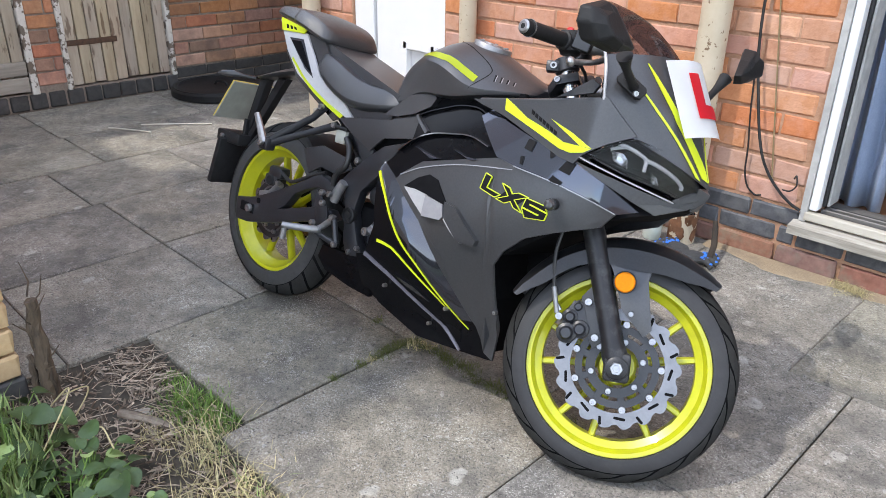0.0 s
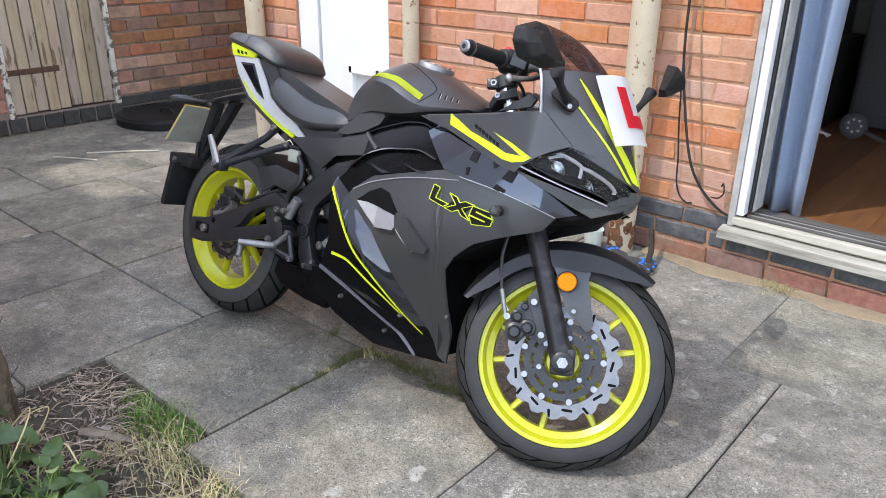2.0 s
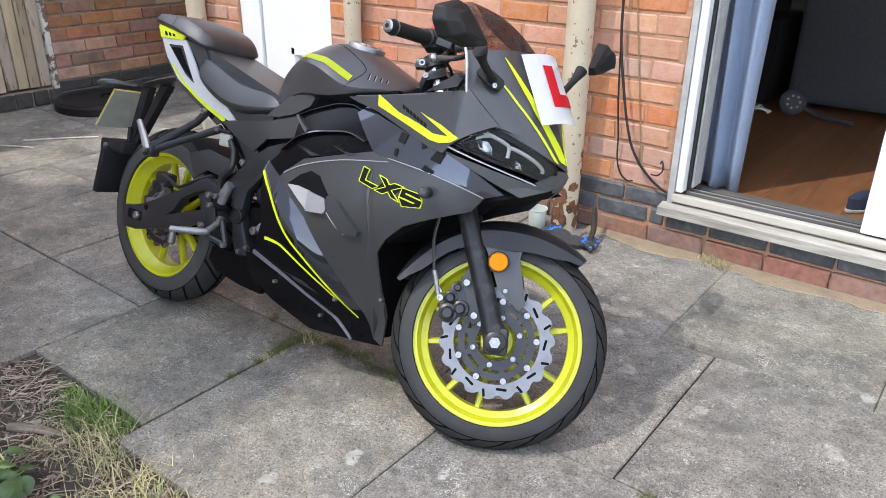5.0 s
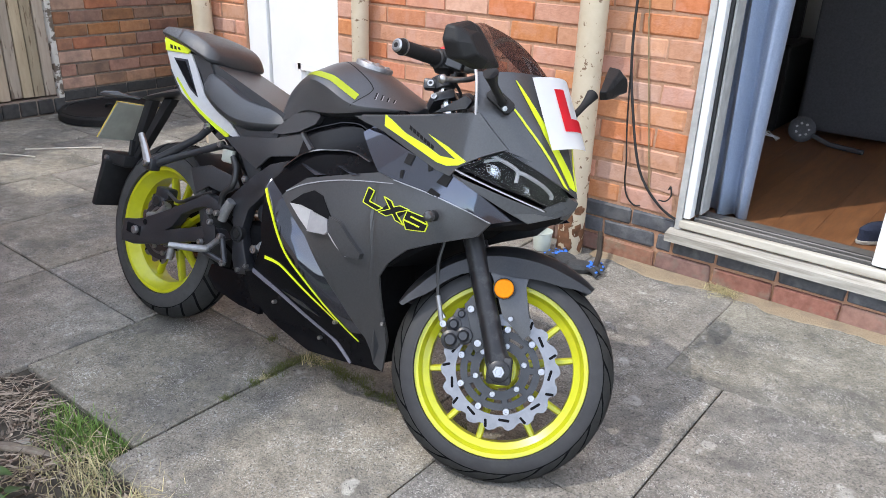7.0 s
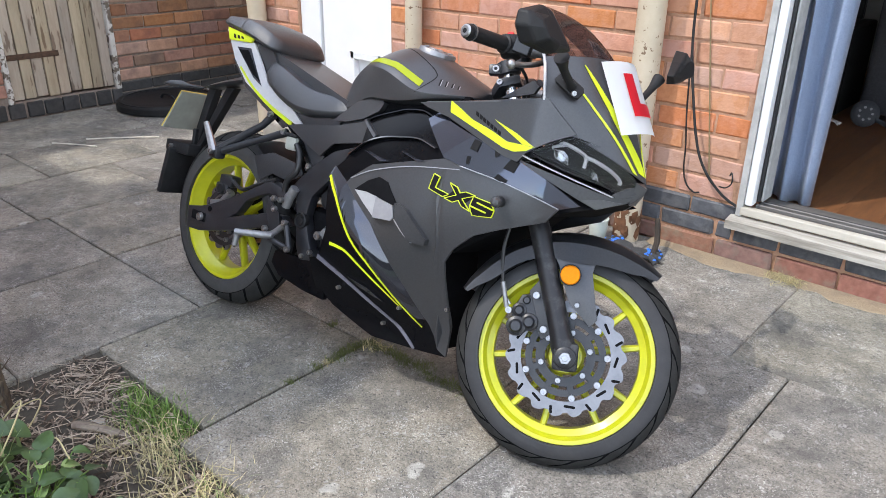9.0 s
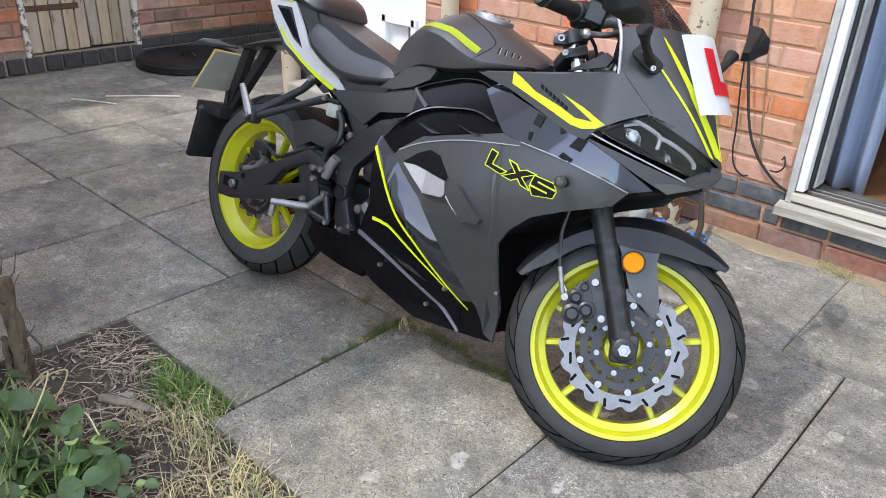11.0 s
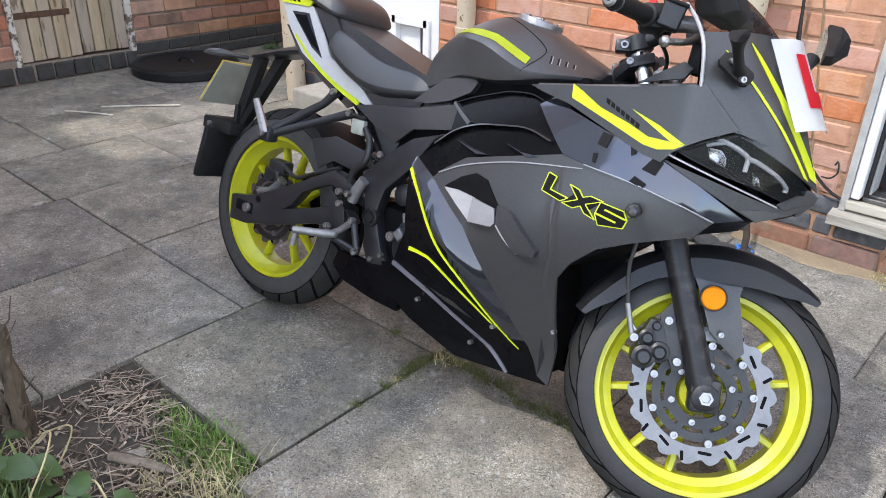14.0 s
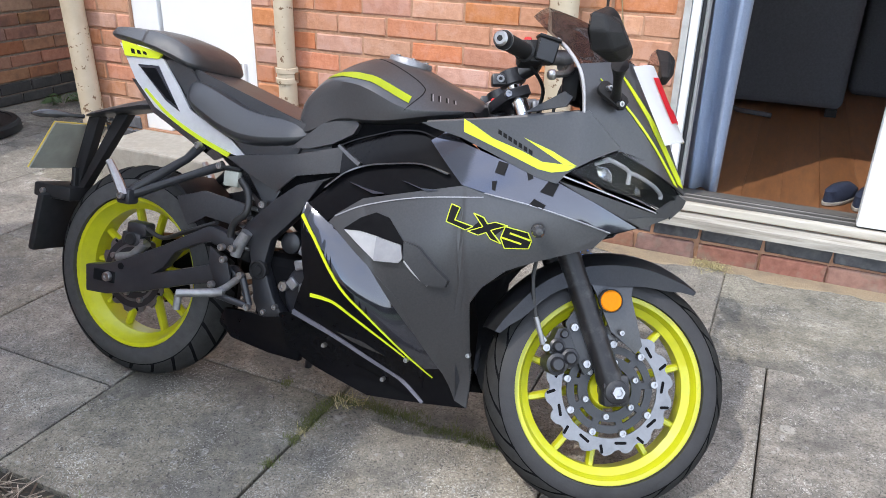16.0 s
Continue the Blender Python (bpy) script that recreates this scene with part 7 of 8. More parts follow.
for k in range(7):
    part("vent_hole", lathe([(0, -0.003), (0.007, -0.003), (0.007, 0.002), (0, 0.002)], 10, axis="Y"), CAST, vac, at=pose(0, 0, 0.074, -12, 0, 20) @ pose(0.034 * math.cos(k * 0.9), -0.020, 0.034 * math.sin(k * 0.9)))
part("tube", tube([(0.06, 0, 0.05), (0.16, -0.03, 0.022), (0.34, -0.06, 0.016)], [0.012, 0.014, 0.014], 10), SOFA, vac, smooth=True)
for k in range(3):
    solid("floor_wire", tube(spline([(-1.16 + 0.05 * k, 4.56, FLOOR_Z + 0.006), (-1.05, 4.50 + 0.05 * k, FLOOR_Z + 0.03), (-0.98, 4.58 - 0.03 * k, FLOOR_Z + 0.006), (-1.04, 4.64, FLOOR_Z + 0.006)], 6), 0.004, 6), WHITE_PLASTIC, "loose white wire on the wooden floor", "wire", group="floor wires", smooth=True)


def shoe(at):
    sh = thing("shoe", "dark blue trainer with a white sole by the door", "shoe", group="trainers by the door", at=at)
    def sole_row(z, k):
        return [(0.135 * k * math.cos(a) + 0.01 * math.cos(2 * a), 0.044 * k * math.sin(a) * (1 + 0.15 * math.cos(a)), z) for a in [2 * math.pi * i / 24 for i in range(24)]]
    for nm, lay, mt in (("sole", ((0.0, 0.98), (0.003, 1.0), (0.014, 1.0), (0.016, 0.97)), CONCRETE), ("upper", ((0.016, 0.95), (0.042, 0.93), (0.064, 0.80), (0.080, 0.55), (0.084, 0.40)), surface("navy_fabric", (0.012, 0.018, 0.04), (0.022, 0.03, 0.06), 120, 0.9))):
        bm = bmesh.new()
        rows = []
        for z, k in lay:
            off = -0.02 if nm == "upper" and z > 0.05 else 0
            rows.append([bm.verts.new((x + off, y, zz)) for x, y, zz in sole_row(z, k)])
        for a, b in zip(rows, rows[1:]):
            for i in range(24):
                bm.faces.new((a[i], a[(i + 1) % 24], b[(i + 1) % 24], b[i]))
        bm.faces.new(rows[0][::-1]), bm.faces.new(rows[-1])
        part(nm, bm, mt, sh, smooth=True)
    part("laces", tube([(0.03, -0.02, 0.075), (0.05, 0.02, 0.07), (0.055, -0.02, 0.066), (0.075, 0.018, 0.06)], 0.003, 6), WHITE_PLASTIC, sh)
    return sh


shoe(pose(-0.215, 3.20, FLOOR_Z + 0.002, 0, 0, 60) @ Matrix.Scale(0.88, 4))
shoe(pose(-0.120, 3.19, FLOOR_Z + 0.002, 0, 0, 70) @ Matrix.Scale(0.88, 4))

# unseen dark board added behind the camera: closes the garden, darkens low reflections
BACKDROP_DARK = surface("dark_fence_wood", (0.035, 0.032, 0.024), (0.06, 0.055, 0.042), 14, 0.85, 0.3, stretch=(1, 1, 0.1))
solid("garden_fence", box(-14.0, 14.0, -18.05, -18.0, -0.06, 1.8), BACKDROP_DARK, "unseen dark board added to close the garden and darken low reflections", "fence", kind="structure")

# ---- planting bed ----
def bed_height(x, y):
    return -0.045 + 0.016 * noise.noise(Vector((x * 6, y * 6, 1.0))) + 0.007 * noise.noise(Vector((x * 25, y * 25, 4.0)))


bm = bmesh.new()
nx, ny = 70, 80
grid = [[bm.verts.new((-2.045 + 1.30 * i / nx, -0.75 + 1.55 * j / ny, bed_height(-2.045 + 1.30 * i / nx, -0.75 + 1.55 * j / ny))) for j in range(ny + 1)] for i in range(nx + 1)]
for i in range(nx):
    for j in range(ny):
        bm.faces.new((grid[i][j], grid[i + 1][j], grid[i + 1][j + 1], grid[i][j + 1]))
solid("planting_bed", bm, SOIL, "bare brown soil of the planting bed", "soil", kind="structure", smooth=True)
TWIG = surface("dry_twigs", (0.26, 0.20, 0.15), (0.46, 0.39, 0.31), 30, 0.9, spots=(0.14, 0.095, 0.06), spot_scale=9)
TWIG_DARK = surface("dark_twigs", (0.07, 0.05, 0.035), (0.15, 0.11, 0.08), 30, 0.9)
STRAW = surface("dry_grass", (0.40, 0.34, 0.17), (0.52, 0.46, 0.26), 12, 0.85)
GRASS = surface("green_grass", (0.09, 0.17, 0.022), (0.16, 0.26, 0.05), 9, 0.6)
GRASS_PALE = surface("pale_green_grass", (0.16, 0.24, 0.07), (0.27, 0.34, 0.13), 9, 0.6)
LEAF = surface("broad_green_leaf", (0.036, 0.072, 0.022), (0.065, 0.115, 0.036), 20, 0.5, 0.3, 60, vary=0.25)
LEAF_PALE = surface("pale_green_leaf", (0.22, 0.33, 0.10), (0.32, 0.42, 0.17), 20, 0.5, 0.3, 60)
for _m, _a, _b in ((TWIG, 0.30, 1.40), (TWIG_DARK, 0.5, 1.4), (STRAW, 0.5, 1.2), (GRASS, 0.5, 1.3), (GRASS_PALE, 0.5, 1.25)):
    vary_islands(_m, _a, _b)


def in_bed(r):
    while True:
        x, y = r.uniform(-2.03, -0.95), r.uniform(-0.1, 0.80)
        if y < 0.72 or x < -1.47:
            return x, y


def litter(name, n, l0, l1, w, material, label, seed, rise=0.02, place=in_bed):
    bm = bmesh.new()
    r = random.Random(seed)
    verts, faces = [], []
    for k in range(n):
        x, y = place(r)
        a, tilt, ln = r.uniform(0, math.pi), r.gauss(0, 0.22), r.uniform(l0, l1)
        d = Vector((math.cos(a) * math.cos(tilt), math.sin(a) * math.cos(tilt), math.sin(tilt)))
        side = Vector((-math.sin(a), math.cos(a), 0)) * (w * r.uniform(0.5, 1.3))
        c = Vector((x, y, bed_height(x, y) + r.uniform(0.003, rise) + abs(math.sin(tilt)) * ln * 0.5))
        bend = Vector((0, 0, r.uniform(-0.1, 0.15) * ln)) + side * r.uniform(-2, 2)
        b = len(verts)
        for p in (c - d * ln / 2, c + bend, c + d * ln / 2):
            verts += [p + side, p - side, p + Vector((0, 0, w * 1.2))]
        for q in (0, 3):
            for i in range(3):
                j = (i + 1) % 3
                faces.append((b + q + i, b + q + j, b + q + 3 + j, b + q + 3 + i))
    me = bpy.data.meshes.new(name)
    me.from_pydata([tuple(v) for v in verts], [], faces)
    me.materials.append(material)
    return tagged(new(name, me), label, "plant litter", kind="stuff")


litter("dry_twigs", 3300, 0.025, 0.10, 0.0013, TWIG, "pale dry twigs and bark strewn over the bed", 11, 0.035)
litter("wood_chips", 3600, 0.012, 0.055, 0.0036, TWIG, "brown wood chips on the bed", 12, 0.02)
litter("dark_twigs", 2200, 0.02, 0.08, 0.0024, TWIG_DARK, "dark rotting twigs on the bed", 13, 0.02)


def tuft(name, centres, blades, height, width, material, label, seed, lean=0.5, spread=0.06):
    """Grass blades that curve outwards from their roots."""
    r = random.Random(seed)
    verts, faces = [], []
    for cx, cy, cz, scale in centres:
        for k in range(blades):
            x, y = cx + r.gauss(0, spread * scale), cy + r.gauss(0, spread * scale)
            a, h = r.uniform(0, 2 * math.pi), height * scale * r.uniform(0.45, 1.15)
            out = Vector((math.cos(a), math.sin(a), 0)) * h * r.uniform(0.1, lean)
            side = Vector((-math.sin(a), math.cos(a), 0)) * width * r.uniform(0.6, 1.2)
            b = len(verts)
            for t, w in ((0, 1), (0.35, 0.95), (0.7, 0.65), (1.0, 0.08)):
                p = Vector((x, y, cz)) + out * t * t + Vector((0, 0, h * (t - 0.28 * t * t * (out.length / h) * 1.5)))
                verts += [p + side * w, p - side * w]
            for i in range(3):
                faces.append((b + 2 * i, b + 2 * i + 1, b + 2 * i + 3, b + 2 * i + 2))
    me = bpy.data.meshes.new(name)
    me.from_pydata([tuple(v) for v in verts], [], faces)
    me.materials.append(material)
    return tagged(new(name, me), label, "grass", kind="stuff")


tuft("green_grass", [(-1.62, 0.775, -0.03, 1), (-1.70, 0.765, -0.03, 0.9), (-1.55, 0.780, -0.03, 1), (-1.49, 0.770, -0.03, 0.8), (-1.80, 0.775, -0.03, 0.5), (-1.63, 0.73, -0.03, 1), (-1.57, 0.745, -0.03, 1)], 150, 0.060, 0.0016, GRASS, "short green grass along the slab edge", 21, 0.9, 0.035)
tuft("dry_grass", [(-1.45, 0.690, -0.03, 1), (-1.52, 0.700, -0.03, 1), (-1.38, 0.66, -0.03, 0.9), (-1.25, 0.68, -0.03, 1), (-1.15, 0.66, -0.03, 1), (-1.30, 0.57, -0.03, 0.9), (-1.58, 0.62, -0.03, 0.6)], 110, 0.075, 0.0014, STRAW, "straw-coloured dry grass tufts", 22, 1.3, 0.05)
tuft("pale_grass", [(-1.20, 0.69, -0.03, 1), (-1.12, 0.68, -0.03, 1), (-1.42, 0.70, -0.03, 0.7)], 70, 0.06, 0.0015, GRASS_PALE, "pale green grass at the slab edge", 23, 1.0, 0.04)
tuft("long_grass", [(-1.66, 0.23, -0.04, 1), (-1.60, 0.28, -0.04, 1), (-1.55, 0.20, -0.04, 1.1), (-1.72, 0.33, -0.04, 0.8), (-1.50, 0.30, -0.04, 0.8), (-1.62, 0.12, -0.04, 1.1), (-1.80, 0.22, -0.04, 0.9), (-1.86, 0.32, -0.04, 0.8), (-1.74, 0.40, -0.04, 0.6)], 46, 0.20, 0.0042, GRASS_PALE, "long pale green grass blades in the bed", 24, 0.45, 0.05)
tuft("long_grass_dark", [(-1.70, 0.25, -0.04, 1), (-1.58, 0.22, -0.04, 1), (-1.76, 0.15, -0.04, 1)], 40, 0.17, 0.0035, GRASS, "long green grass blades in the bed", 25, 0.5, 0.06)
MOSS_GRASS = surface("moss_grass", (0.06, 0.075, 0.018), (0.13, 0.14, 0.045), 15, 0.8)
weed_rnd = random.Random(41)
weed_spots = [(-1.455, 1.10, -0.004, 0.6), (-1.455, 1.20, -0.004, 0.7), (-1.62, 1.40, -0.004, 0.6), (-0.29, 1.39, -0.004, 0.7)]
weed_spots += [(-1.455 + weed_rnd.gauss(0, 0.006), 1.26 + 0.022 * k, -0.004, weed_rnd.uniform(0.4, 0.9)) for k in range(7)]
weed_spots += [(-1.46 + 0.030 * k, 1.405 + weed_rnd.gauss(0, 0.008), -0.004, weed_rnd.uniform(0.35, 1.0)) for k in range(22)]
tuft("joint_weeds", weed_spots, 80, 0.026, 0.0012, MOSS_GRASS, "moss and small weeds in the slab joints", 26, 1.3, 0.016)
tuft("joint_straw", [(-1.43, 1.385, -0.003, 1.0), (-1.40, 1.40, -0.003, 0.8), (-1.455, 1.24, -0.003, 0.5)], 40, 0.034, 0.0013, STRAW, "dry brown stalks caught in the slab joint", 28, 1.8, 0.018)
tuft("wall_straw", [(-0.63, 2.775, 0.002, 1), (-0.60, 2.785, 0.002, 0.9), (-0.66, 2.79, 0.002, 0.8)], 120, 0.028, 0.0011, STRAW, "dry straw caught at the foot of the wall", 27, 3.2, 0.028)
SAND = surface("tan_sand", (0.22, 0.165, 0.105), (0.33, 0.26, 0.175), 180, 0.95, 0.8, 300, spots=(0.16, 0.13, 0.10), spot_scale=9, spot_amount=0.6)
sand = bmesh.new()
rows = []
for i in range(141):
    x = -1.19 + 2.45 * i / 140
    reach = 0.075 + 0.05 * noise.noise(Vector((x * 4.0, 3.0, 0))) + 0.025 * noise.noise(Vector((x * 17.0, 5.0, 0)))
    rows.append([sand.verts.new((x, 2.806 - reach * v, 0.005 * (1 - v) ** 1.5 + (0.0015 if v < 1 else -0.004) + 0.001 * noise.noise(Vector((x * 30, v * 4, 1))))) for v in (0, 0.25, 0.5, 0.75, 0.92, 1.0)])
for p, q in zip(rows, rows[1:]):
    for j in range(5):
        sand.faces.new((p[j], p[j + 1], q[j + 1], q[j]))
bmesh.ops.recalc_face_normals(sand, faces=sand.faces[:])
solid("loose_sand", sand, SAND, "tan sand and dirt washed against the wall's foot", "sand", kind="stuff", smooth=True)


def leaf_bm(length, width, fold, curl, lobed):
    bm = bmesh.new()
    rows = []
    for k in range(9):
        t = k / 8
        w = width * math.sin(math.pi * min(1, t * 0.92 + 0.06)) ** 0.7 * (1 - 0.25 * t)
        if lobed and t < 0.12:
            w *= 0.8
        c = Vector((length * t, 0, curl * length * (t - 1.6 * t * t)))
        rows.append([bm.verts.new(c + Vector((-0.08 * length * (1 - t) if lobed and abs(s) == 1 else 0, s * w, fold * abs(s) * w + 0.05 * w * math.sin(9 * t + 3 * s)))) for s in (-1, -0.5, 0, 0.5, 1)])
    for a, b in zip(rows, rows[1:]):
        for i in range(4):
            bm.faces.new((a[i], a[i + 1], b[i + 1], b[i]))
    return bm


leaf_mesh = mesh_of("leaf", leaf_bm(0.066, 0.032, 0.25, 0.25, True), LEAF, True)
leaf_mesh_pale = mesh_of("leaf_pale", leaf_bm(0.055, 0.024, 0.3, 0.3, True), LEAF_PALE, True)


def leafy_plant(x, y, n, spread, seed, size, pale):
    r = random.Random(seed)
    p = thing("leafy_plant", "low leafy green plant growing in the bed", "plant", group="bed plants", at=pose(x, y, -0.05))
    for k in range(n):
        a = r.uniform(0, 2 * math.pi)
        d = spread * math.sqrt(r.random())
        h = r.uniform(0.03, 0.12) * size + 0.02
        tip = Vector((d * math.cos(a), d * math.sin(a), h))
        part("stem", tube([(0, 0, 0), tip * 0.5 + Vector((0, 0, h * 0.25)), tip], 0.0016, 5), GRASS, p)
        lf = new("leaf", leaf_mesh_pale if r.random() < pale else leaf_mesh)
        lf.parent = p
        lf.matrix_basis = Matrix.Translation(tip) @ pose(0, 0, 0, r.uniform(-25, 25), r.uniform(-10, 35), math.degrees(a) + r.uniform(-50, 50)) @ Matrix.Scale(size * r.uniform(0.65, 1.15), 4)
    return p


leafy_plant(-1.80, 0.36, 16, 0.10, 31, 1.0, 0.1)
leafy_plant(-1.66, 0.33, 18, 0.10, 32, 1.0, 0.2)
leafy_plant(-1.50, 0.43, 26, 0.10, 33, 0.9, 0.1)
leafy_plant(-1.43, 0.36, 26, 0.11, 34, 0.9, 0.15)
leafy_plant(-1.36, 0.48, 8, 0.07, 35, 0.6, 0.2)
leafy_plant(-1.56, 0.22, 24, 0.12, 36, 1.0, 0.2)
leafy_plant(-4.93, 3.50, 22, 0.13, 37, 0.8, 0.0)
for k, line in enumerate(([(-1.95, 0.52, -0.03), (-1.83, 0.56, 0.04), (-1.74, 0.48, 0.02), (-1.72, 0.40, -0.02)], [(-1.85, 0.42, -0.02), (-1.80, 0.50, 0.08), (-1.70, 0.46, 0.10), (-1.66, 0.38, 0.02)], [(-1.62, 0.44, 0.0), (-1.60, 0.50, 0.07), (-1.52, 0.50, 0.05)])):
    solid("dry_stem", tube(spline(line, 6), 0.0022, 6), STRAW, "thin dry stem arching over the bed", "stem", group="dry stems", smooth=True)
stump = thing("dead_stump", "split dead shrub stump in the bed", "stump", at=pose(-1.958, 0.497, -0.05))
BARK = surface("grey_bark", (0.030, 0.022, 0.016), (0.13, 0.095, 0.062), 40, 0.9, 1.0, 80, stretch=(1, 1, 0.2))
for k, (dx, dy, h, r0) in enumerate(((0.0, 0.0, 0.33, 0.020), (-0.026, -0.006, 0.25, 0.006), (0.022, 0.012, 0.20, 0.004), (-0.014, -0.020, 0.16, 0.009))):
    pts = [(dx + 0.004 * math.sin(2.1 * t + k), dy + 0.004 * math.cos(1.7 * t + k), h * t / 4) for t in range(5)]
    wood = tube([Vector(pts[0]).lerp(Vector(pts[4]), j / 16) + Vector((0.003 * math.sin(j * 0.9 + k), 0.003 * math.cos(j * 1.3), 0)) for j in range(17)], [r0 * (1.3 - 0.5 * j / 16) for j in range(17)], 12)
    for v in wood.verts:
        v.co += Vector((rnd.uniform(-1, 1), rnd.uniform(-1, 1), rnd.uniform(-1, 1))) * r0 * 0.16
    part("trunk" if k == 0 else "shoot", wood, BARK, stump)
for k in range(9):
    a = k * 1.1
    part("twig", tube([(0, 0, 0.10 + 0.03 * k), (0.03 * math.cos(a), 0.03 * math.sin(a), 0.13 + 0.03 * k), (0.05 * math.cos(a + 0.4), 0.05 * math.sin(a + 0.4), 0.14 + 0.035 * k)], [0.003, 0.002, 0.001], 5), BARK, stump)
solid("branch_piece", tube(spline([(-1.74, 0.60, -0.02), (-1.68, 0.62, -0.005), (-1.60, 0.66, -0.01), (-1.54, 0.67, -0.02)], 5), [0.013] * 6 + [0.011] * 5 + [0.008] * 5, 8), TWIG, "broken piece of pale branch lying on the bed", "branch", smooth=True)
st = bmesh.new()
bmesh.ops.create_icosphere(st, subdivisions=3, radius=0.05)
for v in st.verts:
    v.co *= 1 + 0.25 * noise.noise(v.co * 22)
    v.co.z *= 0.35
solid("grey_stone", st, CONCRETE, "flat grey stone half sunk in the bed", "stone", smooth=True, at=pose(-1.70, 0.635, -0.035))

# pale sticks lying on the far slabs
PALE_STICK = surface("pale_stick", (0.50, 0.47, 0.40), (0.60, 0.57, 0.50), 30, 0.8)
for line in ([(-4.36, 1.87, 0.004), (-4.24, 2.03, 0.004), (-4.10, 2.19, 0.004)], [(-4.42, 1.70, 0.004), (-4.28, 1.78, 0.006), (-4.17, 1.84, 0.004)]):
    solid("thin_stick", tube(spline(line, 4), 0.0045, 6), PALE_STICK, "thin pale dry stick lying on the paving", "stick", group="sticks on the paving", smooth=True)


# ---- pieces: slabs, bricks, floorboards ----
def brick_mesh(name, w, d, h, material, seed=0):
    bm = box(-w / 2, w / 2, -d / 2, d / 2, -h / 2, h / 2, 0.0055)
    r = random.Random(seed)
    for v in bm.verts:
        v.co += Vector((r.uniform(-0.0034, 0.0034), r.uniform(-0.002, 0.002), r.uniform(-0.0026, 0.0026)))
    return mesh_of(name, bm, material)


def place(mesh, parent, m, name="brick"):
    ob = new(name, mesh)
    ob.parent = parent
    ob.matrix_basis = m
    return ob


BRICK_L, JOINT, COURSE = 0.225, 0.010, 0.0850
stock = {}


def course(wall, u0, u1, z, h, shift, material, along_x, face, name="brick", length=BRICK_L, keep=None):
    """One course of bricks between u0 and u1."""
    u = u0 - shift
    r = random.Random(int(z * 1000) + int(u0 * 77))
    while u < u1 - 0.01:
        a, b = max(u, u0), min(u + length, u1)
        if b - a > 0.025:
            key = (material.name, round(b - a, 2), round(h, 3), r.randrange(3))
            w = b - a
            if key not in stock:
                stock[key] = brick_mesh("brick", round(b - a, 2) - 0.0, 0.05, h, material, len(stock))
            proud = r.uniform(-0.002, 0.002)
            rot = r.uniform(-0.35, 0.35)
            c = (a + b) / 2
            if along_x:
                m = pose(c, face + 0.0245 + proud, z + h / 2, 0, rot, 0)
            else:
                m = pose(face - 0.0245 - proud, c, z + h / 2, 0, 0, 90) @ pose(0, 0, 0, 0, rot, 0)
            if keep is None:
                place(stock[key], wall, m, name)
            else:
                keep.append((key, m))
        u = u + length + JOINT


# house wall: base course, two blue courses, orange bricks above
runs = [(-3.93, -3.505), (-2.75, -0.872)]
for u0, u1 in ((-3.93, 1.30),):
    course(wall_house, u0, u1, 0.0, 0.070, 0.05, BRICK_BASE, True, WALL_Y - 0.012)
for u0, u1 in ((-3.93, -3.525), (-2.695, -0.872)):
    course(wall_house, u0, u1, 0.080, 0.064, 0.12, BRICK_BLUE, True, WALL_Y - 0.004)
    course(wall_house, u0, u1, 0.154, 0.064, 0.0, BRICK_BLUE, True, WALL_Y - 0.004)
course(wall_house, -0.860, 1.30, 0.080, 0.062, 0.06, BRICK_BLUE, True, WALL_Y - 0.004)
z, k = 0.231, 0
above = []
while z < 2.70:
    for u0, u1 in (runs if z < 2.1 else [(-3.93, 1.30)]):
        course(wall_house, u0, u1, z, COURSE - JOINT, 0.129 if k % 2 else 0.012, BRICK, True, WALL_Y, keep=None if z < 1.16 else above)
    z += COURSE
    k += 1
# outbuilding wall
course(wall_back, 2.505, 5.2, 0.0, 0.062, 0.08, BRICK_DARK, False, BACK_X)
course(wall_back, 2.505, 5.2, 0.072, 0.066, 0.0, BRICK_DARK, False, BACK_X)
course(wall_back, -0.1, 2.50, 0.006, 0.094, 0.0, BRICK_DARK, False, BACK_X + 0.010, length=0.105)
z, k = 0.148, 0
while z < 2.40:
    for u0, u1 in (((2.505, 5.2), (1.580, 1.750)) if z < 1.95 else ((-0.1, 5.2),)):
        course(wall_back, u0, u1, z, 0.076, 0.117 if k % 2 else 0.0, BRICK_RED, False, BACK_X, keep=None if z < 0.95 and u0 < 2.6 else above)
    z += 0.087
    k += 1
rest = {}
for key, m in above:
    rest.setdefault(key[0], []).append((stock[key], m))
for mat_name, items in rest.items():
    verts, faces = [], []
    for me, m in items:
        b = len(verts)
        verts += [tuple(m @ v.co) for v in me.vertices]
        faces += [tuple(b + i for i in p.vertices) for p in me.polygons]
    me = bpy.data.meshes.new("upper_bricks")
    me.from_pydata(verts, [], faces)
    me.materials.append(bpy.data.materials[mat_name])
    ob = tagged(new("upper_bricks", me), kind="stuff")
    ob.parent = wall_house if mat_name == BRICK.name else wall_back

# low buff brick wall round the corner of the bed
GX, GY, GTOP = -2.005, 0.450, 0.74
wall_garden = solid("wall_garden", box(GX - 0.22, GX - 0.026, -2.6, GY - 0.026, -0.06, GTOP), MORTAR, "low buff brick garden wall beside the bed", "wall", kind="structure")
solid("wall_garden_return", box(-4.6, GX - 0.222, GY - 0.22, GY - 0.026, -0.06, GTOP), MORTAR, "return of the low buff brick garden wall", "wall", kind="structure")
solid("wall_garden_foot", box(-4.62, GX + 0.004, GY - 0.23, GY + 0.008, -0.06, 0.035, 0.006), BRICK_DARK, "dark footing of the garden wall", "wall", kind="structure")
z, k = 0.040, 0
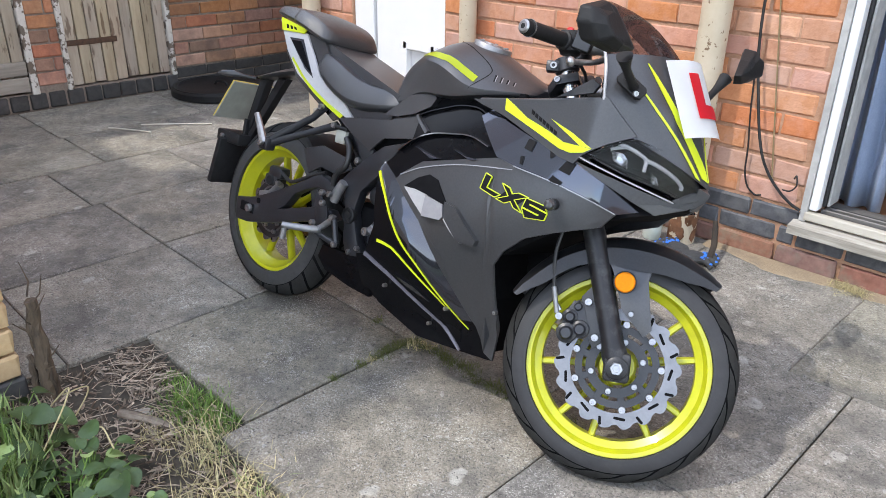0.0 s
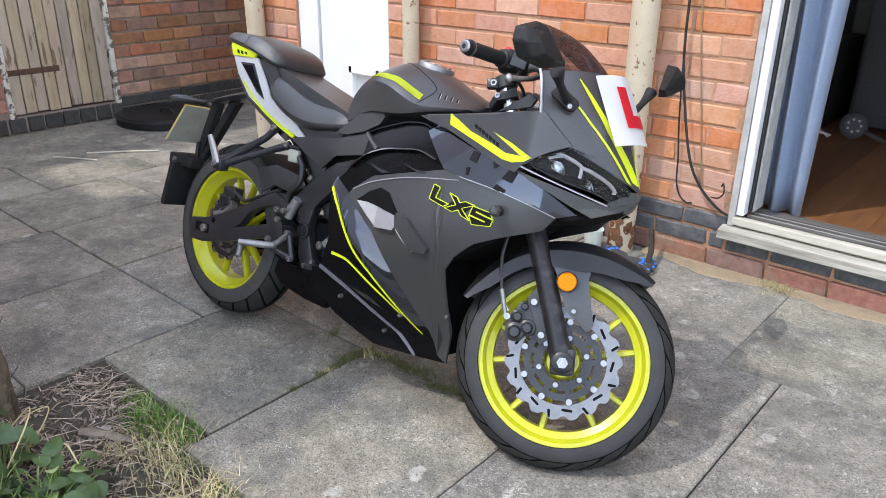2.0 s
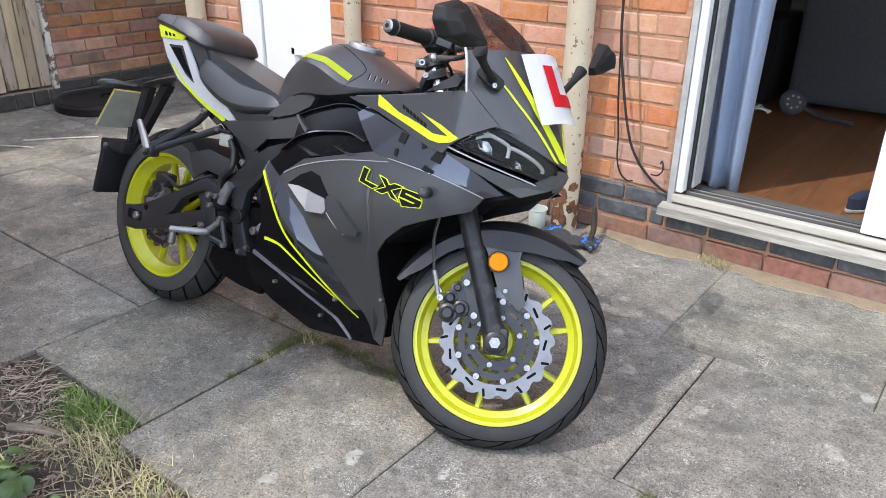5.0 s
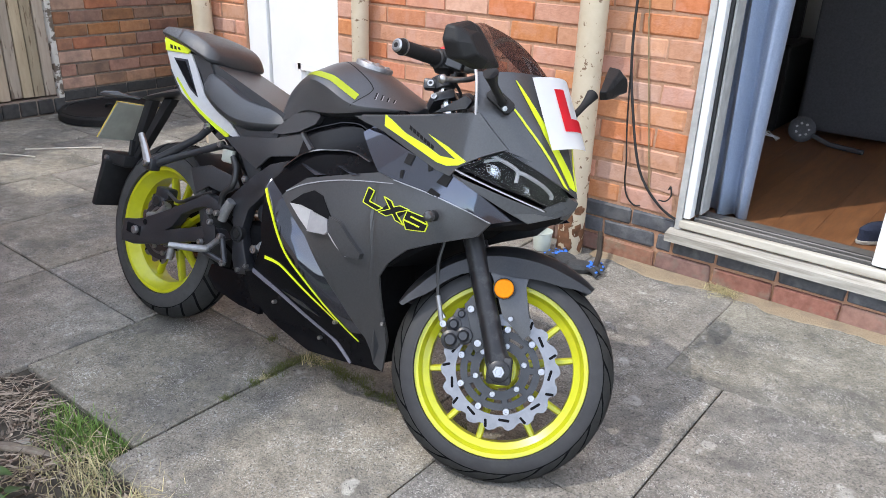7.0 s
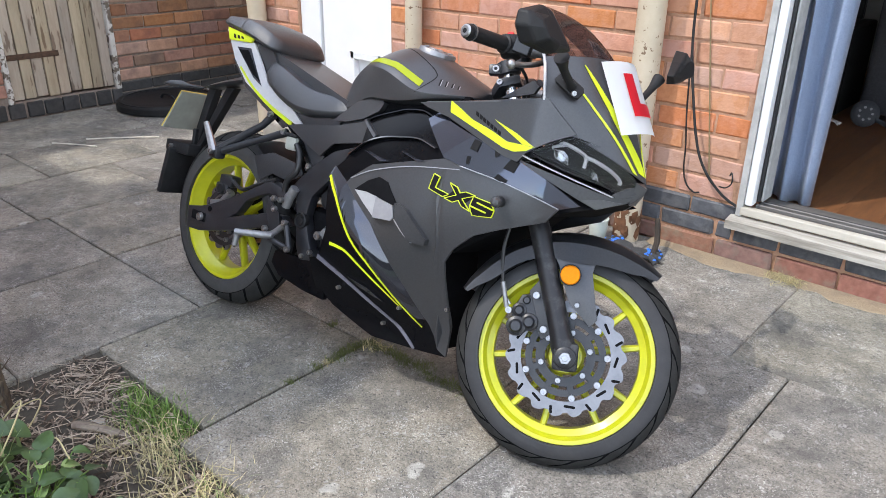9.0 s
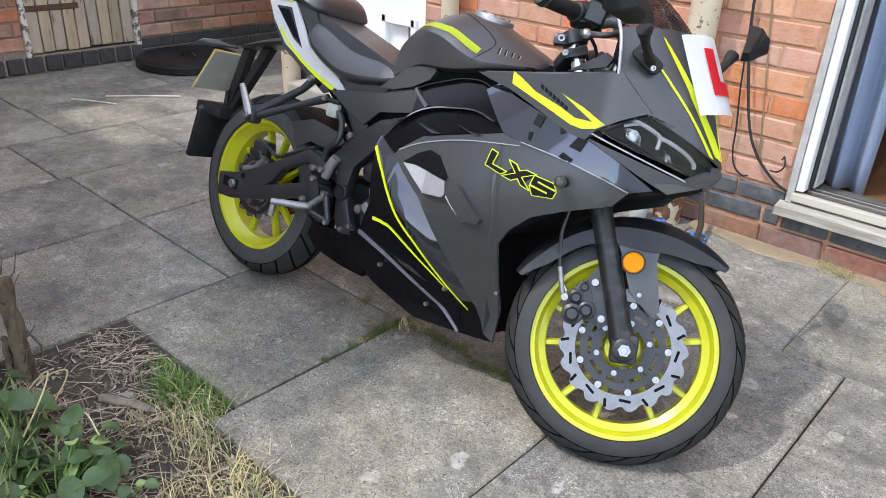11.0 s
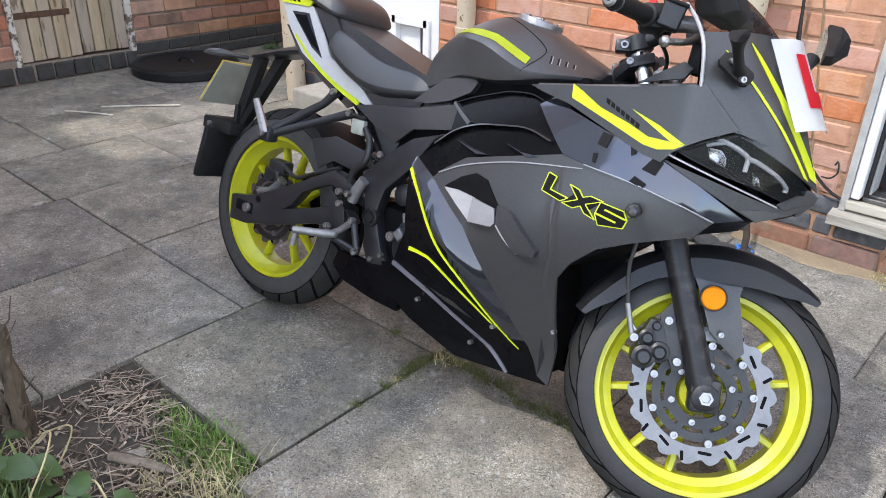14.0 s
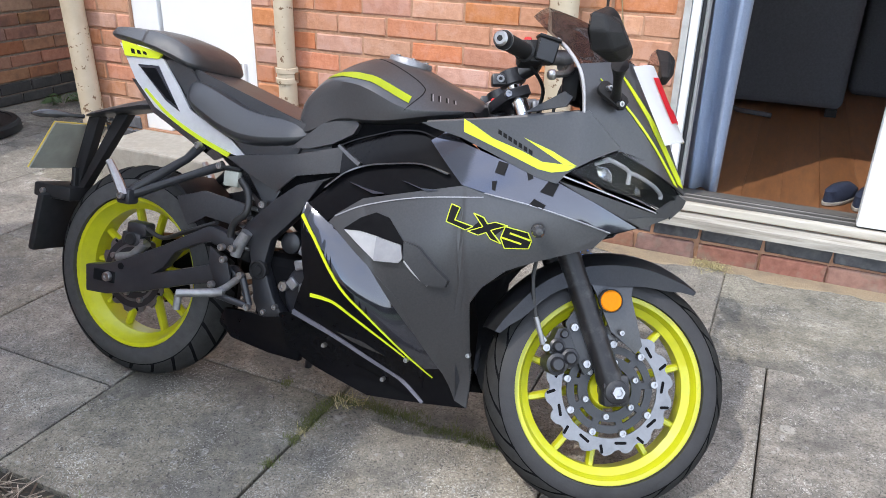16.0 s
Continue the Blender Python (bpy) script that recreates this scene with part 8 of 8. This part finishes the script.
while z < 0.70:
    course(wall_garden, -0.9, GY, z, 0.068, 0.117 if k % 2 else 0.0, BRICK_YELLOW, False, GX)
    course(wall_garden, -2.60, GX - 0.052, z, 0.068, 0.0 if k % 2 else 0.117, BRICK_YELLOW, True, GY - 0.05)
    z += 0.078
    k += 1

# taller unseen blocks added behind that wall, casting shade over bed and far slabs
# pale so the added blocks brighten the shade and the reflections
BLOCK_PALE = surface("pale_stucco", (0.60, 0.61, 0.62), (0.70, 0.71, 0.72), 12, 0.9, 0.4, 60)
solid("neighbour_building", box(-4.60, -2.59, -5.2, -0.52, -0.06, 4.2), BLOCK_PALE, "unseen pale block added to shade the bed and far slabs", "wall", kind="structure")
solid("neighbour_wing", box(-7.5, -4.602, -5.2, -0.90, -0.06, 4.2), BLOCK_PALE, "unseen pale set-back block added to shape that shade", "wall", kind="structure")

# paving slabs
patio_slabs = bpy.data.objects["patio_bed"]
columns = [(-5.12, -4.405, [-1.2, -0.6, 0.5, 1.42, 2.30, 3.0, 3.9, 5.0]), (-4.40, -3.825, [-1.2, -0.4, 0.2, 0.82, 1.43, 2.03, 2.63, 3.3, 4.2, 5.0]),
           (-3.82, -3.265, [-1.2, -0.6, 0.0, 0.55, 1.14, 1.75, 2.35, 2.815]), (-3.26, -2.675, [-1.2, -0.6, 0.0, 0.58, 1.18, 1.78, 2.38, 2.815]),
           (-2.67, -2.053, [-1.2, -0.6, 0.0, 0.58, 1.18, 1.78, 2.38, 2.815]), (-2.048, -1.458, [0.815, 1.40, 2.0, 2.40, 2.815])]
slabs = [(x0, x1, y0, y1) for x0, x1, ys in columns for y0, y1 in zip(ys, ys[1:])]
for xs, y0, y1 in (([-1.453, -0.835, -0.23, 0.38, 1.0, 1.6, 2.2], 0.735, 1.405), ([-1.453, -0.985, -0.385, 0.22, 0.83, 1.44, 2.05], 1.405, 2.105), ([-1.453, -1.17, -0.567, 0.058, 0.66, 1.27, 1.88], 2.105, 2.812),
                   ([-0.80, -0.2, 0.4, 1.0, 1.6, 2.2], 0.13, 0.735), ([-0.80, -0.2, 0.4, 1.0, 1.6, 2.2], -0.47, 0.13), ([-0.80, -0.2, 0.4, 1.0, 1.6, 2.2], -1.07, -0.47), ([-2.0, -1.4, -0.80], -1.07, -0.76)):
    slabs += [(a, b, y0, y1) for a, b in zip(xs, xs[1:])]
r = random.Random(5)
for x0, x1, y0, y1 in slabs:
    g = 0.0009 if y0 > 2.1 and x0 > -1.5 else 0.0024
    w, d = (x1 - x0) / 2 - g, (y1 - y0) / 2 - g
    bm = box(-w, w, -d, d, -0.040, 0.0, 0.004)
    place(mesh_of("paving_slab", bm, SLAB), patio_slabs, pose((x0 + x1) / 2, (y0 + y1) / 2, r.uniform(-0.003, 0.0), r.uniform(-0.12, 0.12), r.uniform(-0.12, 0.12), 0), "paving_slab")

# floorboards of the room
fl = bpy.data.objects["room_floor"]
board = mesh_of("floorboard", box(-0.0732, 0.0732, -1.80, 1.80, -0.008, 0.008, 0.0004), WOOD_FLOOR)
for k in range(24):
    place(board, fl, pose(-2.12 + 0.147 * k, WALL_Y + 0.2 + 1.82, FLOOR_Z - 0.009 + 0.0002 * (k % 3)), "floorboard")
